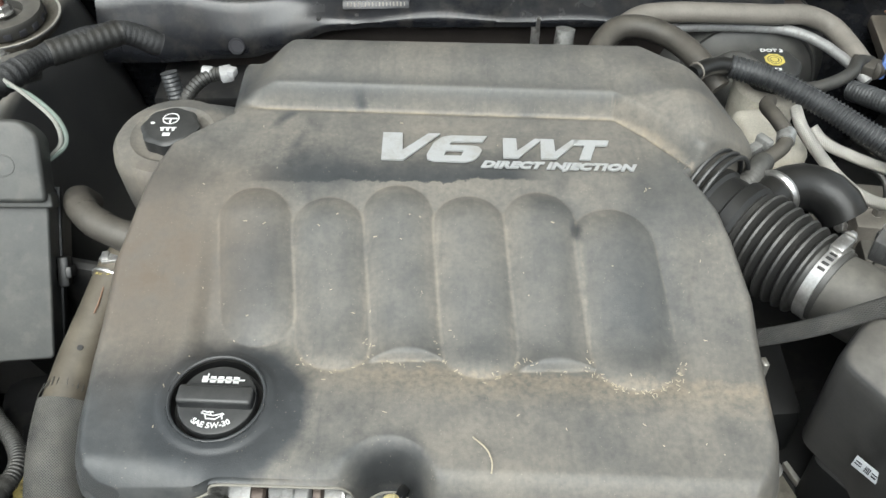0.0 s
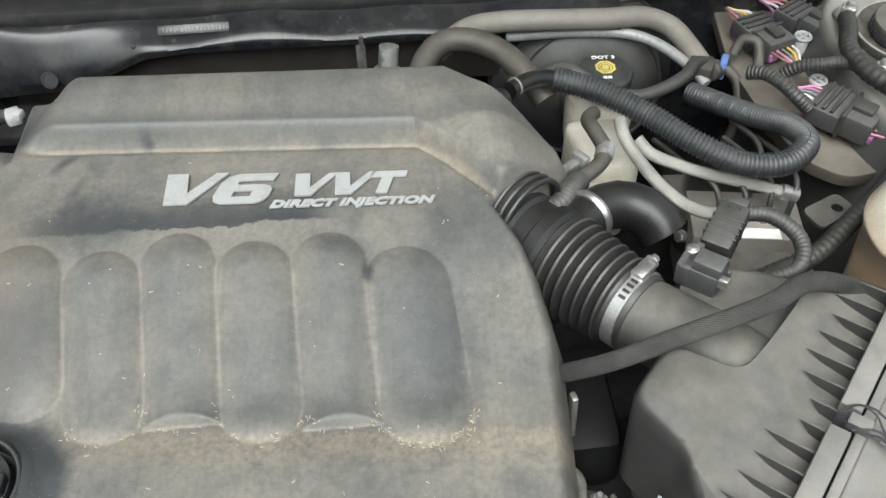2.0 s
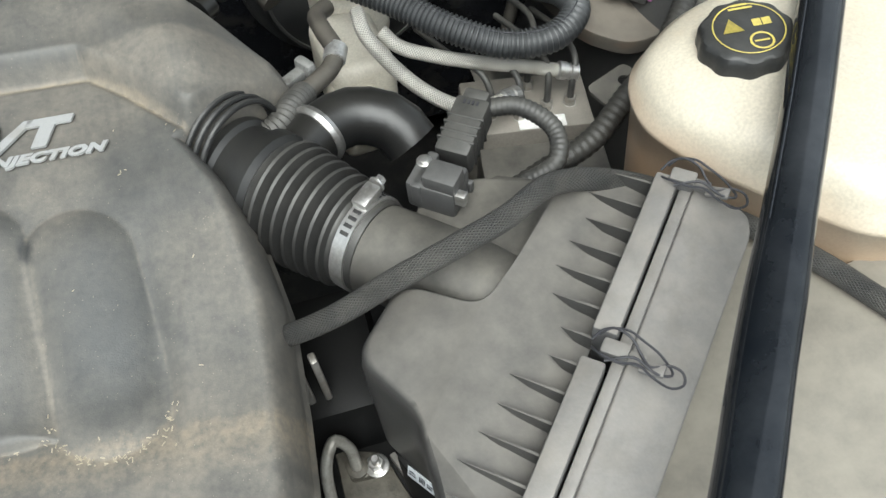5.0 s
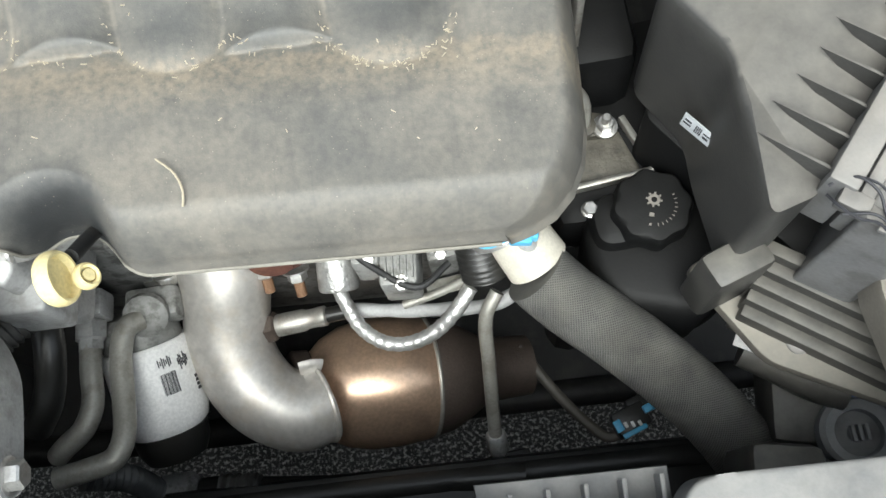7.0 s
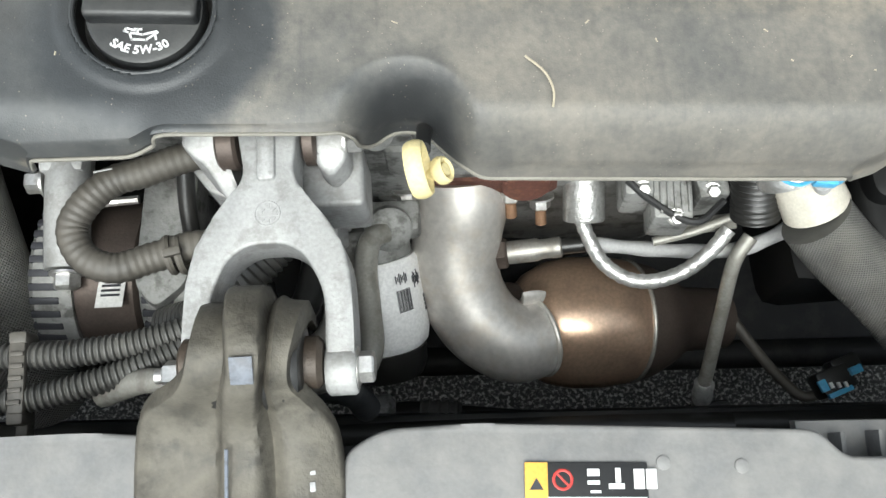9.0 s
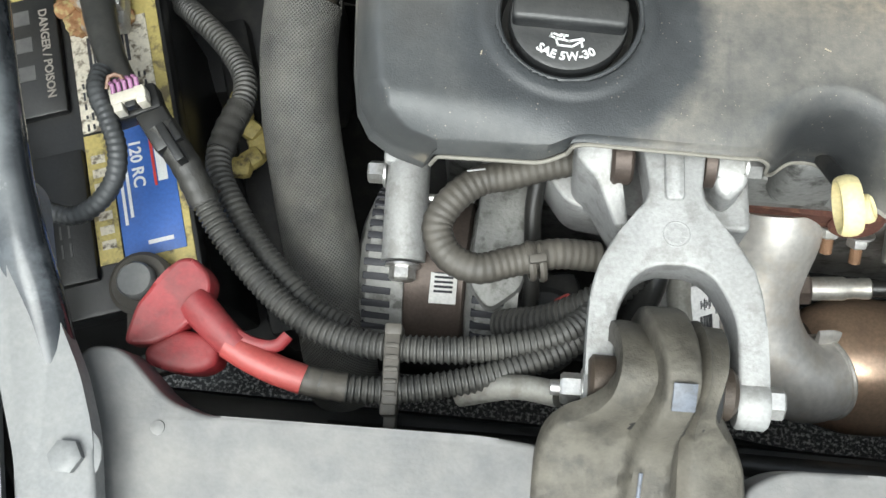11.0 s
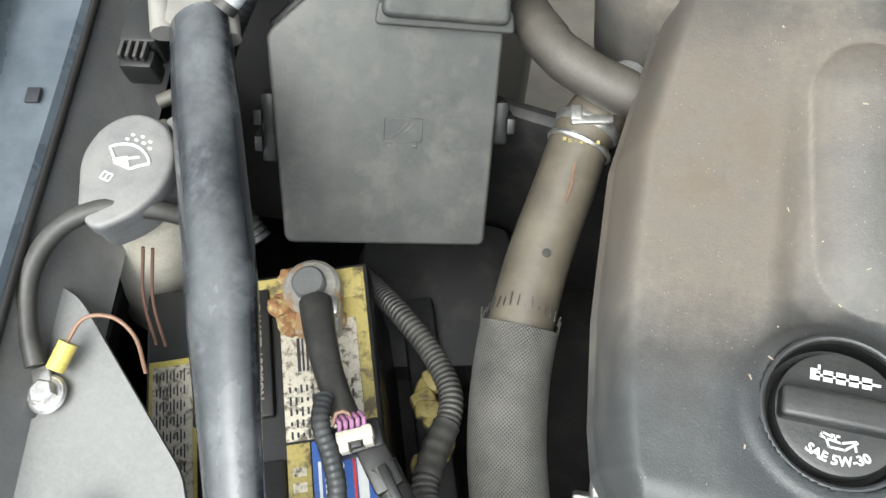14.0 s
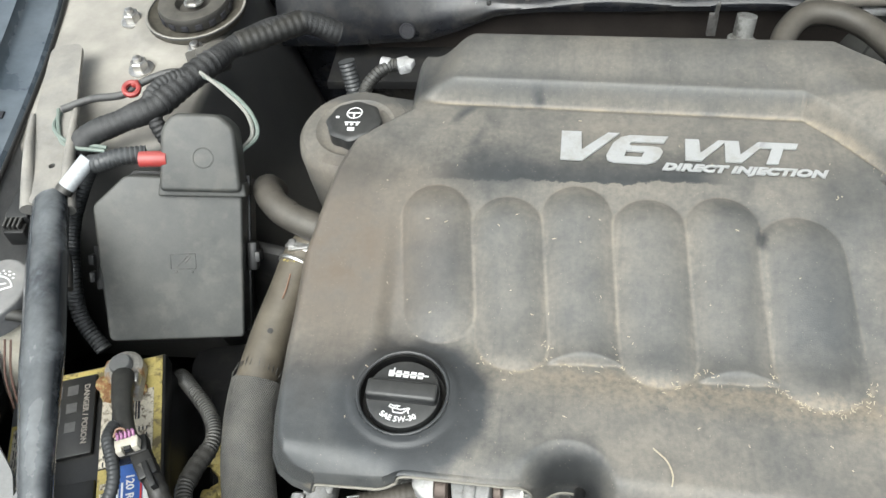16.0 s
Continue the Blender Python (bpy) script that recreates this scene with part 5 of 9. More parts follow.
alone("vacuum_hose", tube([(0.418, 0.945, 0.955), (0.455, 0.966, 0.95), (0.495, 0.946, 0.932), (0.535, 0.930, 0.928), (0.575, 0.945, 0.925), (0.612, 0.975, 0.918), (0.645, 1.025, 0.90), (0.672, 1.043, 0.885)], 0.0085, 14), CORRGREY, "thin black vacuum hose passing the brake reservoir", "hose")
alone("pipe_joint", merged(box(0.655, 1.03, 0.885, 0.034, 0.026, 0.024, 0.004, -30), lathe([(0.011, 0), (0.014, 0.002), (0.014, 0.014), (0.011, 0.016)], aim((0.668, 1.028, 0.882), (0.8, 0.5, -0.2)), 18)), RUBGREY, "grey pipe joint block with worn finish", "pipe joint")
alone("blue_pipe_clip", box(0.688, 1.035, 0.883, 0.010, 0.022, 0.030, 0.003, -25), BLUEW, "small faded blue plastic pipe clip", "clip")
alone("drop_pipe", tube([(0.690, 1.03, 0.885), (0.704, 1.015, 0.872), (0.704, 0.985, 0.83), (0.69, 0.97, 0.78)], 0.0075, 12), RUBGREY, "grey pipe dropping behind the brake lines", "pipe")


def corrugated_purge_hose():
    top = thing("purge_hose", (0.55, 0.88, 0.9), "large black corrugated hose looping over the brake lines", "hose")
    pts = [(0.432, 0.932, 0.962), (0.480, 0.914, 0.956), (0.535, 0.876, 0.946), (0.585, 0.832, 0.935), (0.635, 0.806, 0.924), (0.682, 0.802, 0.925), (0.712, 0.824, 0.930), (0.715, 0.872, 0.916), (0.690, 0.930, 0.888), (0.642, 1.010, 0.862)]
    part("corrugated_sleeve", tube(pts, 0.0148, 22, (0.0050, 0.0022)), CORR, top)
    part("slit", tube([(x, y, z + 0.0143) for x, y, z in pts[1:8]], 0.0007, 6), INK, top)
    part("end_hose", tube([(0.376, 0.898, 0.975), (0.398, 0.915, 0.973), (0.420, 0.928, 0.966), (0.440, 0.930, 0.961)], 0.0105, 16), RUBBER, top)
    part("white_band", torus((0.383, 0.904, 0.975), (0.8, 0.6, -0.1), 0.0106, 0.0014, 20, 6), PIPEWRAP, top)
    part("end_plug", lathe([(0.011, 0), (0.013, 0.002), (0.013, 0.016), (0.008, 0.018)], aim((0.368, 0.890, 0.973), (-0.7, -0.7, 0)), 16), RUBBER, top)
    return top


corrugated_purge_hose()
for name, pts, r in (("braided_brake_line", [(0.502, 0.87, 0.945), (0.503, 0.844, 0.94), (0.518, 0.817, 0.925), (0.543, 0.792, 0.905), (0.572, 0.777, 0.888), (0.599, 0.774, 0.878), (0.628, 0.786, 0.87)], 0.0074),
                     ("braided_brake_line", [(0.521, 0.852, 0.93), (0.534, 0.838, 0.92), (0.57, 0.829, 0.905), (0.612, 0.824, 0.89), (0.657, 0.816, 0.88), (0.696, 0.809, 0.87)], 0.0072)):
    top = thing(name, pts[-1], "dusty steel-braided brake line with crimped end", "brake line", "braided brake lines")
    part("line", tube(pts, r, 14), STEELBRAID, top)
    a, b = Vector(pts[-2]), Vector(pts[-1])
    part("crimp", lathe([(r, -0.004), (r * 1.35, -0.002), (r * 1.35, 0.006), (r * 1.15, 0.007), (r * 1.15, 0.010), (r * 1.35, 0.011), (r * 1.35, 0.018), (r * 0.8, 0.02)], aim(b, b - a), 18), ZINC, top, "bright crimped ferrule")


def brake_pump():
    top = thing("brake_control_block", (0.66, 0.78, 0.72), "pale dusty aluminium brake control block with pipe nuts", "brake unit")
    f = Matrix.Translation((0.662, 0.812, 0.775)) @ Matrix.Rotation(radians(-8), 4, "Z")
    part("block", box(0, 0, 0, 0.135, 0.080, 0.11, 0.003, m=f), PIPEWRAP, top)
    part("controller", box(0, 0, 0, 0.135, 0.055, 0.09, 0.006, m=f @ Matrix.Translation((0.01, -0.06, -0.012))), DUSTY, top)
    part("label", box(0, 0, 0, 0.05, 0.016, 0.0006, 0, m=f @ Matrix.Translation((0.012, -0.031, 0.0556))), PAPER, top, "plain white sticker")
    part("motor_bolt", bolt(f @ Vector((-0.072, -0.012, 0.025)), (-0.85, -0.4, 0.3), 0.008, 0.008, 1.1), ZINC, top)
    part("grommet", merged(lathe([(0.012, -0.006), (0.021, -0.005), (0.022, 0.002), (0.016, 0.004)], aim(f @ Vector((-0.068, -0.011, 0.023)), (-0.85, -0.4, 0.3)), 28)), RUBBER, top)
    for i, (x, y) in enumerate(((-0.040, -0.014), (-0.010, -0.020), (0.020, -0.010), (0.046, -0.007), (0.005, 0.022))):
        p = f @ Vector((x, y, 0.055))
        nut = part("pipe_nut", bolt(p, (0, 0, 1), 0.0065, 0.010, 1.25), STEEL, top)
        part("pipe", tube([p + Vector((0, 0, 0.006)), p + Vector((0, 0, 0.03)), p + Vector((-0.006 + 0.004 * i, 0.014, 0.048)), p + Vector((-0.03 + 0.012 * i, 0.05, 0.05)), p + Vector((-0.05 + 0.015 * i, 0.12, 0.03))], 0.0036, 10), CORRGREY, nut)
    return top


brake_pump()


def wiring_plug(at, turn, w, l, wires, tilt=0):
    top = thing("wiring_plug", at, "black two-part wiring plug with purple locks and coloured wires", "connector", "wiring plugs on the strut tower")
    f = Matrix.Translation(at) @ Matrix.Rotation(radians(turn), 4, "Z") @ Matrix.Rotation(radians(tilt), 4, "Y")
    part("shell", merged(box(0, 0, 0, w * 0.55, l, 0.026, 0.003, m=f @ Matrix.Translation((-w * 0.2, 0, 0.013))), box(0, 0, 0, w * 0.42, l * 0.9, 0.032, 0.004, m=f @ Matrix.Translation((w * 0.24, 0, 0.015)))), LOOMPLUG, top)
    part("ribs", merged(*[box(0, 0, 0, w * 0.05, l * 0.92, 0.004, 0.001, m=f @ Matrix.Translation((x * w, 0, 0.028))) for x in (-0.38, -0.26, -0.14)], box(0, 0, 0, w * 0.3, l * 0.35, 0.008, 0.002, m=f @ Matrix.Translation((w * 0.2, 0, 0.033))), box(0, 0, 0, w * 0.06, l * 1.06, 0.036, 0.002, m=f @ Matrix.Translation((0.03 * w, 0, 0.015)))), CORRGREY, top)
    for sx in (0.47, -0.5):
        part("lock", box(0, 0, 0, w * 0.06, l * 0.26, 0.010, 0.001, m=f @ Matrix.Translation((w * sx, -l * 0.28, 0.010))), PURPLE, top, "purple lock tab")
    for k, mt in enumerate(wires):
        y = l * (0.36 - 0.72 * k / max(1, len(wires) - 1))
        part("wire", tube([f @ Vector((w * 0.42, y, 0.018)), f @ Vector((w * 0.6, y * 0.9, 0.019)), f @ Vector((w * 0.78, y * 0.45, 0.016)), f @ Vector((w * 0.95, y * 0.2, 0.012))], 0.0017, 6), mt, top)
        part("wire", tube([f @ Vector((-w * 0.44, y, 0.016)), f @ Vector((-w * 0.62, y * 0.85, 0.018)), f @ Vector((-w * 0.8, y * 0.35, 0.014)), f @ Vector((-w * 0.95, y * 0.1, 0.012))], 0.0017, 6), mt, top)
    return top


wiring_plug((0.797, 0.898, 0.893), -46, 0.086, 0.062, (PINKW, PURPLE, GREENW, PAPER, COPPER, PINKW))
wiring_plug((0.750, 1.070, 0.888), -70, 0.084, 0.048, (PAPER, ORANGE, GREENW, PINKW, COPPER))
wiring_plug((0.819, 1.098, 0.888), -56, 0.080, 0.048, (COPPER, PINKW, PAPER, PURPLE))
alone("plug_shelf", prism(rounded([(0.712, 0.93), (0.70, 1.05), (0.72, 1.20), (0.90, 1.20), (0.90, 0.92), (0.872, 0.862), (0.83, 0.825), (0.775, 0.815), (0.735, 0.85)], 0.02), 0.862, 0.879, 0.003), SHELFDUST, "dusty pressed shelf carrying wiring plugs", "bracket", kind="structure")
for p in ((0.784, 0.962, 0.910), (0.798, 1.055, 0.910)):
    alone("fir_tree_clip", merged(torus(p, (0, 0, 1), 0.010, 0.0022, 22, 6), box(p[0], p[1], p[2], 0.018, 0.003, 0.003, 0.0006, 30), box(p[0], p[1], p[2], 0.018, 0.003, 0.003, 0.0006, 120), lathe([(0.0085, -0.03), (0.0095, -0.004), (0.009, -0.003)], Matrix.Translation(p), 20)), GREYW, "grey round harness clip beside the plugs", "clip", "harness clips")
top = thing("tower_harness", (0.83, 0.90, 0.95), "taped black wiring harness looping past the tower", "cable")
part("loom", tube([(0.862, 1.075, 0.915), (0.840, 1.040, 0.945), (0.826, 1.005, 0.953), (0.810, 0.966, 0.955), (0.813, 0.925, 0.955), (0.828, 0.891, 0.955), (0.834, 0.855, 0.955), (0.827, 0.818, 0.954), (0.804, 0.783, 0.950), (0.767, 0.742, 0.94), (0.720, 0.708, 0.925), (0.674, 0.677, 0.91), (0.624, 0.663, 0.90), (0.575, 0.655, 0.88)], 0.0112, 16, (0.0075, 0.0009)), TAPE, top)
part("tape_wrap", tube([(0.811, 0.945, 0.955), (0.815, 0.920, 0.955), (0.828, 0.891, 0.955)], 0.0126, 16, (0.010, 0.0009)), TAPE, top, "overlapping tape turns")
alone("branch_harness", tube([(0.738, 0.972, 0.915), (0.752, 0.966, 0.930), (0.774, 0.956, 0.940), (0.800, 0.949, 0.946), (0.814, 0.935, 0.950)], 0.0086, 14, (0.005, 0.0012)), CORRGREY, "grey corrugated branch of the wiring harness", "cable")
alone("branch_harness", tube([(0.690, 0.966, 0.925), (0.704, 0.951, 0.935), (0.718, 0.930, 0.935), (0.732, 0.912, 0.928), (0.748, 0.905, 0.915)], 0.0090, 14, (0.005, 0.0012)), CORRGREY, "grey corrugated branch of the wiring harness", "cable")
alone("harness_hook", merged(tube([(0.700, 1.04, 0.90), (0.71, 1.045, 0.918), (0.725, 1.035, 0.92), (0.727, 1.02, 0.905), (0.72, 1.0, 0.895)], 0.007, 10)), RUBGREY, "grey rubber hook holding the harness", "clip")
alone("green_lead", tube([(0.905, 0.87, 0.905), (0.925, 0.855, 0.895), (0.93, 0.825, 0.89), (0.905, 0.80, 0.888), (0.885, 0.805, 0.89)], 0.0055, 10), GREYW, "pale grey twisted lead by the harness", "cable")
alone("lower_lead", tube([(0.80, 0.885, 0.87), (0.84, 0.862, 0.86), (0.875, 0.835, 0.86), (0.90, 0.82, 0.87)], 0.008, 10), TAPE, "black taped lead below the wiring plug", "cable")


def coolant_tank():
    top = thing("coolant_tank", (0.86, 0.64, 0.78), "cream translucent plastic coolant tank stained brown", "coolant tank")
    base = [Vector(p) for p in ((0.728, 0.668), (0.752, 0.617), (0.80, 0.556), (0.86, 0.488), (0.95, 0.50), (1.02, 0.62), (0.99, 0.74), (0.90, 0.785), (0.80, 0.770), (0.738, 0.725))]
    loop = rounded(base, 0.05, 6)
    c = Vector((0.86, 0.64))
    bm = bmesh.new()
    rings = []
    for z, k in ((0.66, 0.90), (0.76, 0.955), (0.86, 0.975), (0.902, 0.985), (0.905, 1.012), (0.911, 1.012), (0.914, 0.985), (0.930, 0.955), (0.942, 0.88), (0.949, 0.74), (0.953, 0.5), (0.955, 0.25)):
        rings.append([bm.verts.new((*(c + (p - c) * k), z)) for p in loop])
    n = len(loop)
    for a, b in zip(rings, rings[1:]):
        for i in range(n):
            bm.faces.new((a[i], a[(i + 1) % n], b[(i + 1) % n], b[i]))
    bm.faces.new(rings[-1])
    part("tank", bm, TANK, top, angle=70)
    m = Matrix.Translation((0.822, 0.683, -0.008))
    part("neck", lathe([(0.034, 0.92), (0.034, 0.958)], m, 32), TANK, top)
    cap = part("cap", lathe([(0.036, 0.945), (0.039, 0.948), (0.039, 0.972), (0.037, 0.977), (0.033, 0.979), (0.004, 0.980)], m, 72, lambda a, z: 1 + 0.03 * math.cos(10 * a) * (z < 0.978)), CAPBLK, top, "large black scalloped cap with yellow warning print")
    f = m @ Matrix.Translation((0, 0, 0.9804)) @ Matrix.Rotation(radians(-8), 4, "Z")
    part("warning_print", merged(torus(f @ Vector((0, 0, 0)), (0, 0, 1), 0.029, 0.0006, 40, 4, 0.4), torus(f @ Vector((0.006, -0.016, 0)), (0, 0, 1), 0.009, 0.0010, 24, 4, 0.4),
                                 bars([(0.008, 0.005, 0.007, 0.008), (0.016, 0.005, 0.007, 0.008), (0.006, -0.016, 0.012, 0.0016), (0.0, 0.024, 0.02, 0.002), (0.0, 0.028, 0.014, 0.002)], f)), YELLOWPR, cap, "yellow warning symbols")
    tri = bmesh.new()
    vs = [tri.verts.new(f @ Vector(p)) for p in ((-0.022, -0.003, 0.0004), (-0.004, -0.003, 0.0004), (-0.013, 0.013, 0.0004))]
    tri.faces.new(vs)
    bmesh.ops.solidify(tri, geom=tri.faces[:], thickness=0.0004)
    part("warning_triangle", tri, YELLOWPR, cap)
    return top


lay_out(SIDE)
coolant_tank()
lay_out()


def strut_top(at, group):
    top = thing("strut_mount", at, "round black strut mount with rusty centre nut", "strut mount", group)
    m = Matrix.Translation(at)
    part("dish", lathe([(0.066, -0.006), (0.0705, 0.0), (0.0705, 0.006), (0.068, 0.007), (0.064, 0.003), (0.058, -0.001), (0.02, -0.001)], m, 48), MOUNT, top, "dirty steel dish")
    part("dish_rim", torus(Vector(at) + Vector((0, 0, 0.006)), (0, 0, 1), 0.0690, 0.0022, 48, 8), TOWERPAINT, top)
    ring = part("rubber_ring", lathe([(0.040, 0.0), (0.0485, 0.001), (0.0500, 0.004), (0.0500, 0.017), (0.0485, 0.0205), (0.034, 0.0215), (0.026, 0.018), (0.0225, 0.008), (0.012, 0.006)], m, 48), DUSTY, top, "dusty black rubber ring")
    for i in range(16):
        part("slot", box(0, 0, 0, 0.004, 0.010, 0.009, 0.001, m=m @ Matrix.Rotation(2 * math.pi * i / 16, 4, "Z") @ Matrix.Translation((0.0492, 0, 0.0075))), INK, ring)
    part("nut", bolt(Vector(at) + Vector((0, 0, 0.018)), (0, 0, 1), 0.0115, 0.010, 1.2), ZINC, top)
    part("rod", lathe([(0.0062, 0.02), (0.0062, 0.038), (0.005, 0.040)], m, 16), RUST, top, "rusted rod end")
    return top


def tower(x, y, z):
    d = (abs((x - 1.04) / 0.225) ** 3 + abs((y - 0.96) / 0.215) ** 3) ** (1 / 3)
    return 0.938 - 0.38 * float(smooth(0.96, 1.5, d)) - 0.008 * float(smooth(0.5, 0.9, d))


grid_sheet("strut_tower_b", 0.70, 1.11, 0.62, 1.19, 80, 100, lambda x, y: tower(x, y, 0), TOWERPAINT, "dusty beige-grey painted strut tower", "strut tower")
strut_top((0.909, 1.002, 0.941), "strut mounts")
for p in ((1.010, 1.023, 0.94), (0.851, 1.061, 0.938), (0.842, 0.933, 0.94), (0.918, 0.790, 0.936)):
    alone("tower_nut", bolt(p, (0, 0, 1), 0.011, 0.012, 1.6, 0.006), ZINC, "bright flanged nut on the strut tower", "nut", "strut tower nuts")
alone("bracket_tab", holed(rounded([(0.722, 0.797), (0.774, 0.821), (0.787, 0.795), (0.735, 0.764)], 0.009), [ring_of(0.765, 0.796, 0.007)], 0.845, 0.849), DUSTY, "black slotted bracket tab near the tower", "bracket")


def brace_tube(pts, group, flat, widths, paint):
    top = thing("brace_tube", pts[-1], "glossy black brace tube with dust and painted sky sheen on top", "brace", group)
    part("tube", tube(pts, 0.0195, 28, flat=flat, step=0.006, taper=lambda f: float(np.interp(f, [k for k, _ in widths], [w for _, w in widths]))), paint, top, angle=60)
    return top


lay_out(SIDE)
lay_out()
brace = brace_tube([(0.920, 0.780, 1.068), (0.860, 0.690, 1.068), (0.800, 0.601, 1.068), (0.755, 0.534, 1.067), (0.700, 0.455, 1.066), (0.643, 0.373, 1.064), (0.607, 0.318, 1.062), (0.573, 0.268, 1.060), (0.548, 0.232, 1.056), (0.520, 0.190, 1.048), (0.49, 0.145, 1.03)], "brace tubes", 0.8, ((0, 0.90), (0.50, 0.90), (0.58, 0.98), (0.8, 0.96), (1, 1.0)), RAILPAINT)
part("weld_seam", tube([(0.846, 0.692, 1.0775), (0.786, 0.603, 1.0775), (0.741, 0.536, 1.0765), (0.686, 0.457, 1.0755)], 0.0009, 6, step=0.02), RAILPAINT, brace)
lay_out(SIDE)
alone("headlight_panel_b", prism(rounded([(0.548, 0.300), (0.560, 0.19), (0.68, 0.13), (0.80, 0.20), (0.90, 0.42), (1.05, 0.50), (1.0, 0.56), (0.83, 0.50), (0.770, 0.585)], 0.02), 0.83, 0.868, 0.006), PANELDUST, "pale dusty grey panel above the headlight", "panel", kind="structure")
alone("dark_gasket", prism(rounded([(0.735, 0.215), (0.765, 0.215), (0.90, 0.46), (0.88, 0.47)], 0.006), 0.855, 0.868, 0.002), RUBBER, "black rubber gasket strip beside the headlight panel", "gasket")
lay_out()

# ---- rear of the bay ----
alone("cowl_rail", merged(tube([(-0.80, 1.205, 0.955), (-0.2, 1.215, 0.962), (0.3, 1.205, 0.958), (0.8, 1.165, 0.95), (1.1, 1.12, 0.945)], 0.016, 14, step=0.02), tube([(-0.80, 1.25, 0.945), (-0.2, 1.26, 0.952), (0.3, 1.25, 0.948), (0.8, 1.21, 0.94), (1.1, 1.16, 0.935)], 0.012, 12, step=0.02)), PAINT, "black cowl edge with rubber seal", "cowl", kind="structure")
alone("cowl_panel", box(0.1, 1.42, 0.93, 2.2, 0.34, 0.02, 0.006), BLUEPAINT, "dark cowl panel below the windscreen", "cowl", kind="structure")
alone("wall_cowl", prism([(-0.80, 1.18), (0.0, 1.19), (0.3, 1.185), (0.75, 1.165), (1.1, 1.14), (1.1, 1.18), (0.3, 1.215), (-0.80, 1.21)], 0.45, 0.940, 0.004), PAINT, "glossy black bulkhead face behind the engine", "bulkhead", kind="structure")
alone("bulkhead_shelf", prism([(-0.35, 1.06), (0.30, 1.06), (0.30, 1.19), (-0.35, 1.19)], 0.80, 0.815, 0.004), DARK, "dark bulkhead insulation shelf", "bulkhead", kind="structure")


def cowl_face(x, t):
    """Lower bulkhead lip: rolls up and back from its lower edge to the cowl."""
    low = float(np.interp(x, (-0.42, -0.33, -0.26, -0.20, -0.15, -0.09, -0.03, 0.6), (0.86, 0.86, 0.865, 0.868, 0.885, 0.912, 0.918, 0.916)))
    y = float(np.interp(t, (0, 0.12, 0.3, 0.6, 1), (1.102, 1.098, 1.106, 1.135, 1.195)))
    z = float(np.interp(t, (0, 0.12, 0.3, 0.6, 1), (low - 0.012, low, low + 0.35 * (0.936 - low), 0.936, 0.950)))
    dent = 0.006 * math.sin(9 * x + 1) * math.sin(23 * x) * math.sin(math.pi * t)
    return y + dent, z + dent


bm = bmesh.new()
rows = [[bm.verts.new((-0.42 + 0.98 * i / 90, *cowl_face(-0.42 + 0.98 * i / 90, j / 16))) for i in range(91)] for j in range(17)]
for j in range(16):
    for i in range(90):
        bm.faces.new((rows[j][i], rows[j][i + 1], rows[j + 1][i + 1], rows[j + 1][i]))
face = alone("cowl_lip", bm, PAINT, "glossy black rolled bulkhead lip streaked with grime", "bulkhead", kind="structure", angle=70)
part("drain_hole", merged(torus((-0.222, 1.098, 0.878), (0, -0.9, 0.4), 0.010, 0.0022, 24, 6), lathe([(0.009, 0), (0.009, 0.001)], aim((-0.222, 1.0985, 0.878), (0, -0.9, 0.4)), 20)), INK, face)
for x in (-0.045, -0.10, 0.19):
    part("clip_head", lathe([(0.004, 0), (0.0035, 0.002), (0.002, 0.003)], aim((x, 1.108, cowl_face(x, 0.3)[1]), (0, -0.8, 0.5)), 12), DARK, face)
top = thing("vehicle_number_strip", (-0.02, 1.12, 0.93), "stamped number strip shown as plain pale bars", "number strip")
f = Matrix.Translation((-0.018, 1.117, 0.934)) @ Matrix.Rotation(radians(1), 4, "Z") @ Matrix.Rotation(radians(48), 4, "X")
part("plate", box(0, 0, 0, 0.094, 0.013, 0.0012, 0.0004, m=f), PAINT, top)
part("bars", bars([(-0.040 + 0.005 * i, 0, 0.0020 if i % 4 else 0.0011, 0.0056) for i in range(17)], f @ Matrix.Translation((0, 0, 0.0009))), PIPEWRAP, top, "pale stamped marks")
alone("bulkhead_pad", box(0.15, 1.15, 0.86, 0.9, 0.02, 0.11, 0.008), stuff("brown_insulation", (0.035, 0.028, 0.024), 0.8, vary=0.3, bump=0.4), "dark brown insulation pad on the bulkhead", "insulation", kind="structure")


# ---- battery side ----
BATT = Matrix.Translation((-0.479, 0.407, 0.0)) @ Matrix.Rotation(radians(17.5), 4, "Z")


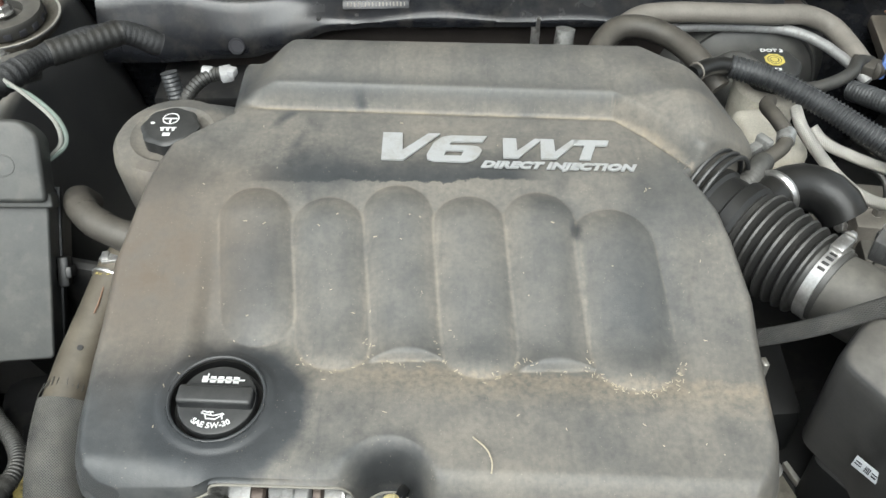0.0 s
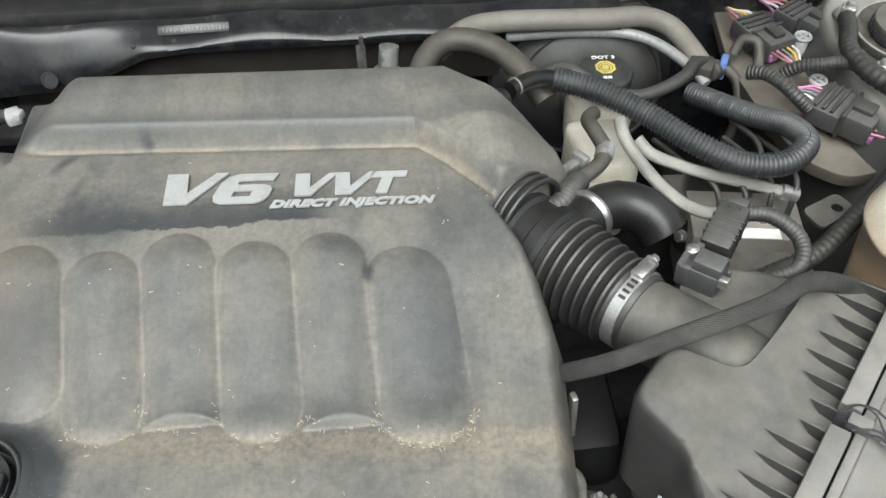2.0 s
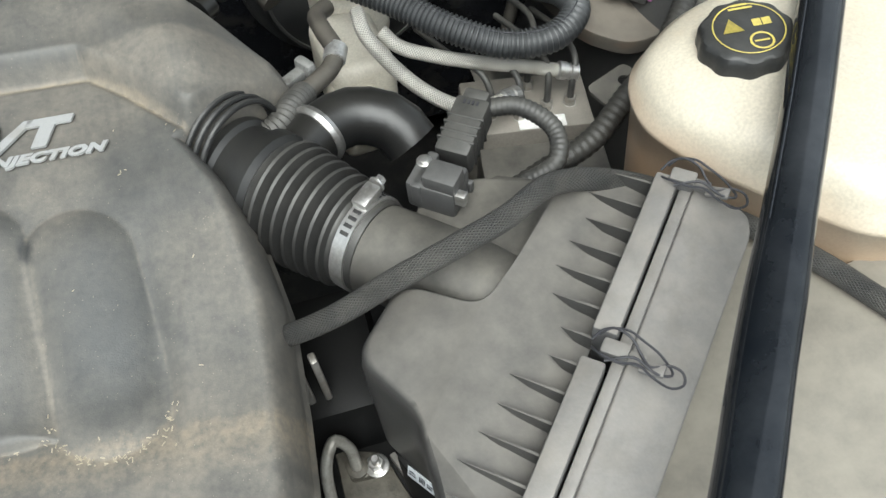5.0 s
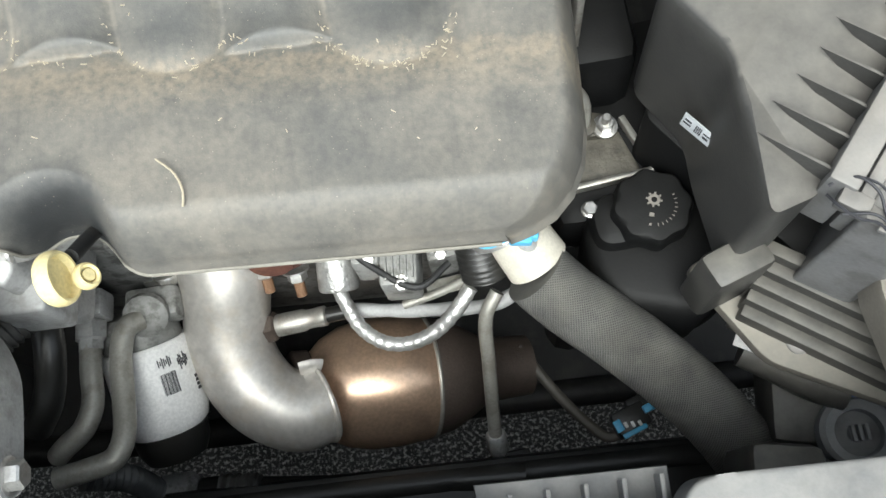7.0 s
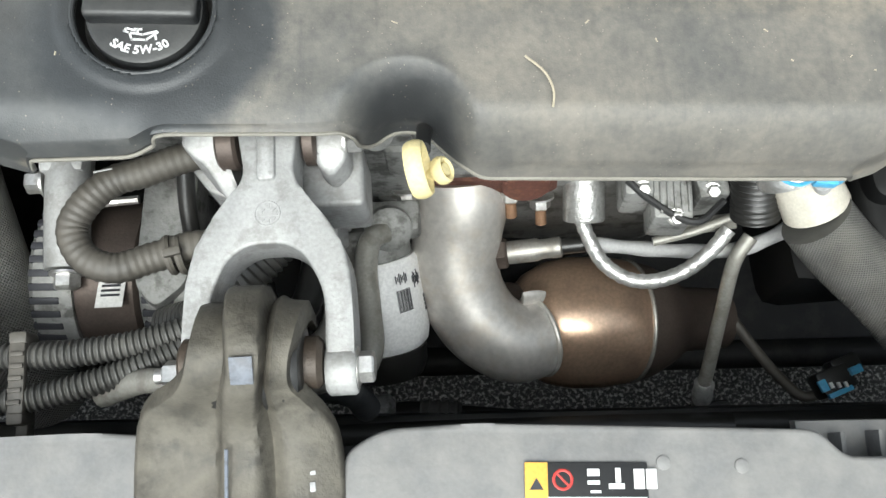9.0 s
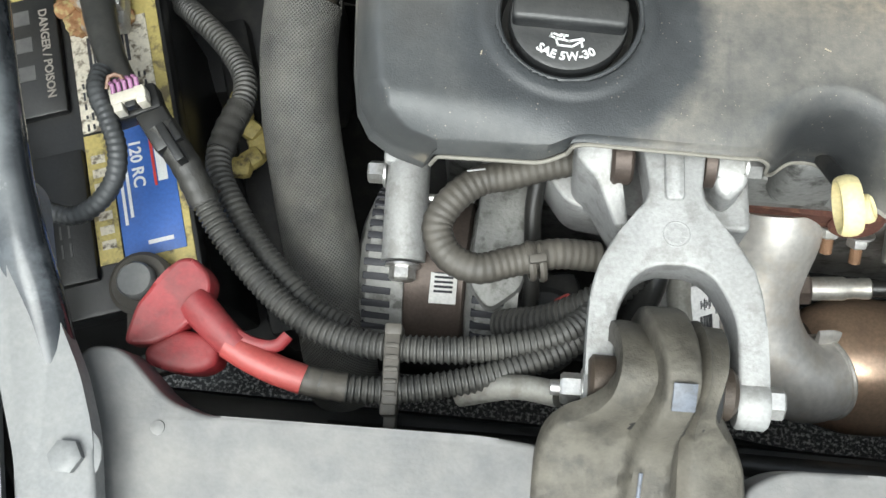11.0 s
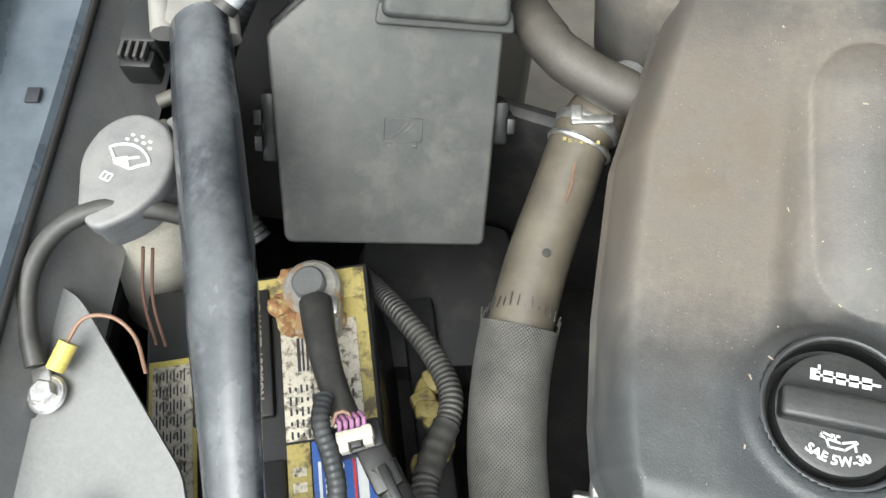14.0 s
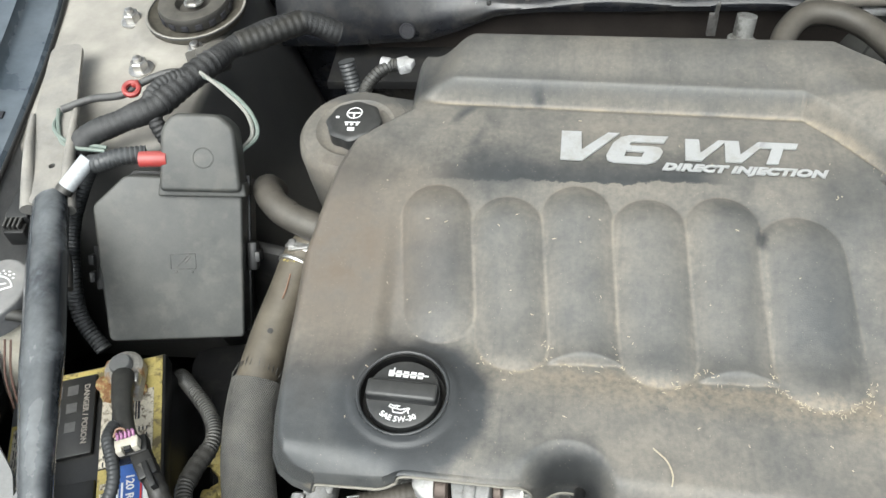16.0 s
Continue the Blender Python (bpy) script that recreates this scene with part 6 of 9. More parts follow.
def battery():
    top = thing("car_battery", BATT @ Vector((0, 0, 0.65)), "black car battery with stained yellow and blue labels", "battery")
    part("case", box(0, 0, 0, 0.170, 0.262, 0.16, 0.005, m=BATT @ Matrix.Translation((0, 0, 0.742))), BLACK, top)
    part("lid", merged(box(0, 0, 0, 0.175, 0.270, 0.024, 0.004, m=BATT @ Matrix.Translation((0, 0, 0.823))), box(0, 0, 0, 0.060, 0.100, 0.008, 0.002, m=BATT @ Matrix.Translation((-0.020, 0.072, 0.837))), box(0, 0, 0, 0.060, 0.100, 0.008, 0.002, m=BATT @ Matrix.Translation((-0.014, -0.060, 0.837)))), BLACK, top)
    part("edge_dirt", box(0, 0, 0, 0.030, 0.262, 0.0012, 0.0004, m=BATT @ Matrix.Translation((0.069, 0.0, 0.8356))), LABELY, top, "yellow-brown grime along the edge")
    part("rear_label", box(0, 0, 0, 0.120, 0.024, 0.0012, 0.0004, m=BATT @ Matrix.Translation((0.022, 0.119, 0.8362))), LABELY, top, "stained yellow strip")
    part("warning_label", box(0, 0, 0, 0.058, 0.088, 0.0010, 0.0004, m=BATT @ Matrix.Translation((0.046, 0.046, 0.8366))), LABELW, top, "stained white warning label")
    part("barcode", bars([(0.030 + 0.0032 * i, 0.066, 0.0016 if i % 3 else 0.0024, 0.026) for i in range(10)], BATT @ Matrix.Translation((0, 0, 0.8372))), INK, top)
    part("label_print", bars([(0.022 + 0.0042 * (i % 12), 0.040 - 0.0085 * (i // 12), 0.0016, 0.0028 + 0.004 * ((i * 5 + 2) % 7) / 6) for i in range(60)], BATT @ Matrix.Translation((0, 0, 0.8372))), INK, top)
    part("stripe_label", box(0, 0, 0, 0.017, 0.100, 0.0010, 0.0004, m=BATT @ Matrix.Translation((0.0255, -0.050, 0.8366))), LABELY, top, "yellow side stripe")
    part("stripe_print", bars([(0.0255, -0.020 - 0.011 * i, 0.010, 0.0065) for i in range(7)], BATT @ Matrix.Translation((0, 0, 0.8374))), LABELW, top)
    part("brand_label", box(0, 0, 0, 0.044, 0.100, 0.0010, 0.0004, m=BATT @ Matrix.Translation((0.057, -0.050, 0.8368))), LABELB, top, "blue brand label")
    part("brand_print", bars([(0.070, -0.030, 0.007, 0.034), (0.040, -0.045, 0.0022, 0.06), (0.0445, -0.045, 0.0022, 0.05), (0.058, -0.085, 0.0, 0.0), (0.062, -0.091, 0.018, 0.003)], BATT @ Matrix.Translation((0, 0, 0.8376))), PRINT, top, "white brand print as bars")
    part("brand_stripe", bars([(0.0645, -0.030, 0.002, 0.040)], BATT @ Matrix.Translation((0, 0, 0.8377))), REDPR, top)
    turn = Matrix.Rotation(radians(-90), 4, "Z")
    letters("capacity", "120 RC", 0.012, PRINT, top, BATT @ Matrix.Translation((0.0525, -0.030, 0.8377)) @ turn, 0.0002, 0, 0.0003)
    letters("warning", "DANGER / POISON", 0.0088, PIPEWRAP, top, BATT @ Matrix.Translation((0.000, 0.072, 0.8414)) @ turn, 0.0002, 0, 0.0002)
    part("pictograms", bars([(-0.016, 0.105, 0.012, 0.012), (-0.016, 0.082, 0.012, 0.012), (-0.016, 0.058, 0.012, 0.012), (-0.034, 0.105, 0.012, 0.016), (-0.034, 0.075, 0.012, 0.020), (-0.034, 0.045, 0.012, 0.016)], BATT @ Matrix.Translation((0, 0, 0.8412))), LOOMPLUG, top)
    part("fine_print", bars([(-0.030 + 0.006 * (i % 6), -0.085 + 0.014 * (i // 6), 0.0016, 0.010) for i in range(18)], BATT @ Matrix.Translation((0, 0, 0.8412))), LOOMPLUG, top)
    part("far_label", box(0, 0, 0, 0.036, 0.110, 0.0010, 0.0004, m=BATT @ Matrix.Translation((-0.066, 0.022, 0.8362))), YELLOWPR, top, "yellow-edged print label")
    part("far_label_field", box(0, 0, 0, 0.030, 0.100, 0.0010, 0.0003, m=BATT @ Matrix.Translation((-0.066, 0.022, 0.8368))), LABELW, top)
    part("far_label_print", bars([(-0.0775 + 0.0026 * (i % 9), 0.064 - 0.0115 * (i // 9), 0.0010, 0.0035 + 0.0065 * ((i * 7 + 3) % 5) / 4) for i in range(72)], BATT @ Matrix.Translation((0, 0, 0.8376))), INK, top)
    return top


battery()


def terminal(x, y, dirty):
    p = BATT @ Vector((x, y, 0.836))
    top = thing("battery_terminal", p, "corroded battery terminal clamp with grey bolt" if dirty else "dull brown battery terminal clamp with grey bolt", "terminal", "battery terminals")
    m = Matrix.Translation(p) @ Matrix.Rotation(radians(10), 4, "Z")
    part("clamp", merged(lathe([(0.021, 0), (0.022, 0.003), (0.022, 0.018), (0.019, 0.021), (0.012, 0.021)], m, 24), box(0, 0, 0, 0.034, 0.034, 0.016, 0.004, m=m @ Matrix.Translation((0.006, -0.020, 0.010)))), CORRODE if dirty else RUBGREY, top)
    part("bolt_head", lathe([(0.0115, 0.020), (0.0125, 0.022), (0.0125, 0.029), (0.011, 0.031), (0.004, 0.0315)], m, 28), PLATE, top, "round grey bolt head")
    part("nut", box(0, 0, 0, 0.014, 0.014, 0.012, 0.002, m=m @ Matrix.Translation((0.016, -0.018, 0.021))), ZINC if dirty else CORRODE, top)
    if dirty:
        rnd = random.Random(4)
        for dx, dy, dz, r in ((-0.024, -0.014, 0.004, 0.0105), (-0.012, -0.025, 0.004, 0.012), (0.010, -0.030, 0.003, 0.010), (-0.025, 0.010, 0.003, 0.008), (0.022, -0.018, 0.003, 0.008)):
            b = bmesh.new()
            bmesh.ops.create_icosphere(b, subdivisions=4, radius=r)
            shift = Vector((rnd.uniform(0, 9), rnd.uniform(0, 9), 0))
            for v in b.verts:
                q = v.co * 190 + shift
                v.co *= 0.9 + 0.28 * noise.noise(q) + 0.12 * noise.noise(q * 2.3)
                v.co.z *= 0.65
            b.transform(Matrix.Translation(p + Vector((dx, dy, dz))))
            part("corrosion", b, CRUST, top, "orange and yellow corrosion crust", angle=80)
    return top


terminal(0.046, 0.112, True)
terminal(0.049, -0.124, False)


def red_cover():
    top = thing("terminal_cover", (-0.35, 0.285, 0.85), "open red rubber battery terminal cover", "terminal cover")
    # a folded flap over a hollow boot, with its arm and a tail
    flap = prism(rounded([(-0.384, 0.257), (-0.376, 0.281), (-0.361, 0.299), (-0.351, 0.310), (-0.341, 0.311), (-0.333, 0.302), (-0.334, 0.289), (-0.341, 0.279), (-0.350, 0.268), (-0.366, 0.258)], 0.006), 0.878, 0.90, 0.004, None, 3,
                 lambda x, y: 0.893 + 0.55 * max(0, min(0.036, (y - 0.254) * 0.75 - (x + 0.384) * 0.25)) - 0.5 * max(0, (x + 0.349) * 0.8 - (y - 0.292) * 0.3))
    part("flap", flap, RED, top, angle=16)
    boot = prism(rounded([(-0.372, 0.256), (-0.352, 0.270), (-0.336, 0.268), (-0.327, 0.262), (-0.326, 0.250), (-0.336, 0.2435), (-0.352, 0.2425), (-0.370, 0.2465)], 0.007), 0.862, 0.889, 0.007, None, 4, lambda x, y: 0.889 - 0.10 * (x + 0.35))
    part("boot", boot, RED, top)
    part("arm", tube([(-0.345, 0.287, 0.889), (-0.336, 0.279, 0.889), (-0.326, 0.270, 0.888), (-0.315, 0.261, 0.886)], 0.0112, 18, flat=0.8, taper=lambda f: 1.15 - 0.2 * f), RED, top)
    part("tail", tube([(-0.324, 0.272, 0.890), (-0.314, 0.2665, 0.889), (-0.304, 0.263, 0.887), (-0.290, 0.2635, 0.886), (-0.2835, 0.2705, 0.886)], 0.0052, 12, flat=0.7, taper=lambda f: 1.3 - 0.5 * f), RED, top)
    return top


red_cover()
alone("positive_cable", tube([(-0.320, 0.263, 0.886), (-0.309, 0.257, 0.885), (-0.292, 0.250, 0.883), (-0.272, 0.2445, 0.880)], 0.0096, 18), REDHEAT, "bright red sheathed positive battery cable", "cable")
top = thing("positive_sleeve", (-0.22, 0.243, 0.87), "dusty corrugated sleeve of the positive cable", "cable")
part("sleeve", tube([(-0.274, 0.246, 0.880), (-0.250, 0.242, 0.875), (-0.215, 0.243, 0.870), (-0.180, 0.250, 0.868), (-0.145, 0.261, 0.866), (-0.109, 0.279, 0.860), (-0.087, 0.299, 0.850)], 0.0090, 18, (0.0042, 0.0015)), CORRGREY, top)
part("tape_wrap", tube([(-0.276, 0.2455, 0.880), (-0.262, 0.2435, 0.877), (-0.246, 0.242, 0.8745)], 0.0099, 16, (0.010, 0.0007)), RUBGREY, top, "grey wrapped tape")
top = thing("main_sleeve", (-0.29, 0.287, 0.86), "dusty grey corrugated main wiring sleeve", "cable")
part("sleeve", tube([(-0.383, 0.402, 0.892), (-0.365, 0.378, 0.884), (-0.355, 0.361, 0.878), (-0.341, 0.340, 0.872), (-0.323, 0.319, 0.868), (-0.300, 0.298, 0.866), (-0.276, 0.282, 0.866), (-0.248, 0.273, 0.866), (-0.218, 0.270, 0.868), (-0.182, 0.271, 0.868), (-0.146, 0.276, 0.866), (-0.110, 0.288, 0.862), (-0.088, 0.307, 0.855)], 0.0092, 18, (0.0042, 0.0015)), CORRGREY, top)
part("tape_wrap", tube([(-0.383, 0.402, 0.892), (-0.374, 0.390, 0.888), (-0.365, 0.378, 0.884), (-0.352, 0.356, 0.8765)], 0.0104, 16, (0.011, 0.0006)), TAPE, top, "wrapped black tape")
top = thing("rear_sleeve", (-0.36, 0.43, 0.82), "dusty grey corrugated sleeve beside the battery", "cable")
part("sleeve", tube([(-0.47, 0.60, 0.70), (-0.447, 0.572, 0.76), (-0.408, 0.535, 0.80), (-0.372, 0.499, 0.812), (-0.354, 0.469, 0.822), (-0.353, 0.442, 0.830), (-0.359, 0.413, 0.840), (-0.356, 0.389, 0.846), (-0.338, 0.359, 0.850), (-0.321, 0.336, 0.850), (-0.300, 0.315, 0.849), (-0.279, 0.296, 0.845), (-0.255, 0.284, 0.842)], 0.0094, 18, (0.0045, 0.0013)), CORRGREY, top)
part("tape_wrap", tube([(-0.353, 0.446, 0.829), (-0.357, 0.425, 0.836), (-0.3585, 0.405, 0.842)], 0.0106, 16, (0.010, 0.0007)), TAPE, top, "wrapped tape")
alone("sleeve_strap", merged(box(-0.2185, 0.256, 0.8765, 0.0105, 0.046, 0.006, 0.002, 2), box(-0.2190, 0.2805, 0.870, 0.0115, 0.008, 0.020, 0.002, 2), box(-0.2185, 0.2315, 0.868, 0.0105, 0.010, 0.020, 0.002, 2), *[box(-0.2185, 0.240 + 0.0075 * i, 0.8800, 0.0085, 0.0030, 0.002, 0.0006, 2) for i in range(5)], box(-0.2175, 0.224, 0.863, 0.008, 0.010, 0.012, 0.002, 2)), RUBGREY, "grey plastic strap tying two sleeves", "strap")
alone("negative_cable", tube([(-0.460, 0.513, 0.862), (-0.449, 0.488, 0.870), (-0.434, 0.459, 0.878), (-0.417, 0.434, 0.884), (-0.401, 0.418, 0.890)], 0.0105, 16, taper=lambda f: 1.2 - 0.42 * f), CORRGREY, "black moulded negative battery cable", "cable")
alone("sensor_clip", merged(box(-0.387, 0.405, 0.89, 0.020, 0.046, 0.018, 0.003, 38), box(-0.372, 0.388, 0.893, 0.006, 0.03, 0.02, 0.001, 38), box(-0.405, 0.413, 0.893, 0.042, 0.02, 0.016, 0.003, 25)), BLACK, "black plastic clip on the battery cable", "clip")


def current_sensor():
    f = Matrix.Translation((-0.400, 0.414, 0.908)) @ Matrix.Rotation(radians(22), 4, "Z") @ Matrix.Scale(0.78, 4)
    top = thing("current_sensor", f.translation, "small white connector with purple lock on the battery", "connector")
    part("shell", merged(box(0, 0, 0, 0.030, 0.010, 0.014, 0.0015, m=f), box(0, 0, 0, 0.008, 0.016, 0.013, 0.001, m=f @ Matrix.Translation((-0.010, -0.004, 0))), box(0, 0, 0, 0.008, 0.016, 0.013, 0.001, m=f @ Matrix.Translation((0.010, -0.002, 0)))), BRAKEW, top)
    part("lock", merged(*[tube([f @ Vector((-0.012 + 0.005 * i, 0.004, 0.002)), f @ Vector((-0.010 + 0.005 * i, 0.012, 0.008)), f @ Vector((-0.014 + 0.005 * i, 0.018, 0.002))], 0.0015, 8) for i in range(5)]), PURPLE, top, "purple twisted wires")
    part("pin", box(0, 0, 0, 0.009, 0.008, 0.008, 0.001, m=f @ Matrix.Translation((0, -0.006, 0.001))), BLACK, top)
    part("tan_wire", tube([f @ Vector((-0.016, 0.012, 0.004)), f @ Vector((-0.010, 0.020, 0.009)), f @ Vector((-0.002, 0.018, 0.008)), f @ Vector((0.0, 0.008, 0.004))], 0.0014, 6), COPPER, top)
    return top


current_sensor()
alone("sensor_loop", tube([(-0.428, 0.437, 0.898), (-0.425, 0.420, 0.905), (-0.414, 0.400, 0.904), (-0.4055, 0.380, 0.901), (-0.406, 0.362, 0.897), (-0.416, 0.347, 0.892), (-0.432, 0.339, 0.886), (-0.460, 0.344, 0.877)], 0.0066, 14, (0.0045, 0.0006)), CORR, "thin black corrugated lead looping over the battery", "cable")

# upper radiator hose
top = thing("radiator_hose", (-0.29, 0.60, 0.87), "aged brown-grey upper radiator hose", "hose")
part("rubber", tube([(-0.268, 0.690, 0.895), (-0.282, 0.668, 0.888), (-0.292, 0.625, 0.876), (-0.304, 0.570, 0.862), (-0.311, 0.515, 0.850)], 0.0225, 24, taper=lambda f: 1 + 0.08 * f), HOSEBROWN, top)
part("paint_mark", tube([(-0.286, 0.633, 0.9015), (-0.2875, 0.612, 0.898), (-0.290, 0.603, 0.8955)], 0.0009, 6), COPPER, top, "faint orange paint mark")
part("print", bars([(0.004 * i, 0.001 * (i % 2), 0.0026, 0.003) for i in range(-3, 4)], Matrix.Translation((-0.284, 0.648, 0.9058)) @ Matrix.Rotation(radians(-6), 4, "X")), LABELY, top, "yellow printed marks as bars")
part("scuff", lathe([(0.0035, 0), (0.003, 0.0008), (0.001, 0.001)], aim((-0.298, 0.567, 0.8845), (0.1, -0.2, 1)), 14), DARK, top)
top = thing("woven_hose_sleeve", (-0.30, 0.40, 0.80), "grey woven sleeve over the radiator hose", "hose sleeve")
part("weave", tube([(-0.3105, 0.522, 0.850), (-0.312, 0.490, 0.840), (-0.309, 0.445, 0.822), (-0.299, 0.395, 0.800), (-0.288, 0.345, 0.775), (-0.280, 0.300, 0.74), (-0.275, 0.26, 0.69)], 0.0290, 32, taper=lambda f: 0.98 + 0.05 * f), BRAID, top)
rnd = random.Random(8)
for i in range(34):
    th = 2 * math.pi * i / 34
    base = Vector((-0.3105, 0.523, 0.850)) + Matrix.Rotation(radians(-18), 3, "X") @ Vector((0.0285 * math.cos(th), 0, 0.0285 * math.sin(th)))
    part("frayed_strand", tube([base - Vector((0, 0.004, 0)), base + Vector((rnd.uniform(-0.001, 0.002), rnd.uniform(0.002, 0.007), rnd.uniform(0, 0.002)))], 0.0006, 5), BRAID, top)


def hose_clamp():
    top = thing("hose_clamp", (-0.279, 0.672, 0.88), "bright spring clamp on the radiator hose", "hose clamp")
    d = Vector((-0.014, -0.045, -0.01))
    part("band", merged(torus((-0.2805, 0.671, 0.888), d, 0.0235, 0.0022, 32, 6, 2.0), torus((-0.285, 0.656, 0.885), d, 0.0240, 0.0016, 32, 6, 1.5)), ZINC, top)
    part("ear", box(-0.278, 0.664, 0.911, 0.030, 0.007, 0.004, 0.001, 8), ZINC, top)
    part("ear", box(-0.290, 0.668, 0.911, 0.008, 0.012, 0.006, 0.001, 8), ZINC, top)
    return top


hose_clamp()
alone("thermostat_neck", tube([(-0.252, 0.715, 0.885), (-0.265, 0.697, 0.892), (-0.280, 0.675, 0.889)], 0.021, 22), ALU, "cast aluminium coolant neck", "pipe")
alone("purge_line", tube([(-0.238, 0.862, 0.945), (-0.230, 0.880, 0.962), (-0.214, 0.897, 0.972), (-0.197, 0.905, 0.975), (-0.180, 0.900, 0.975)], 0.0085, 14, (0.005, 0.001)), CORRGREY, "short grey corrugated line with clipped end", "hose")
alone("line_clip", merged(box(-0.185, 0.902, 0.977, 0.016, 0.020, 0.014, 0.003, 20), box(-0.176, 0.897, 0.983, 0.010, 0.012, 0.010, 0.002, -20), lathe([(0.007, 0), (0.008, 0.002), (0.008, 0.012)], aim((-0.202, 0.905, 0.976), (-0.9, 0.2, 0)), 14)), GREYW, "grey quick-connect clip by the cover", "clip")
top = thing("return_hose", (-0.30, 0.70, 0.93), "grey wrapped return hose with hooked end", "hose")
part("hose", tube([(-0.331, 0.752, 0.905), (-0.334, 0.742, 0.925), (-0.325, 0.722, 0.934), (-0.304, 0.699, 0.934), (-0.270, 0.682, 0.93), (-0.235, 0.676, 0.92)], 0.0165, 20), RUBGREY, top)
for a, b in (((-0.325, 0.722, 0.934), (-0.316, 0.711, 0.9345)), ((-0.304, 0.699, 0.934), (-0.290, 0.691, 0.9325)), ((-0.272, 0.683, 0.930), (-0.256, 0.679, 0.926))):
    part("tape_turn", tube([a, b], 0.0171, 20), RUBGREY, top)


def fuse_box():
    top = thing("fuse_box", (-0.42, 0.65, 0.80), "dusty black plastic fuse box with stepped lid", "fuse box")
    ex, ey = Vector((0.16, 0.030, -0.022)).normalized(), Vector((0.0, 0.128, 0.133))
    ey = (ey - ex * ey.dot(ex)).normalized()
    ez = ex.cross(ey)
    f = Matrix((ex, ey, ez)).transposed().to_4x4()
    f.translation = Vector((-0.4275, 0.640, 0.908))
    shape = rounded([(-0.076, -0.092), (0.078, -0.092), (0.084, 0.092), (-0.046, 0.100), (-0.084, 0.066)], [0.008, 0.006, 0.004, 0.006, 0.006])
    part("lid", prism(shape, -0.045, 0.004, 0.012, f, 5), FUSEBOX, top)
    part("rim", prism([(-0.080, -0.095), (0.081, -0.095), (0.087, 0.095), (-0.048, 0.104), (-0.088, 0.068)], -0.055, -0.042, 0.003, f), BLACK, top)
    part("case", prism([(-0.075, -0.085), (0.075, -0.085), (0.080, 0.085), (-0.075, 0.085)], -0.13, -0.05, 0.004, f), BLACK, top)
    part("emboss", merged(*[box(0, 0, 0, w, h, 0.0014, 0.0004, m=f @ Matrix.Translation((x, y, 0.0042))) for x, y, w, h in ((0.013, -0.009, 0.028, 0.0012), (0.013, 0.008, 0.028, 0.0012), (-0.001, -0.0005, 0.0012, 0.017), (0.027, -0.0005, 0.0012, 0.017), (0.004, -0.0125, 0.004, 0.003), (0.022, -0.0125, 0.004, 0.003))],
                           box(0, 0, 0, 0.016, 0.0014, 0.0014, 0.0004, m=f @ Matrix.Translation((0.012, 0.0, 0.0042)) @ Matrix.Rotation(radians(45), 4, "Z")), box(0, 0, 0, 0.009, 0.0014, 0.0014, 0.0004, m=f @ Matrix.Translation((0.018, 0.001, 0.0042)) @ Matrix.Rotation(radians(45), 4, "Z"))), FUSEBOX, top)
    for s, y in ((-1, 0.002), (-1, -0.018), (1, 0.0)):
        part("latch", merged(box(0, 0, 0, 0.012, 0.034, 0.022, 0.003, m=f @ Matrix.Translation((s * 0.088, y, -0.030))), box(0, 0, 0, 0.006, 0.012, 0.03, 0.001, m=f @ Matrix.Translation((s * 0.095, y, -0.026)))), BLACK, top)
    hood = part("hood", merged(prism(rounded([(-0.004, 0.082), (0.086, 0.078), (0.082, 0.150), (0.066, 0.166), (0.016, 0.168), (0.002, 0.152)], 0.008), -0.022, 0.024, 0.008, f, 4), prism(rounded([(-0.008, 0.076), (0.090, 0.072), (0.088, 0.088), (-0.006, 0.092)], 0.004), -0.022, 0.014, 0.004, f, 3)), FUSEBOX, top, "raised dusty hood over the cable lug")
    part("round_mark", torus(f @ Vector((0.046, 0.118, 0.0242)), ez, 0.011, 0.0008, 24, 6, 0.6), FUSEBOX, hood)
    part("post_terminal", lathe([(0.0085, 0), (0.009, 0.002), (0.009, 0.028), (0.0085, 0.03)], f @ Matrix.Translation((0.006, 0.118, 0.018)) @ Matrix.Rotation(radians(-90), 4, "Y"), 18), REDHEAT, top, "red insulated cable lug")
    return top


fuse_box()
alone("fuse_box_cable", tube([(-0.448, 0.716, 1.005), (-0.475, 0.706, 1.010), (-0.50, 0.700, 1.005), (-0.520, 0.712, 0.99), (-0.541, 0.697, 0.96), (-0.562, 0.678, 0.92), (-0.573, 0.648, 0.87), (-0.572, 0.615, 0.82), (-0.542, 0.586, 0.79)], 0.0105, 16, (0.0052, 0.0012)), CORR, "black corrugated cable running down the fuse box", "cable")
top = thing("cable_tag", (-0.522, 0.69, 1.0), "pale blue-grey paper tag wrapped round a cable", "tag")
part("paper", tube([(-0.534, 0.672, 0.993), (-0.512, 0.704, 1.008)], 0.0118, 16, flat=0.8), TAGPAPER, top)
part("tape_end", tube([(-0.5365, 0.6685, 0.991), (-0.533, 0.6735, 0.9935)], 0.0124, 14, flat=0.8), TAPE, top, "black tape at the tag's end")
top = thing("tower_loom", (-0.45, 0.85, 0.96), "thick cloth-taped wiring loom lying over the strut tower", "cable")
LOOM = [(-0.292, 1.0, 0.95), (-0.335, 0.988, 0.978), (-0.4042, 0.9287, 0.988), (-0.4242, 0.886, 0.995), (-0.4437, 0.8496, 0.998), (-0.4663, 0.8059, 0.998), (-0.5043, 0.7813, 0.994), (-0.5456, 0.7618, 0.985), (-0.563, 0.748, 0.965), (-0.572, 0.72, 0.93)]
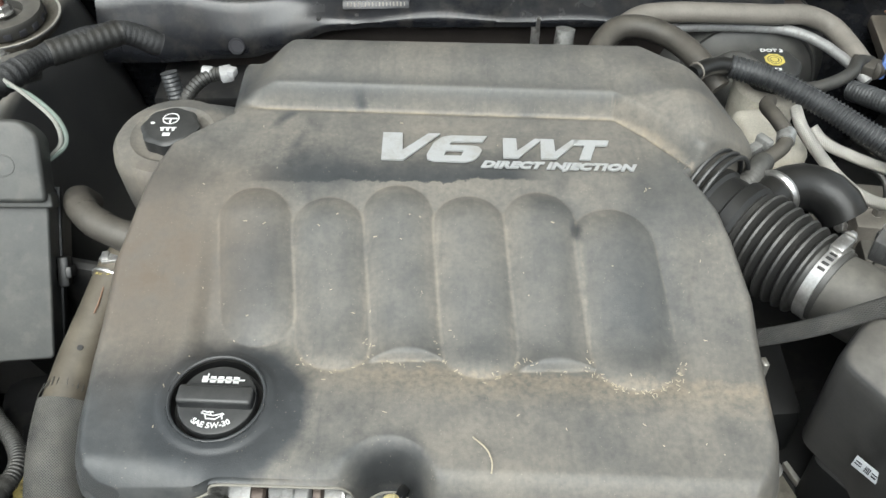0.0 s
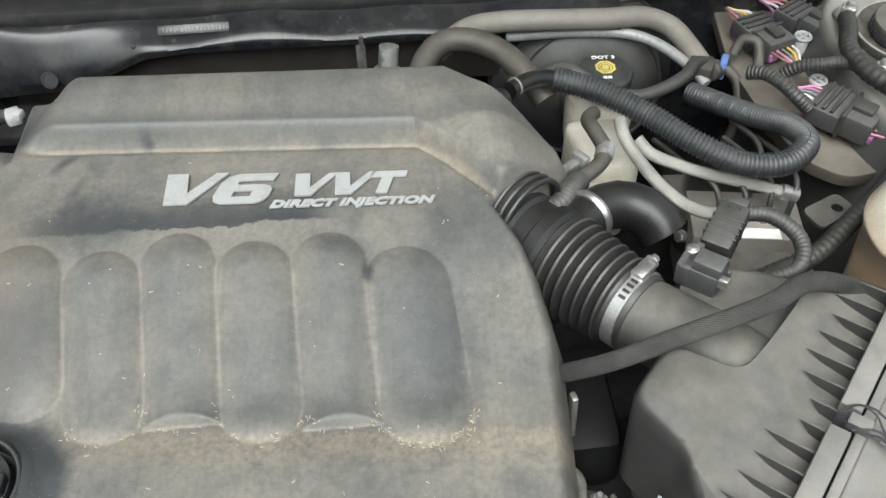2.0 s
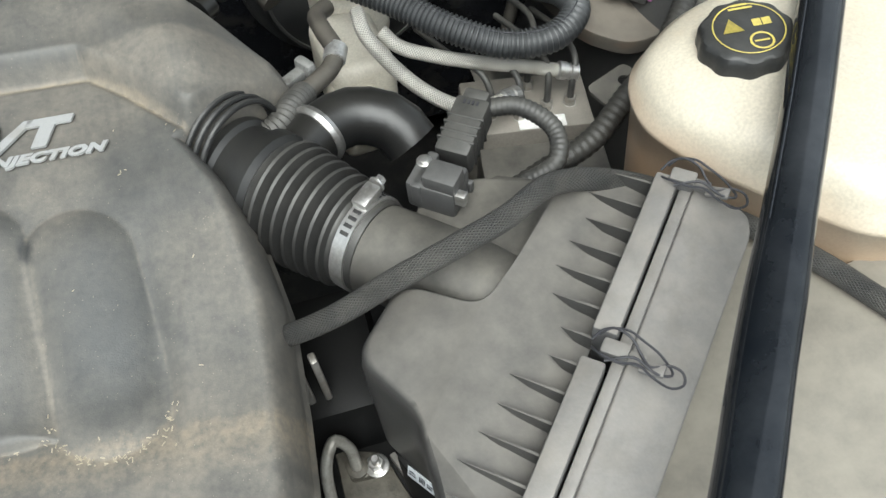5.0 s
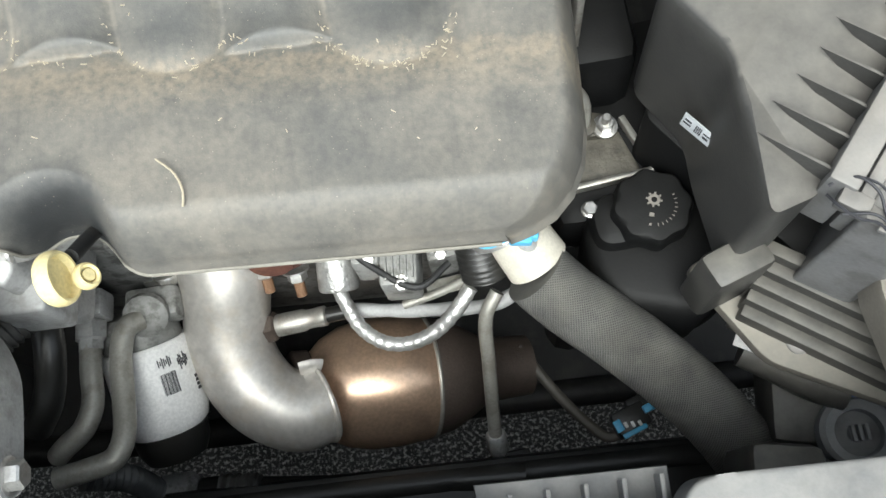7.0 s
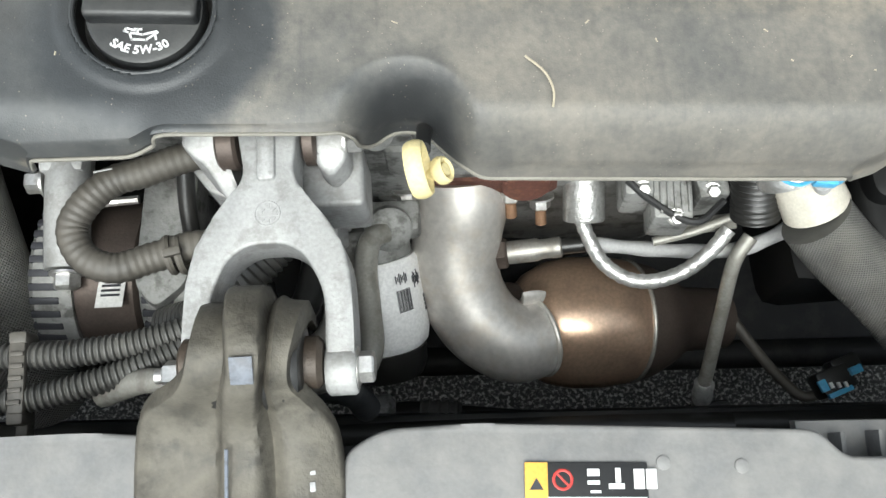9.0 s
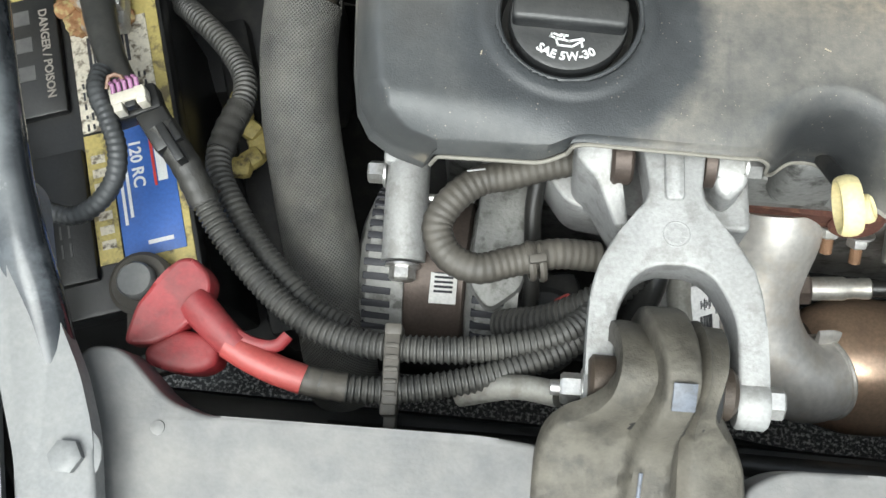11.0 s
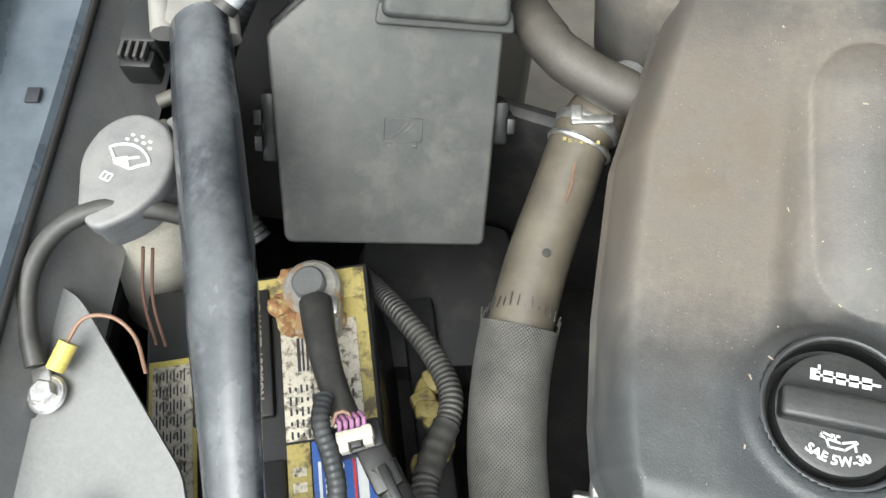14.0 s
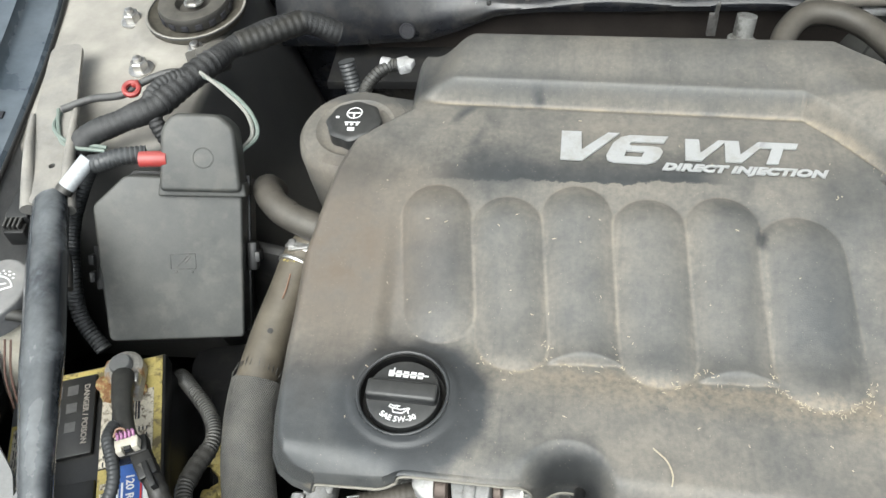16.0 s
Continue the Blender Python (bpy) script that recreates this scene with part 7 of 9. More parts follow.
part("loom", tube(LOOM, 0.0150, 18, (0.0075, 0.0005), taper=lambda f: 1.0 + 0.05 * math.sin(31 * f) + 0.03 * math.sin(67 * f)), CLOTH, top)
part("tape_wrap", tube(LOOM[3:6], 0.0172, 18, (0.011, 0.0012)), CLOTH, top, "bulky wrapped tape")
part("tape_wrap", tube(LOOM[1:3], 0.0165, 18, (0.010, 0.0008)), TAPE, top, "black wrapped tape")
part("loom_clamp", merged(box(-0.430, 0.905, 0.985, 0.040, 0.030, 0.034, 0.008, 30, seg=3), box(-0.462, 0.925, 0.972, 0.030, 0.022, 0.012, 0.003, 30)), DUSTY, top, "dirty plastic loom clamp")
alone("loom_drop", tube([(-0.445, 0.846, 1.008), (-0.466, 0.826, 1.010), (-0.476, 0.806, 1.004), (-0.470, 0.790, 0.985), (-0.458, 0.778, 0.96)], 0.010, 14, (0.006, 0.0010)), CLOTH, "dusty black taped branch dropping to the fuse box", "cable")
alone("firewall_loom", tube([(-0.275, 0.955, 0.94), (-0.268, 0.94, 0.90), (-0.262, 0.925, 0.85), (-0.255, 0.91, 0.80)], 0.0115, 14, (0.0055, 0.0016)), CORR, "black corrugated loom dropping by the tower", "cable")
for k in (0.0, 0.006):
    alone("green_wire", tube([(-0.5986, 0.803, 0.985 + k), (-0.5957 + k, 0.7774, 0.987), (-0.5672, 0.7516 - k, 0.988), (-0.5211, 0.7518 - k, 0.978)], 0.0025, 8), GREENW, "thin pale green wire hanging by the tower", "wire", "green wires")
    alone("green_wire", tube([(-0.4298, 0.8568, 1.0 + k), (-0.3856 - k, 0.828, 1.002), (-0.3471 - k, 0.7931, 0.992), (-0.3389 - k, 0.771, 0.982), (-0.3586, 0.7549 + k, 0.970)], 0.0025, 8), FADEDW if k else GREENW, "thin faded green wire looping to the fuse box", "wire", "green wires")
alone("black_lead", tube([(-0.597, 0.8074, 0.987), (-0.5633, 0.820, 0.992), (-0.5139, 0.8183, 1.002), (-0.4949, 0.8347, 1.006), (-0.4647, 0.8509, 1.008), (-0.4329, 0.8568, 1.003)], 0.0048, 10), LOOMPLUG, "thin black lead with a red splice", "wire")
alone("red_splice", merged(torus((-0.501, 0.819, 1.010), (0.2, -0.3, 0.9), 0.0085, 0.0034, 20, 8, 1.2), box(-0.498, 0.826, 1.012, 0.010, 0.008, 0.006, 0.002, 30)), REDHEAT, "bright red wire splice connector", "connector")


def tower_left(x, y):
    d = math.hypot(max(0, x + 0.52, -0.69 - x), max(0, 0.845 - y, y - 1.12))
    return 0.952 - 0.40 * float(smooth(0.060, 0.165, d)) - 0.006 * float(smooth(0.0, 0.07, d)) + 0.006 * float(smooth(0.10, 0.085, math.hypot(x + 0.50, y - 1.035)))


grid_sheet("strut_tower_a", -0.76, -0.24, 0.70, 1.30, 80, 90, lambda x, y: tower_left(x, y), TOWERPAINT, "dusty beige-grey painted strut tower", "strut tower")
strut_top((-0.500, 1.035, 0.962), "strut mounts")
for p in ((-0.595, 1.025, 0.957), (-0.5476, 0.9234, 0.955), (-0.4753, 0.9502, 0.957)):
    alone("tower_nut", bolt(p, (0, 0, 1), 0.0115, 0.012, 1.5, 0.006), ZINC, "bright flanged nut on the strut tower", "nut", "strut tower nuts")
FOOT = holed(rounded([(-0.535, 0.655), (-0.578, 0.655), (-0.632, 0.80), (-0.665, 0.93), (-0.625, 0.94), (-0.585, 0.82)], 0.015), [ring_of(-0.573, 0.715, 0.004, 12)], 0.978, 0.984)
brace = brace_tube([(-0.556, 0.664, 0.976), (-0.543, 0.628, 0.976), (-0.516, 0.555, 0.974), (-0.494, 0.495, 0.971), (-0.463, 0.400, 0.962), (-0.432, 0.305, 0.946), (-0.418, 0.262, 0.931), (-0.398, 0.185, 0.915), (-0.385, 0.11, 0.910)], "brace tubes", 0.72, ((0, 1.34), (0.15, 1.42), (0.35, 1.42), (0.5, 1.15), (0.60, 1.02), (0.68, 1.08), (0.76, 1.12), (0.9, 1.1), (1, 0.95)), RAILSHEEN)
part("foot", FOOT, FOOTPAINT, brace, "flattened dusty end")
for a, b in (((-0.580, 0.655, 0.975), (-0.634, 0.80, 0.984)), ((-0.533, 0.655, 0.975), (-0.584, 0.82, 0.984))):
    part("foot_edge", tube([a, ((a[0] + b[0]) / 2, (a[1] + b[1]) / 2, 0.986), b], 0.0065, 10, taper=lambda f: 1.5 - 1.0 * f), FOOTPAINT, brace)
end = prism(rounded([(-0.452, 0.292), (-0.464, 0.335), (-0.448, 0.352), (-0.428, 0.340), (-0.414, 0.292), (-0.401, 0.262), (-0.384, 0.234), (-0.371, 0.203), (-0.352, 0.12), (-0.392, 0.10), (-0.411, 0.184), (-0.434, 0.239), (-0.446, 0.270)], 0.010), 0.930, 0.945, 0.004, None, 3, lambda x, y: 0.943 + 0.24 * max(0, y - 0.265))
part("flat_end", end, PLATE, brace, "flattened dusty grey end")
part("bolt", bolt((-0.382, 0.1885, 0.9425), (0, 0, 1), 0.0095, 0.006, 1.9), PLATE, brace, "grey flanged bolt")


def headlight_bracket():
    top = thing("headlight_bracket", (-0.54, 0.33, 0.90), "flat grey steel bracket with big hexagon bolt", "bracket")
    outer = rounded([(-0.626, 0.482), (-0.606, 0.474), (-0.500, 0.372), (-0.492, 0.355), (-0.474, 0.322), (-0.446, 0.235), (-0.412, 0.10), (-0.447, 0.09), (-0.470, 0.155), (-0.506, 0.214), (-0.560, 0.240), (-0.584, 0.262), (-0.592, 0.300), (-0.618, 0.355), (-0.636, 0.455)],
                    [0.012, 0.012, 0.02, 0.01, 0.02, 0.02, 0.01, 0.01, 0.03, 0.02, 0.02, 0.02, 0.02, 0.03, 0.01])
    part("plate", holed(outer, [ring_of(-0.4945, 0.271, 0.0102), ring_of(-0.6095, 0.3935, 0.0042, 16)], 0.912, 0.917), PLATE, top)
    b = part("hex_bolt", lathe([(0.0162, 0), (0.0162, 0.015), (0.0150, 0.0185), (0.0115, 0.0215), (0.004, 0.0225)], Matrix.Translation((-0.5455, 0.3275, 0.921)) @ Matrix.Rotation(0.3, 4, "Z"), 6), PLATE, top, "big blue-grey hexagon bolt head")
    part("washer", lathe([(0.0175, 0), (0.0185, 0.001), (0.0185, 0.004), (0.0165, 0.005)], Matrix.Translation((-0.5450, 0.3265, 0.9165)), 32), PLATE, b)
    return top


headlight_bracket()


def ground_cable():
    top = thing("ground_cable", (-0.595, 0.40, 0.92), "black ground cable with ring lug and yellow sleeve", "cable")
    part("cable", tube([(-0.530, 0.532, 0.925), (-0.555, 0.528, 0.942), (-0.585, 0.520, 0.950), (-0.610, 0.500, 0.950), (-0.620, 0.470, 0.944), (-0.616, 0.440, 0.934), (-0.604, 0.415, 0.926)], 0.0068, 14), CORRGREY, top)
    part("lug", merged(torus((-0.593, 0.399, 0.921), (0, 0, 1), 0.010, 0.0032, 24, 6, 0.6), box(-0.599, 0.408, 0.922, 0.012, 0.016, 0.004, 0.001, 30)), ZINC, top)
    part("lug_bolt", bolt((-0.593, 0.399, 0.923), (0, 0, 1), 0.0085, 0.007, 1.3), ZINC, top)
    part("yellow_sleeve", tube([(-0.590, 0.414, 0.927), (-0.585, 0.432, 0.931)], 0.0062, 14), YELLOWPR, top, "yellow crimp sleeve")
    part("tan_wire", tube([(-0.586, 0.430, 0.932), (-0.578, 0.448, 0.936), (-0.560, 0.452, 0.935), (-0.545, 0.444, 0.928), (-0.538, 0.425, 0.91)], 0.0014, 8), COPPER, top)
    return top


lay_out(Matrix.Translation((-0.0075, 0.0065, 0.002)))
ground_cable()
lay_out()


def washer_filler():
    top = thing("washer_filler", (-0.585, 0.555, 0.85), "grey washer fluid filler cap with white wiper symbol", "filler cap")
    shape = rounded([(-0.619, 0.562), (-0.612, 0.588), (-0.592, 0.602), (-0.568, 0.597), (-0.552, 0.575), (-0.552, 0.548), (-0.566, 0.524), (-0.590, 0.508), (-0.606, 0.520)], 0.014)
    part("cap", prism(shape, 0.945, 0.957, 0.004, None, 3), GREYP, top)
    part("skirt", prism([(p.x * 0.96 - 0.0234, p.y * 0.96 + 0.0222) for p in shape], 0.925, 0.946, 0.002), GREYP, top)
    part("hinge", box(-0.556, 0.606, 0.945, 0.020, 0.03, 0.008, 0.003, -40), GREYP, top)
    part("neck", tube([(-0.585, 0.556, 0.935), (-0.588, 0.552, 0.89), (-0.610, 0.545, 0.82), (-0.635, 0.54, 0.74)], 0.026, 20, taper=lambda f: 1 + 0.35 * f), BRAKEW, top)
    f = Matrix.Translation((-0.5835, 0.565, 0.9574)) @ Matrix.Rotation(radians(-16), 4, "Z") @ Matrix.Scale(0.9, 4)
    fan = []
    for k in range(13):
        th = radians(40 + 100 * k / 12)
        fan.append((0.024 * math.cos(th), 0.024 * math.sin(th) - 0.014))
    fan += [(-0.009, -0.006), (-0.007, -0.0085), (0.007, -0.0085), (0.009, -0.006)]
    rim = [Vector((x, y, 0)) for x, y in fan]
    line = merged(tube([f @ p for p in rim[:13]], 0.0010, 6), tube([f @ rim[12], f @ rim[13], f @ rim[14]], 0.0010, 6), tube([f @ rim[0], f @ rim[16], f @ rim[15]], 0.0010, 6), tube([f @ rim[14], f @ rim[15]], 0.0010, 6),
                  prism([(-0.009, -0.0055), (-0.007, -0.008), (0.006, -0.008), (-0.001, 0.000)], 0, 0.0006, 0, f), tube([f @ Vector((-0.004, -0.004, 0)), f @ Vector((0.008, 0.003, 0))], 0.0009, 6))
    drops = bars([(-0.010, 0.0125, 0.003, 0.002), (-0.003, 0.0145, 0.003, 0.002), (0.004, 0.0145, 0.003, 0.002), (0.011, 0.0125, 0.003, 0.002), (-0.008, 0.0175, 0.003, 0.002), (0.000, 0.019, 0.003, 0.002), (0.008, 0.0175, 0.003, 0.002)], f)
    book = bars([(-0.006, -0.024, 0.008, 0.0012), (-0.006, -0.018, 0.008, 0.0012), (-0.010, -0.021, 0.0012, 0.006), (-0.002, -0.021, 0.0012, 0.006), (-0.006, -0.021, 0.0012, 0.006)], f)
    part("wiper_symbol", merged(line, drops, book), PRINT, top, "white wiper symbol")
    return top


washer_filler()
alone("washer_neck_bracket", merged(tube([(-0.545, 0.60, 0.90), (-0.56, 0.64, 0.91), (-0.585, 0.655, 0.905), (-0.61, 0.645, 0.90)], 0.006, 10), box(-0.60, 0.61, 0.885, 0.02, 0.05, 0.02, 0.004, 30)), DUSTY, "black bracket behind the washer filler", "bracket")
top = thing("fender_plug", (-0.617, 0.69, 0.93), "black wiring plug hanging beside the fender", "connector")
part("shell", box(-0.617, 0.690, 0.935, 0.030, 0.052, 0.030, 0.004, 4), BLACK, top)
part("nose", box(-0.615, 0.655, 0.93, 0.026, 0.016, 0.024, 0.003, 4), BLACK, top)
for i in range(4):
    part("rib", box(-0.626 + 0.006 * i, 0.662, 0.946, 0.003, 0.022, 0.006, 0.001, 4), CORRGREY, top)
part("latch", box(-0.620, 0.722, 0.950, 0.010, 0.022, 0.008, 0.001, 15), CORRGREY, top)
alone("fender_wire", tube([(-0.618, 0.715, 0.945), (-0.628, 0.76, 0.95), (-0.64, 0.82, 0.955), (-0.655, 0.90, 0.955)], 0.004, 8), RUBBER, "thin black wire along the fender", "wire")
for k in (0.0, 0.007):
    alone("tan_wire", tube([(-0.567 + k, 0.512, 0.93), (-0.570 + k, 0.485, 0.90), (-0.565 + k, 0.462, 0.87)], 0.0013, 8), WIREBROWN, "thin brown wire below the filler neck", "wire", "tan wires")


def fender_edge():
    top = thing("fender_lip", (-0.68, 0.6, 0.95), "pale blue-grey reflection-bright fender lip with slots", "fender", kind="structure")
    inner = [(-0.590, 0.10), (-0.612, 0.30), (-0.634, 0.46), (-0.648, 0.60), (-0.664, 0.74), (-0.690, 0.92), (-0.735, 1.12), (-0.78, 1.25)]
    pts, _ = curve_points([(x, y, 0) for x, y in inner], 0.02)
    bm = bmesh.new()
    prof = ((0.0, 0.915), (0.0, 0.955), (-0.004, 0.960), (-0.040, 0.966), (-0.046, 0.972), (-0.050, 0.985), (-0.10, 1.00), (-0.22, 1.0))
    rows = [[bm.verts.new((p.x + dx, p.y, z)) for dx, z in prof] for p in pts]
    for a, b in zip(rows, rows[1:]):
        for j in range(len(prof) - 1):
            bm.faces.new((a[j], a[j + 1], b[j + 1], b[j]))
    bmesh.ops.recalc_face_normals(bm, faces=bm.faces[:])
    part("lip", bm, BLUEPAINT, top)
    for x, y in ((-0.664, 0.60), (-0.682, 0.715), (-0.70, 0.82)):
        part("slot", box(x, y, 0.9645, 0.010, 0.012, 0.0025, 0.0005, 8), INK, top)
    part("lip_bolt", bolt((-0.688, 0.705, 0.967), (0, 0, 1), 0.007, 0.005, 1.6), BLUEPAINT, top)
    flange = bmesh.new()
    strip = [[flange.verts.new((p.x + dx, p.y, z)) for dx, z in ((0.034, 0.878), (0.030, 0.884), (0.005, 0.944), (0.001, 0.951))] for p in pts]
    for a, b in zip(strip, strip[1:]):
        for j in range(3):
            flange.faces.new((a[j], a[j + 1], b[j + 1], b[j]))
    bmesh.ops.recalc_face_normals(flange, faces=flange.faces[:])
    part("inner_flange", flange, GREYP, top, "dusty grey inner flange")
    seal, _ = curve_points([(x + 0.006, y, 0) for x, y in inner], 0.03)
    part("seal", tube([(p.x - 0.004, p.y, 0.953) for p in seal[::4]], 0.0035, 10, step=0.02), RUBBER, top, "black rubber edge seal")
    return top


fender_edge()
# near-black sheet: the shade of the gap beside the fender, as colour
alone("fender_gap_shade", prism(rounded([(-0.66, 0.12), (-0.60, 0.10), (-0.55, 0.20), (-0.63, 0.33), (-0.67, 0.9), (-0.76, 1.2), (-0.80, 1.2), (-0.78, 0.2)], 0.02), 0.78, 0.80, 0.003), DARK, "dark sheet standing in for the shaded gap between fender and bracket", "panel", kind="structure")
top = thing("battery_tray", BATT @ Vector((0, 0, 0.645)), "black battery tray thick with grime", "tray")
part("tray_base", box(0, 0, 0, 0.20, 0.30, 0.02, 0.004, m=BATT @ Matrix.Translation((0, 0, 0.652))), DARK, top)
part("side_wall", box(0, 0, 0, 0.03, 0.30, 0.10, 0.006, m=BATT @ Matrix.Translation((0.115, 0.0, 0.66))), DARK, top)
alone("tray_debris", merged(*[box(-0.375 + 0.012 * math.sin(7 * i), 0.43 + 0.009 * i, 0.735 + 0.004 * math.cos(5 * i), 0.022, 0.018, 0.014, 0.006, 37 * i) for i in range(9)]), LABELY, "clump of dry leaves and dirt by the battery", "debris")
alone("inner_wall_a", merged(box(-0.36, 0.70, 0.72, 0.30, 0.02, 0.30, 0.01, -12), box(-0.40, 0.60, 0.62, 0.16, 0.16, 0.14, 0.03, 10)), DARK, "dark sheet metal behind the battery", "panel", kind="structure")
alone("headlight_corner", merged(prism(rounded([(-0.70, 0.33), (-0.605, 0.262), (-0.545, 0.222), (-0.488, 0.175), (-0.44, 0.05), (-0.75, 0.05)], 0.015), 0.80, 0.872, 0.008)), HEADCORNER, "dark glossy headlight edge", "headlight", kind="structure")


# ---- front of the engine ----
top = thing("engine_block", (0.06, 0.62, 0.5), "grimy engine block below the cover", "engine")
part("block", box(0.06, 0.66, 0.70, 0.52, 0.42, 0.40, 0.02, -2.5), ALUDK, top)
part("front_head", box(0.06, 0.50, 0.72, 0.46, 0.16, 0.34, 0.02, -2.5), ALUDK, top)
part("manifold", box(0.06, 0.62, 0.905, 0.40, 0.34, 0.03, 0.01, -2.5), ALUDK, top)
alone("undertray", merged(box(0.15, 0.80, 0.345, 1.9, 0.97, 0.02, 0.004, -1.5), tube([(-0.6, 0.335, 0.36), (0.9, 0.30, 0.36)], 0.018, 12)), DARK, "black splash shield under the engine", "splash shield", kind="structure")
top = thing("fan_shroud", (0.1, 0.13, 0.2), "black radiator fan shroud behind the grille", "fan shroud")
part("shroud", box(0.1, 0.13, 0.36, 1.7, 0.22, 0.50, 0.01, -1.5), BLACK, top)
part("top_rail", tube([(-0.3, 0.225, 0.60), (0.1, 0.222, 0.60), (0.9, 0.20, 0.60)], 0.014, 12), BLACK, top)


def support_panel():
    top = thing("radiator_support", (0.0, 0.1, 0.9), "dusty grey plastic radiator support cover", "support panel", kind="structure")
    outline = [(-0.47, -0.06), (0.70, -0.09), (0.68, 0.184), (0.416, 0.192), (0.398, 0.191), (0.385, 0.176), (0.2755, 0.1825), (0.261, 0.1985), (0.0633, 0.2115), (0.0075, 0.2110), (-0.0135, 0.199), (-0.018, 0.150),
               (-0.108, 0.150), (-0.111, 0.201), (-0.124, 0.2140), (-0.160, 0.2170), (-0.320, 0.217), (-0.342, 0.224), (-0.374, 0.253), (-0.398, 0.252), (-0.405, 0.20), (-0.430, 0.09)]
    part("panel", prism(rounded(outline, [0.01, 0.01, 0.01, 0.006, 0.008, 0.006, 0.006, 0.008, 0.01, 0.012, 0.008, 0.004, 0.004, 0.008, 0.012, 0.01, 0.012, 0.016, 0.02, 0.01, 0.01, 0.01]), 0.885, 0.917, 0.005, None, 3), GREYP, top)
    for i in range(5):
        part("gusset", box(0.289 + 0.024 * i, 0.187, 0.878, 0.003, 0.020, 0.018, 0.0005, -3), GREYP, top)
    part("ledge", prism([(0.268, 0.166), (0.392, 0.158), (0.394, 0.202), (0.268, 0.206)], 0.862, 0.870, 0.002), GREYP, top)
    for x, y in ((0.298, 0.136), (0.370, 0.132)):
        part("recess", lathe([(0.010, 0.9150), (0.0105, 0.9185), (0.009, 0.919), (0.002, 0.9175)], Matrix.Translation((x, y, 0)), 24), INK, top)
    for x, y in ((-0.345, 0.208), (0.213, 0.180), (0.168, 0.184)):
        part("stud", lathe([(0.0042, 0.916), (0.0042, 0.9178), (0.003, 0.9182)], Matrix.Translation((x, y, 0)), 16), GREYP, top)
    f = Matrix.Translation((0.1215, 0.1555, 0.9186)) @ Matrix.Rotation(radians(-3.0), 4, "Z")
    lab = part("label", box(0, 0, 0, 0.070, 0.062, 0.001, 0.0003, m=f), LABELK, top, "black air-conditioning label with white symbols")
    part("label_stripe", box(0, 0, 0, 0.013, 0.062, 0.001, 0.0002, m=f @ Matrix.Translation((-0.0285, 0, 0.0006))), ORANGE, lab, "amber stripe")
    tri = bmesh.new()
    tri.faces.new([tri.verts.new(f @ Vector(p)) for p in ((-0.0325, 0.016, 0.0014), (-0.0245, 0.016, 0.0014), (-0.0285, 0.0225, 0.0014))])
    part("warning_triangle", tri, INK, lab)
    part("symbols", merged(bars([(-0.0125 + 0.0155 * 3 - 0.004, 0.022, 0.006, 0.011), (-0.0125 + 0.0155 * 3 + 0.003, 0.022, 0.006, 0.011), (0.004, 0.020, 0.007, 0.0022), (0.004, 0.0255, 0.007, 0.004), (0.017, 0.018, 0.009, 0.003), (0.018, 0.024, 0.003, 0.008), (0.006, 0.0115, 0.056, 0.0012), (0.005, 0.015, 0.006, 0.0015)], f @ Matrix.Translation((0, 0, 0.0007))),
                           torus(f @ Vector((-0.011, 0.0015, 0.0007)), (0, 0, 1), 0.0028, 0.0008, 16, 4, 0.4), *[box(0, 0, 0, 0.0012, 0.0026, 0.0004, 0, m=f @ Matrix.Translation((-0.011, 0.0015, 0.0007)) @ Matrix.Rotation(i * math.pi / 4, 4, "Z") @ Matrix.Translation((0, 0.0052, 0))) for i in range(8)]), PRINT, lab)
    part("red_symbol", merged(torus(f @ Vector((-0.0135, 0.0215, 0.0008)), (0, 0, 1), 0.0052, 0.0008, 24, 4, 0.4), box(0, 0, 0, 0.010, 0.0012, 0.0004, 0, m=f @ Matrix.Translation((-0.0135, 0.0215, 0.0008)) @ Matrix.Rotation(-0.8, 4, "Z"))), REDPR, lab)
    letters("refrigerant", "R-134a", 0.0050, PRINT, lab, f @ Matrix.Translation((0.0035, 0.0015, 0.0009)), 0.0002, 0, 0.00015)
    letters("charge", "0.567 kg", 0.0050, PRINT, lab, f @ Matrix.Translation((0.0235, 0.0015, 0.0009)), 0.0002, 0, 0.00015)
    return top


support_panel()


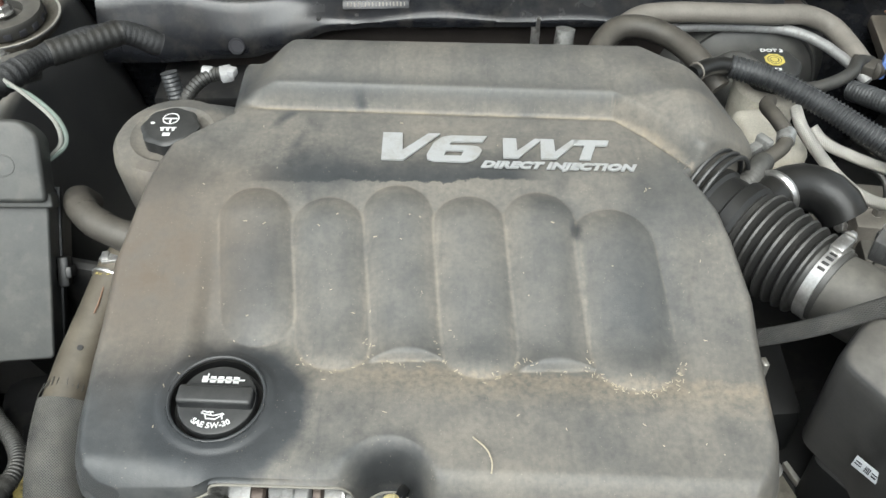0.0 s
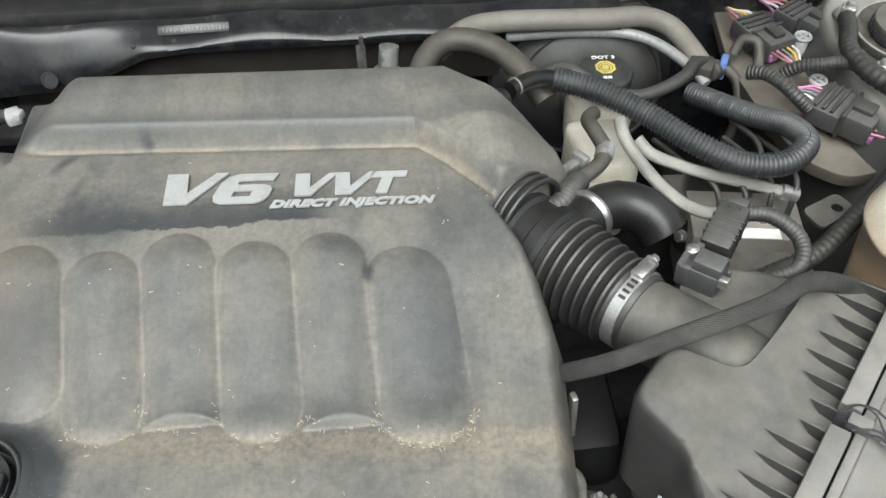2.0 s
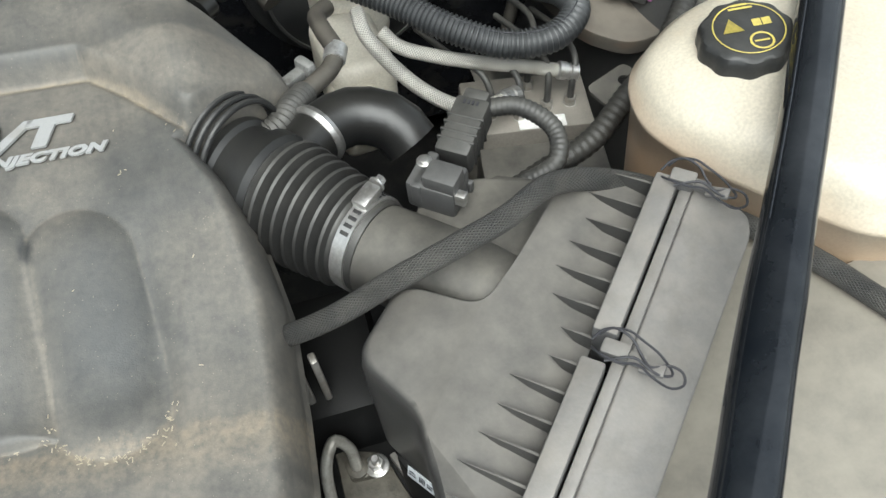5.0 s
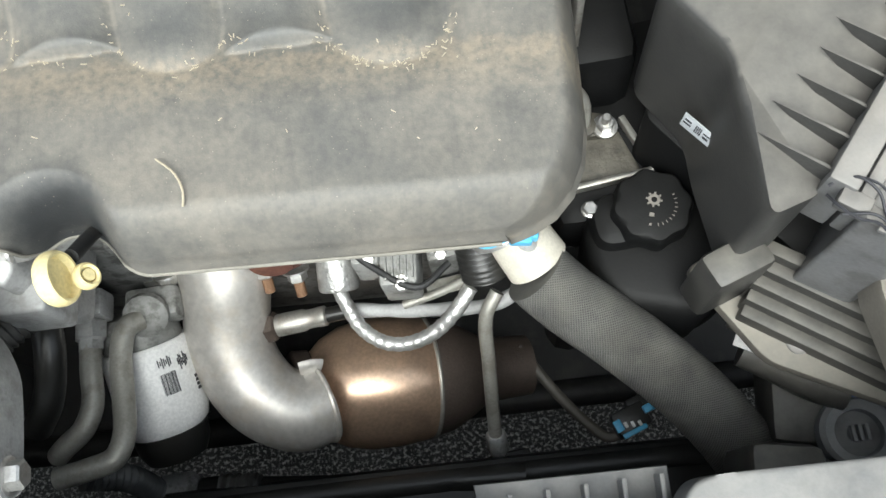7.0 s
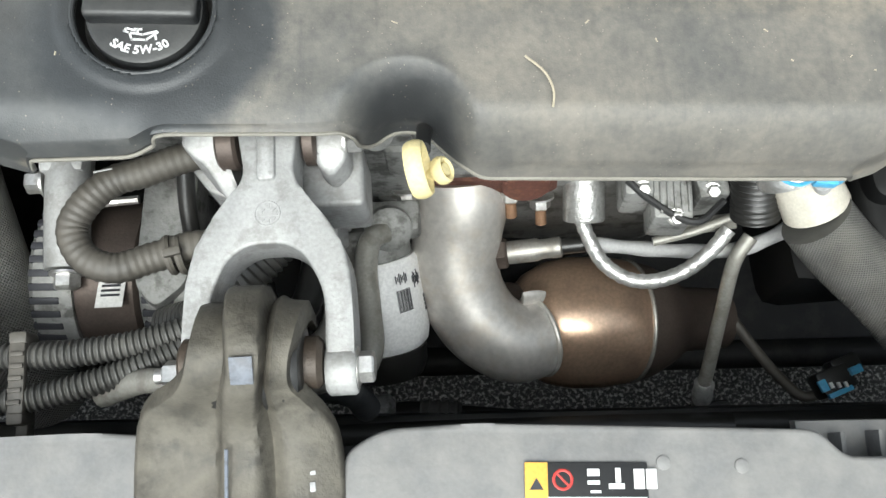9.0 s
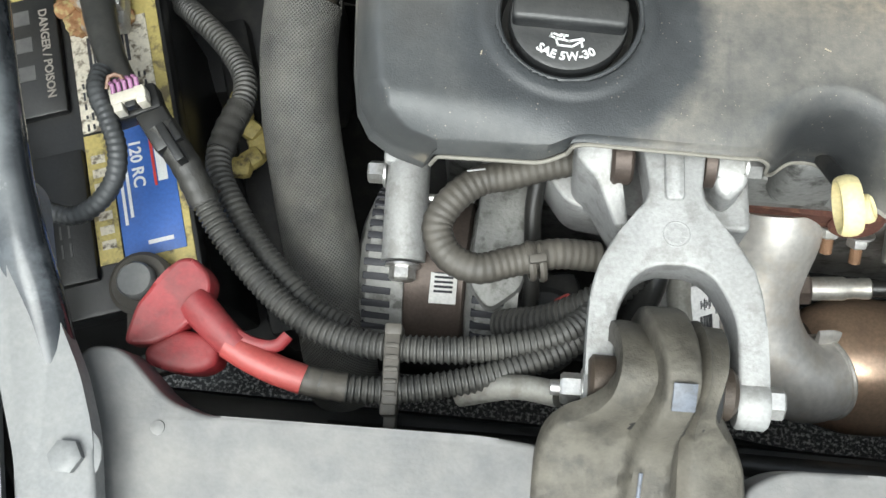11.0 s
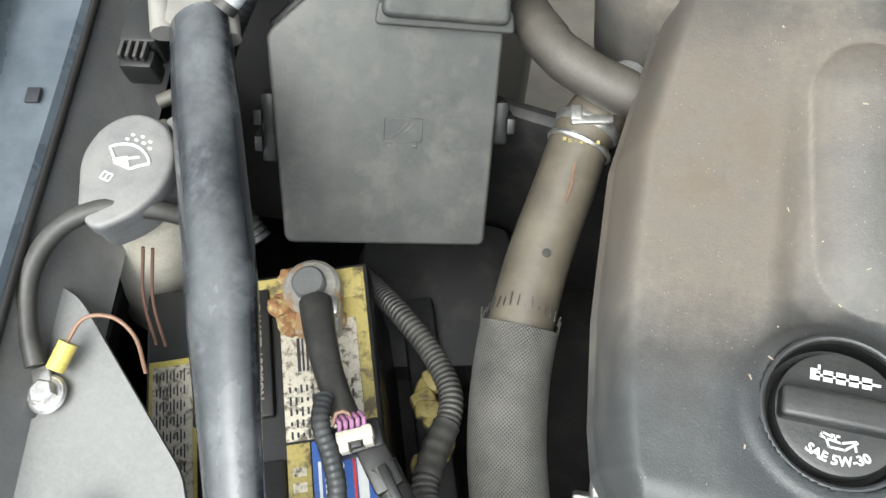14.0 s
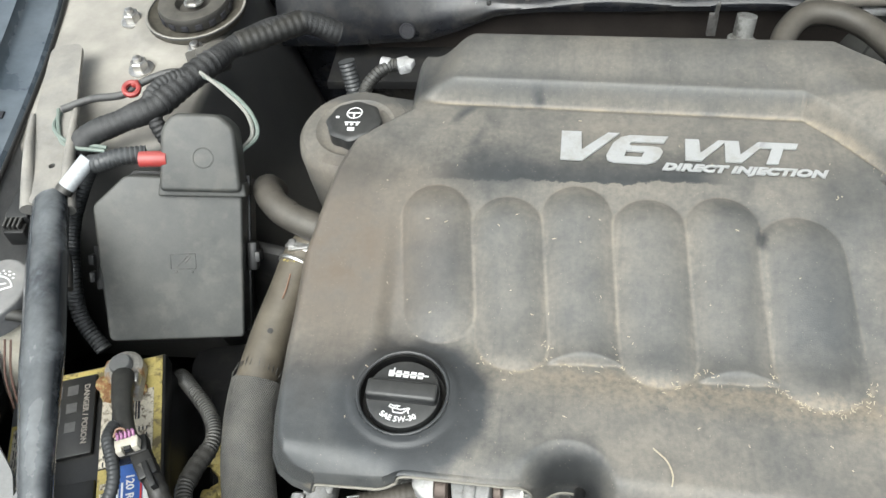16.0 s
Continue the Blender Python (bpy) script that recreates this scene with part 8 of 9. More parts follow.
def engine_mount():
    top = thing("torque_strut", (-0.08, 0.24, 0.86), "cast aluminium engine mount yoke on a dusty bushing", "engine mount")
    outline = rounded([(-0.088, 0.402), (-0.046, 0.400), (-0.050, 0.356), (-0.040, 0.340), (-0.025, 0.322), (-0.0155, 0.300), (-0.0130, 0.262), (-0.0130, 0.226), (-0.0295, 0.226), (-0.0305, 0.282), (-0.042, 0.304), (-0.054, 0.312), (-0.076, 0.312), (-0.089, 0.304), (-0.099, 0.282), (-0.0985, 0.226), (-0.115, 0.226), (-0.1155, 0.262), (-0.1135, 0.300), (-0.105, 0.322), (-0.092, 0.340), (-0.080, 0.356)],
                      [0.004, 0.004, 0.014, 0.016, 0.02, 0.02, 0.02, 0.006, 0.006, 0.02, 0.014, 0.010, 0.010, 0.014, 0.02, 0.006, 0.006, 0.02, 0.02, 0.02, 0.016, 0.014], 5)
    part("yoke", prism(outline, 0.918, 0.950, 0.0065, None, 3, lambda x, y: 0.950 - 0.02 * max(0, 0.285 - y)), ALU, top)
    part("yoke_rib", prism(rounded([(-0.073, 0.40), (-0.061, 0.40), (-0.060, 0.352), (-0.072, 0.352)], 0.004), 0.946, 0.9535, 0.003), ALU, top)
    mark = merged(torus((-0.065, 0.331, 0.9502), (0, 0, 1), 0.0078, 0.0005, 24, 6, 0.5), *[box(0, 0, 0, 0.003, 0.003, 0.0008, 0, m=Matrix.Translation((-0.065, 0.331, 0.9502)) @ Matrix.Rotation(i * math.pi / 4, 4, "Z") @ Matrix.Translation((0.0045, 0, 0))) for i in range(8)])
    part("cast_mark", mark, ALU, top)
    for x, s in ((-0.107, -1), (-0.0215, 1)):
        part("arm_boss", lathe([(0.0140, -0.009), (0.0155, -0.007), (0.0155, 0.007), (0.0140, 0.009)], aim((x, 0.236, 0.936), (1, 0, 0)), 28), ALU, top)
        part("arm_bolt", bolt((x + s * 0.010, 0.237, 0.935), (s, 0, 0), 0.0095, 0.009 if s > 0 else 0.012, 1.3, 0.0 if s > 0 else 0.006), ZINC, top)
    return top


lay_out(FRONT)
engine_mount()
lay_out()


def mount_strut():
    """Pressed steel strut: a flared plate that rises and loops over a rubber bushing, with a raised band along it."""
    top = thing("mount_strut", (-0.07, 0.12, 0.90), "grimy pressed steel mount strut looping over a rubber bushing", "engine mount")
    # station: y, z, both outer edges, both edges of the band
    rows = np.array([(0.045, 0.926, -0.136, -0.012, -0.0835, -0.0605), (0.15, 0.928, -0.131, -0.0125, -0.0805, -0.0588), (0.186, 0.931, -0.1310, -0.0138, -0.079, -0.058),
                     (0.206, 0.937, -0.1290, -0.0165, -0.0778, -0.0585), (0.2155, 0.945, -0.1235, -0.0280, -0.0765, -0.0585), (0.223, 0.957, -0.1030, -0.0385, -0.0742, -0.0562),
                     (0.231, 0.968, -0.0960, -0.0390, -0.0715, -0.0542), (0.243, 0.976, -0.0930, -0.0375, -0.069, -0.052), (0.256, 0.9778, -0.0915, -0.0355, -0.0692, -0.0517),
                     (0.270, 0.972, -0.0905, -0.0335, -0.071, -0.052), (0.283, 0.960, -0.0905, -0.0315, -0.0735, -0.053), (0.292, 0.945, -0.0915, -0.0300, -0.075, -0.0535),
                     (0.296, 0.927, -0.0920, -0.0300, -0.075, -0.0535), (0.293, 0.902, -0.0920, -0.0300, -0.075, -0.0535)])
    run = np.concatenate([[0], np.cumsum(np.hypot(np.diff(rows[:, 0]), np.diff(rows[:, 1])))])
    st = np.linspace(0, run[-1], 90)
    tab = np.stack([sum(np.interp(np.clip(st + k, 0, run[-1]), run, rows[:, c]) for k in np.linspace(-0.006, 0.006, 7)) / 7 for c in range(6)], axis=1)
    # across: side, share of the way from the edge to the band, height
    across = ((0, -0.02, -0.021), (0, 0.0, -0.013), (0, 0.06, -0.0098), (0, 0.35, -0.0088), (0, 0.72, -0.0092), (0, 0.88, -0.0100), (0, 0.96, -0.0055), (0, 1.0, -0.0012), (0, 1.1, 0.0),
              (1, 1.1, 0.0), (1, 1.0, -0.0010), (1, 0.95, -0.0062), (1, 0.86, -0.0110), (1, 0.74, -0.0078), (1, 0.62, -0.0062), (1, 0.45, -0.0088), (1, 0.06, -0.0098), (1, 0.0, -0.013), (1, -0.02, -0.021))
    bm = bmesh.new()
    rnd = random.Random(3)
    grid = []
    for i in range(len(st)):
        a, b = tab[max(i - 1, 0)], tab[min(i + 1, len(st) - 1)]
        ny, nz = -(b[1] - a[1]), b[0] - a[0]
        k = math.hypot(ny, nz)
        row = []
        for side, q, h in across:
            edge, band = (tab[i][2], tab[i][4]) if side == 0 else (tab[i][3], tab[i][5])
            h += rnd.uniform(-0.0003, 0.0003)
            row.append(bm.verts.new((edge + (band - edge) * q, tab[i][0] + h * ny / k, tab[i][1] + h * nz / k)))
        grid.append(row)
    faces = [bm.faces.new((grid[i][j], grid[i][j + 1], grid[i + 1][j + 1], grid[i + 1][j])) for i in range(len(st) - 1) for j in range(len(across) - 1)]
    bmesh.ops.recalc_face_normals(bm, faces=bm.faces[:])
    bmesh.ops.solidify(bm, geom=faces, thickness=0.004)
    part("pressed_strap", bm, MOUNT, top, angle=55)
    ax = aim((-0.063, 0.2500, 0.930), (1, -0.02, 0))
    bush = part("bushing", lathe([(0.020, -0.026), (0.025, -0.024), (0.028, -0.020), (0.028, 0.020), (0.025, 0.028), (0.020, 0.030)], ax, 40), RUBBER, top, "black rubber bushing")
    part("bushing_core", lathe([(0.012, -0.040), (0.015, -0.038), (0.015, 0.037), (0.012, 0.040)], ax, 28), CORE, bush, "rust-brown steel core")
    part("blue_mark", box(0, 0, 0, 0.012, 0.015, 0.0010, 0.0004, m=Matrix.Translation((-0.0605, 0.2405, 0.9763)) @ Matrix.Rotation(radians(25), 4, "X")), PAINTMARK, top, "blue-grey paint mark")
    part("scraped_line", tube([(-0.0775, 0.10, 0.9285), (-0.0765, 0.17, 0.932), (-0.0750, 0.203, 0.9415)], 0.0011, 8), PAINTMARK, top, "bare scraped edge")
    for y in (0.190, 0.181, 0.172, 0.163):
        part("stamped_bar", box(-0.031, y, 0.9225, 0.0032, 0.0052, 0.0012, 0.0003, 4), GREYW, top)
    return top


mount_strut()
lay_out(FRONT)


def mount_bracket():
    top = thing("mount_bracket", (-0.06, 0.40, 0.80), "silver cast aluminium bracket under the engine cover", "bracket")
    part("casting", prism(rounded([(-0.160, 0.425), (-0.128, 0.380), (-0.075, 0.372), (-0.022, 0.366), (-0.020, 0.430)], 0.010), 0.80, 0.858, 0.006, None, 3), ALU, top)
    part("left_ear", prism(rounded([(-0.127, 0.404), (-0.104, 0.404), (-0.095, 0.370), (-0.088, 0.349), (-0.097, 0.348), (-0.112, 0.375), (-0.125, 0.384)], 0.006), 0.85, 0.938, 0.006, None, 3, lambda x, y: 0.937 - 0.9 * max(0, 0.385 - y)), ALU, top)
    part("right_ear", prism(rounded([(-0.0385, 0.404), (-0.019, 0.402), (-0.018, 0.374), (-0.030, 0.362), (-0.040, 0.372)], 0.006), 0.85, 0.938, 0.006, None, 3, lambda x, y: 0.937 - 0.6 * max(0, 0.385 - y)), ALU, top)
    part("side_plate", prism(rounded([(-0.055, 0.400), (-0.012, 0.396), (-0.011, 0.351), (-0.054, 0.352)], 0.006), 0.85, 0.900, 0.004, None, 3), ALU, top)
    for x, h in ((-0.0960, 0.0070), (-0.0425, 0.0045)):
        part("rubber", lathe([(0.016, -h), (0.0185, -h * 0.7), (0.0185, h * 0.7), (0.016, h)], aim((x, 0.390, 0.926), (1, 0, 0)), 24), HEATDK, top, "brown rubber bush")
    part("through_bolt", bolt((-0.0185, 0.388, 0.925), (1, 0, 0), 0.0095, 0.010, 1.3), ZINC, top)
    part("rear_lug", lathe([(0.010, -0.006), (0.0115, -0.004), (0.0115, 0.004), (0.004, 0.006)], aim((-0.004, 0.408, 0.885), (0.3, -0.7, 0.6)), 22), ALUDK, top)
    return top


mount_bracket()


def alternator():
    top = thing("alternator", (-0.20, 0.36, 0.70), "weathered silver alternator with slotted end frames", "alternator")
    ax = aim((-0.196, 0.352, 0.728), (1, -0.04, 0.02))
    part("stator", lathe([(0.058, -0.030), (0.062, -0.028), (0.062, 0.018), (0.058, 0.020)], ax, 48), HEATDK, top, "dark brown stator ring")
    for a, b in ((-0.066, -0.026), (0.016, 0.060)):
        s = (b - a)
        end = part("end_frame", lathe([(0.045, a), (0.060, a + 0.15 * s), (0.0665, a + 0.3 * s), (0.0675, a + 0.7 * s), (0.066, b), (0.05, b)], ax, 48), ALUDK, top)
        for i in range(40):
            th = 2 * math.pi * i / 40
            part("slot", box(0, 0, 0, 0.005, 0.0055, s * 0.55, 0.0008, m=ax @ Matrix.Rotation(th, 4, "Z") @ Matrix.Translation((0.0655, 0, a + s * 0.5))), INK, end)
    part("stator_label", box(0, 0, 0, 0.020, 0.040, 0.001, 0.0003, m=Matrix.Translation((-0.194, 0.334, 0.7895)) @ Matrix.Rotation(radians(-16), 4, "X")), PAPER, top, "white bar-code label")
    part("label_bars", bars([(0, 0.014 - 0.004 * i, 0.014, 0.0018) for i in range(7)], Matrix.Translation((-0.194, 0.334, 0.7902)) @ Matrix.Rotation(radians(-16), 4, "X")), INK, top)
    part("mount_post", merged(tube([(-0.227, 0.440, 0.800), (-0.226, 0.395, 0.800), (-0.225, 0.345, 0.795)], 0.0165, 20), box(-0.228, 0.43, 0.80, 0.034, 0.03, 0.03, 0.005)), ALU, top)
    part("post_bolt", bolt((-0.225, 0.340, 0.795), (0, -1, -0.05), 0.010, 0.010, 1.3), ZINC, top)
    part("side_bolt", bolt((-0.245, 0.412, 0.80), (-1, 0, 0), 0.009, 0.012, 1.3), ZINC, top)
    part("cross_stud", tube([(-0.215, 0.395, 0.795), (-0.175, 0.397, 0.795)], 0.0035, 8), ZINC, top)
    part("front_plate", prism(rounded([(-0.170, 0.42), (-0.128, 0.42), (-0.135, 0.330), (-0.160, 0.310), (-0.176, 0.330)], 0.01), 0.770, 0.800, 0.005), ALUDK, top)
    return top


lay_out()
alternator()
top = thing("small_coolant_hose", (-0.17, 0.34, 0.855), "grey small coolant hose bent in a U", "hose")
part("hose", tube([(-0.105, 0.408, 0.86), (-0.128, 0.402, 0.861), (-0.152, 0.394, 0.860), (-0.171, 0.389, 0.860), (-0.189, 0.374, 0.860), (-0.198, 0.356, 0.858), (-0.190, 0.337, 0.856), (-0.171, 0.329, 0.854), (-0.147, 0.336, 0.850), (-0.118, 0.344, 0.848), (-0.087, 0.346, 0.840)], 0.0108, 18, (0.0055, 0.0006)), RUBGREY, top)
part("print", tube([(-0.180, 0.3905, 0.8738), (-0.168, 0.3925, 0.874)], 0.0006, 5), GREYW, top)
alone("small_hose_clamp", merged(*[torus((-0.130 + k, 0.3375, 0.850), (1, 0.22, 0), 0.0125, 0.0018, 22, 6, 1.5) for k in (-0.004, 0.003)], box(-0.1295, 0.336, 0.864, 0.012, 0.006, 0.005, 0.001, 12)), RUBGREY, "tan spring clamp on the small hose", "hose clamp")
alone("alternator_lead", tube([(-0.130, 0.405, 0.835), (-0.132, 0.385, 0.82), (-0.13, 0.35, 0.80), (-0.13, 0.31, 0.77), (-0.145, 0.29, 0.74)], 0.0065, 12), RUBBER, "black lead behind the alternator", "cable")
alone("pulley_cover", merged(lathe([(0.030, 0), (0.034, 0.004), (0.034, 0.016), (0.03, 0.02)], aim((-0.12, 0.31, 0.74), (0.2, -0.2, 1)), 28), box(-0.115, 0.33, 0.72, 0.06, 0.05, 0.06, 0.01, 10)), DARK, "dark pulley housing beside the alternator", "pulley")
alone("red_plug", box(-0.105, 0.318, 0.80, 0.014, 0.014, 0.02, 0.003, 30), REDHEAT, "small red plug by the alternator", "plug")
alone("white_fitting", merged(lathe([(0.008, 0), (0.009, 0.002), (0.009, 0.02), (0.006, 0.024)], aim((-0.085, 0.315, 0.80), (0.3, -0.3, 1)), 16)), WHITE, "white plastic fitting behind the yoke", "fitting")
alone("lower_sleeve", tube([(-0.150, 0.30, 0.80), (-0.115, 0.302, 0.83), (-0.085, 0.315, 0.85), (-0.055, 0.345, 0.85), (-0.03, 0.37, 0.84)], 0.0125, 18, (0.005, 0.0018)), CORRGREY, "grey corrugated sleeve passing under the yoke", "cable")
alone("curled_hose", merged(tube([(-0.045, 0.385, 0.80), (-0.040, 0.352, 0.795), (-0.052, 0.318, 0.77), (-0.075, 0.300, 0.74)], 0.012, 14)), RUBBER, "black hose curling beside the oil filter", "hose")
alone("thread_rod", merged(tube([(-0.175, 0.245, 0.85), (-0.14, 0.25, 0.875), (-0.115, 0.246, 0.89)], 0.008, 12)), TUBING, "grey metal tube end beside the mount", "tube")
alone("starter_terminal", merged(box(-0.255, 0.20, 0.635, 0.06, 0.05, 0.05, 0.008, 5), *[box(-0.27 + 0.012 * i, 0.215, 0.662, 0.005, 0.02, 0.006, 0.001, 5) for i in range(3)]), BLACK, "black finned plug low in the bay", "connector")


# exhaust
def exhaust():
    top = thing("exhaust_elbow", (0.08, 0.34, 0.6), "grey steel exhaust elbow with rusty flange", "exhaust pipe")
    part("flange", merged(prism(rounded([(-0.008, 0.440), (0.000, 0.418), (0.020, 0.410), (0.085, 0.403), (0.118, 0.400), (0.138, 0.408), (0.138, 0.430)], 0.008), 0.752, 0.785, 0.005), lathe([(0.018, 0), (0.02, 0.003), (0.02, 0.012), (0.018, 0.014)], aim((0.108, 0.412, 0.775), (0, -1, 0.2)), 24)), RUST, top, "rusted exhaust flange")
    pipe = [(0.056, 0.425, 0.748), (0.056, 0.407, 0.735), (0.051, 0.387, 0.717), (0.047, 0.365, 0.702), (0.052, 0.337, 0.686), (0.070, 0.310, 0.672), (0.096, 0.297, 0.660), (0.118, 0.304, 0.650)]
    part("pipe", tube(pipe, 0.0395, 40, step=0.005, taper=lambda f: 1.0 - 0.10 * f), PIPE, top, angle=60)
    part("end_lip", torus((0.116, 0.303, 0.651), (0.9, 0.3, -0.4), 0.0350, 0.0028, 40, 8), PIPE, top)
    part("seam_tab", tube([(0.104, 0.330, 0.683), (0.114, 0.332, 0.680), (0.122, 0.332, 0.674)], 0.0075, 12, flat=0.35), PIPE, top, "pale welded tab with rust")
    for p in ((0.010, 0.412, 0.752), (0.096, 0.406, 0.755), (0.121, 0.402, 0.744), (-0.003, 0.413, 0.738)):
        nut = part("nut", bolt(p, (0.02, -0.72, -0.69), 0.0088, 0.009, 1.35), ZINC, top)
        d = Vector((0.02, -0.72, -0.69)).normalized()
        part("stud", tube([Vector(p), Vector(p) + d * 0.024], 0.0048, 12, (0.0018, 0.0005)), RUSTBOLT, nut, "rusty threaded stud")
    cat = thing("catalytic_converter", (0.17, 0.33, 0.55), "bronze heat-tinted catalytic converter shell", "catalytic converter")
    a, b = Vector((0.098, 0.322, 0.618)), Vector((0.272, 0.330, 0.560))
    d = (b - a).normalized()
    m = aim(a, d)
    part("shell", lathe([(0.028, -0.012), (0.034, 0.0), (0.048, 0.014), (0.0575, 0.032), (0.0625, 0.055), (0.063, 0.085), (0.060, 0.110), (0.0585, 0.114)], m, 56), HEAT, cat, angle=70)
    part("weld", torus(a + d * 0.115, d, 0.0588, 0.0022, 48, 8), STEEL, cat, "pale weld bead")
    part("outlet", lathe([(0.0585, 0.116), (0.055, 0.135), (0.045, 0.155), (0.032, 0.175), (0.03, 0.22)], m, 48), HEATDK, cat, "dark burnt outlet cone")
    part("inlet_collar", lathe([(0.036, -0.018), (0.040, -0.014), (0.039, 0.0), (0.035, 0.004)], m, 36), HEATDK, cat)


lay_out(LOW)
exhaust()


def oxygen_sensor():
    top = thing("oxygen_sensor", (0.12, 0.362, 0.70), "brass-coloured oxygen sensor with grey sheathed lead", "sensor")
    a, d = Vector((0.078, 0.366, 0.705)), Vector((0.99, 0.03, 0.12)).normalized()
    part("boss", lathe([(0.016, -0.010), (0.017, 0), (0.014, 0.004)], aim(a, d), 24), HEATDK, top)
    part("hex", lathe([(0.0125, 0.002), (0.0135, 0.004), (0.0135, 0.013), (0.0115, 0.015)], aim(a, d), 6), HEATDK, top)
    part("barrel", lathe([(0.0095, 0.014), (0.0100, 0.017), (0.0100, 0.040), (0.0085, 0.043), (0.0085, 0.052), (0.0090, 0.053), (0.0090, 0.060), (0.006, 0.062)], aim(a, d), 24), STEEL, top, "straw-tinted steel barrel")
    e = a + d * 0.060
    part("boot", tube([e, e + d * 0.026], 0.0068, 14), RUBBER, top)
    start = LAYOUT[0] @ (e + d * 0.022)
    lay_out()
    part("lead", tube([start, (0.2679, 0.3621, 0.700), (0.3092, 0.3579, 0.715), (0.3339, 0.3632, 0.735), (0.3462, 0.3688, 0.770), (0.3399, 0.3746, 0.810), (0.331, 0.3756, 0.836)], 0.0064, 14, taper=lambda f: 1.0 + 0.08 * math.sin(40 * f)), GREYW, top, "pale grey braided lead")
    return top


oxygen_sensor()
lay_out(FRONT)
lay_out()
top = thing("blue_connector", (0.329, 0.376, 0.845), "bright blue connector with thin blue tie", "connector")
part("plug", merged(box(0.3275, 0.3745, 0.846, 0.017, 0.011, 0.010, 0.002, -8), box(0.3370, 0.3755, 0.848, 0.007, 0.010, 0.012, 0.002, -8), box(0.3185, 0.3785, 0.844, 0.006, 0.008, 0.007, 0.001, -8)), CYAN, top)
part("tie", tube([(0.2800, 0.388, 0.860), (0.2845, 0.376, 0.860), (0.300, 0.3675, 0.857), (0.3140, 0.3715, 0.853), (0.3205, 0.3755, 0.849)], 0.0016, 6), CYAN, top)
lay_out(FRONT)


def knock_sensor():
    top = thing("shielded_sensor", (0.157, 0.42, 0.68), "foil-wrapped sensor barrel with crinkled foil lead", "sensor")
    part("barrel", lathe([(0.017, 0), (0.0185, 0.002), (0.0185, 0.060), (0.0175, 0.062), (0.006, 0.063)], aim((0.161, 0.452, 0.722), (-0.04, -0.9, -0.45)), 32), FOIL, top)
    part("foil_lead", tube([(0.157, 0.398, 0.690), (0.163, 0.382, 0.684), (0.173, 0.362, 0.680), (0.192, 0.346, 0.680), (0.214, 0.341, 0.684), (0.240, 0.346, 0.694), (0.262, 0.360, 0.708), (0.276, 0.375, 0.716)], 0.0068, 14, (0.009, 0.0005)), FOIL, top)
    return top


knock_sensor()


def oil_filter():
    top = thing("oil_filter", (-0.03, 0.32, 0.58), "glossy white canister oil filter with dark print", "oil filter")
    d = Vector((0.10, -0.80, -0.42))
    ax = aim((-0.032, 0.378, 0.676), d)
    part("canister", lathe([(0.0385, 0), (0.0412, 0.004), (0.0412, 0.070), (0.0385, 0.080), (0.032, 0.086), (0.01, 0.088)], ax, 48), WHITE, top, "white enamelled canister")
    part("base", lathe([(0.030, -0.030), (0.036, -0.024), (0.037, -0.004), (0.036, 0.0)], ax, 40), ALUDK, top)
    part("end", lathe([(0.036, 0.084), (0.034, 0.100), (0.028, 0.112), (0.02, 0.114)], ax, 36), RUBBER, top, "black rubber end")
    pic = []

    def stamp(deg, along, w, h):
        pic.append(box(0, 0, 0, 0.0005, w, h, 0, m=ax @ Matrix.Rotation(radians(deg), 4, "Z") @ Matrix.Translation((0.0413, 0, along))))

    for i in range(14):
        stamp(44 + 1.5 * i, 0.036, 0.0004 if i % 3 else 0.0008, 0.020)
    for i in range(7):
        stamp(20 + 2.6 * i, 0.020 + 0.001 * (i % 2), 0.0011, 0.006 + 0.004 * (i % 3))
        stamp(46 + 2.6 * i, 0.016, 0.0011, 0.004 + 0.003 * ((i + 1) % 3))
    for i in range(4):
        stamp(10, 0.040 + 0.004 * i, 0.006, 0.0028)
    part("print", merged(*pic), INK, top)
    return top


oil_filter()
for pts in ([(-0.015, 0.388, 0.722), (-0.026, 0.380, 0.728), (-0.031, 0.360, 0.728), (-0.029, 0.320, 0.728), (-0.027, 0.285, 0.732), (-0.034, 0.268, 0.735), (-0.055, 0.262, 0.735), (-0.085, 0.258, 0.73)],
            [(-0.061, 0.385, 0.722), (-0.061, 0.350, 0.722), (-0.060, 0.318, 0.720), (-0.068, 0.298, 0.72), (-0.085, 0.287, 0.715), (-0.10, 0.282, 0.70)]):
    alone("cooler_tube", tube(pts, 0.0098, 18), TUBING, "bent grey metal oil cooler tube", "tube", "oil cooler tubes")
alone("banjo_fitting", merged(lathe([(0.018, 0), (0.020, 0.002), (0.020, 0.010), (0.016, 0.013), (0.010, 0.014)], aim((-0.012, 0.395, 0.715), (0.1, -0.6, 0.8)), 20), box(-0.01, 0.405, 0.70, 0.05, 0.03, 0.03, 0.006)), ALUDK, "dark round fitting at the cooler tube", "fitting")
alone("tube_nut", merged(lathe([(0.0135, 0), (0.0145, 0.002), (0.0145, 0.016), (0.0115, 0.018), (0.0115, 0.026)], aim((-0.061, 0.392, 0.723), (0, -1, -0.05)), 6), box(-0.062, 0.405, 0.725, 0.036, 0.026, 0.03, 0.004)), ALU, "bright hexagon nut on the cooler tube", "nut")
alone("cable_down", tube([(-0.082, 0.262, 0.69), (-0.055, 0.26, 0.66), (-0.045, 0.25, 0.62)], 0.013, 14, (0.006, 0.002)), CORR, "black sleeve end under the tube", "cable")


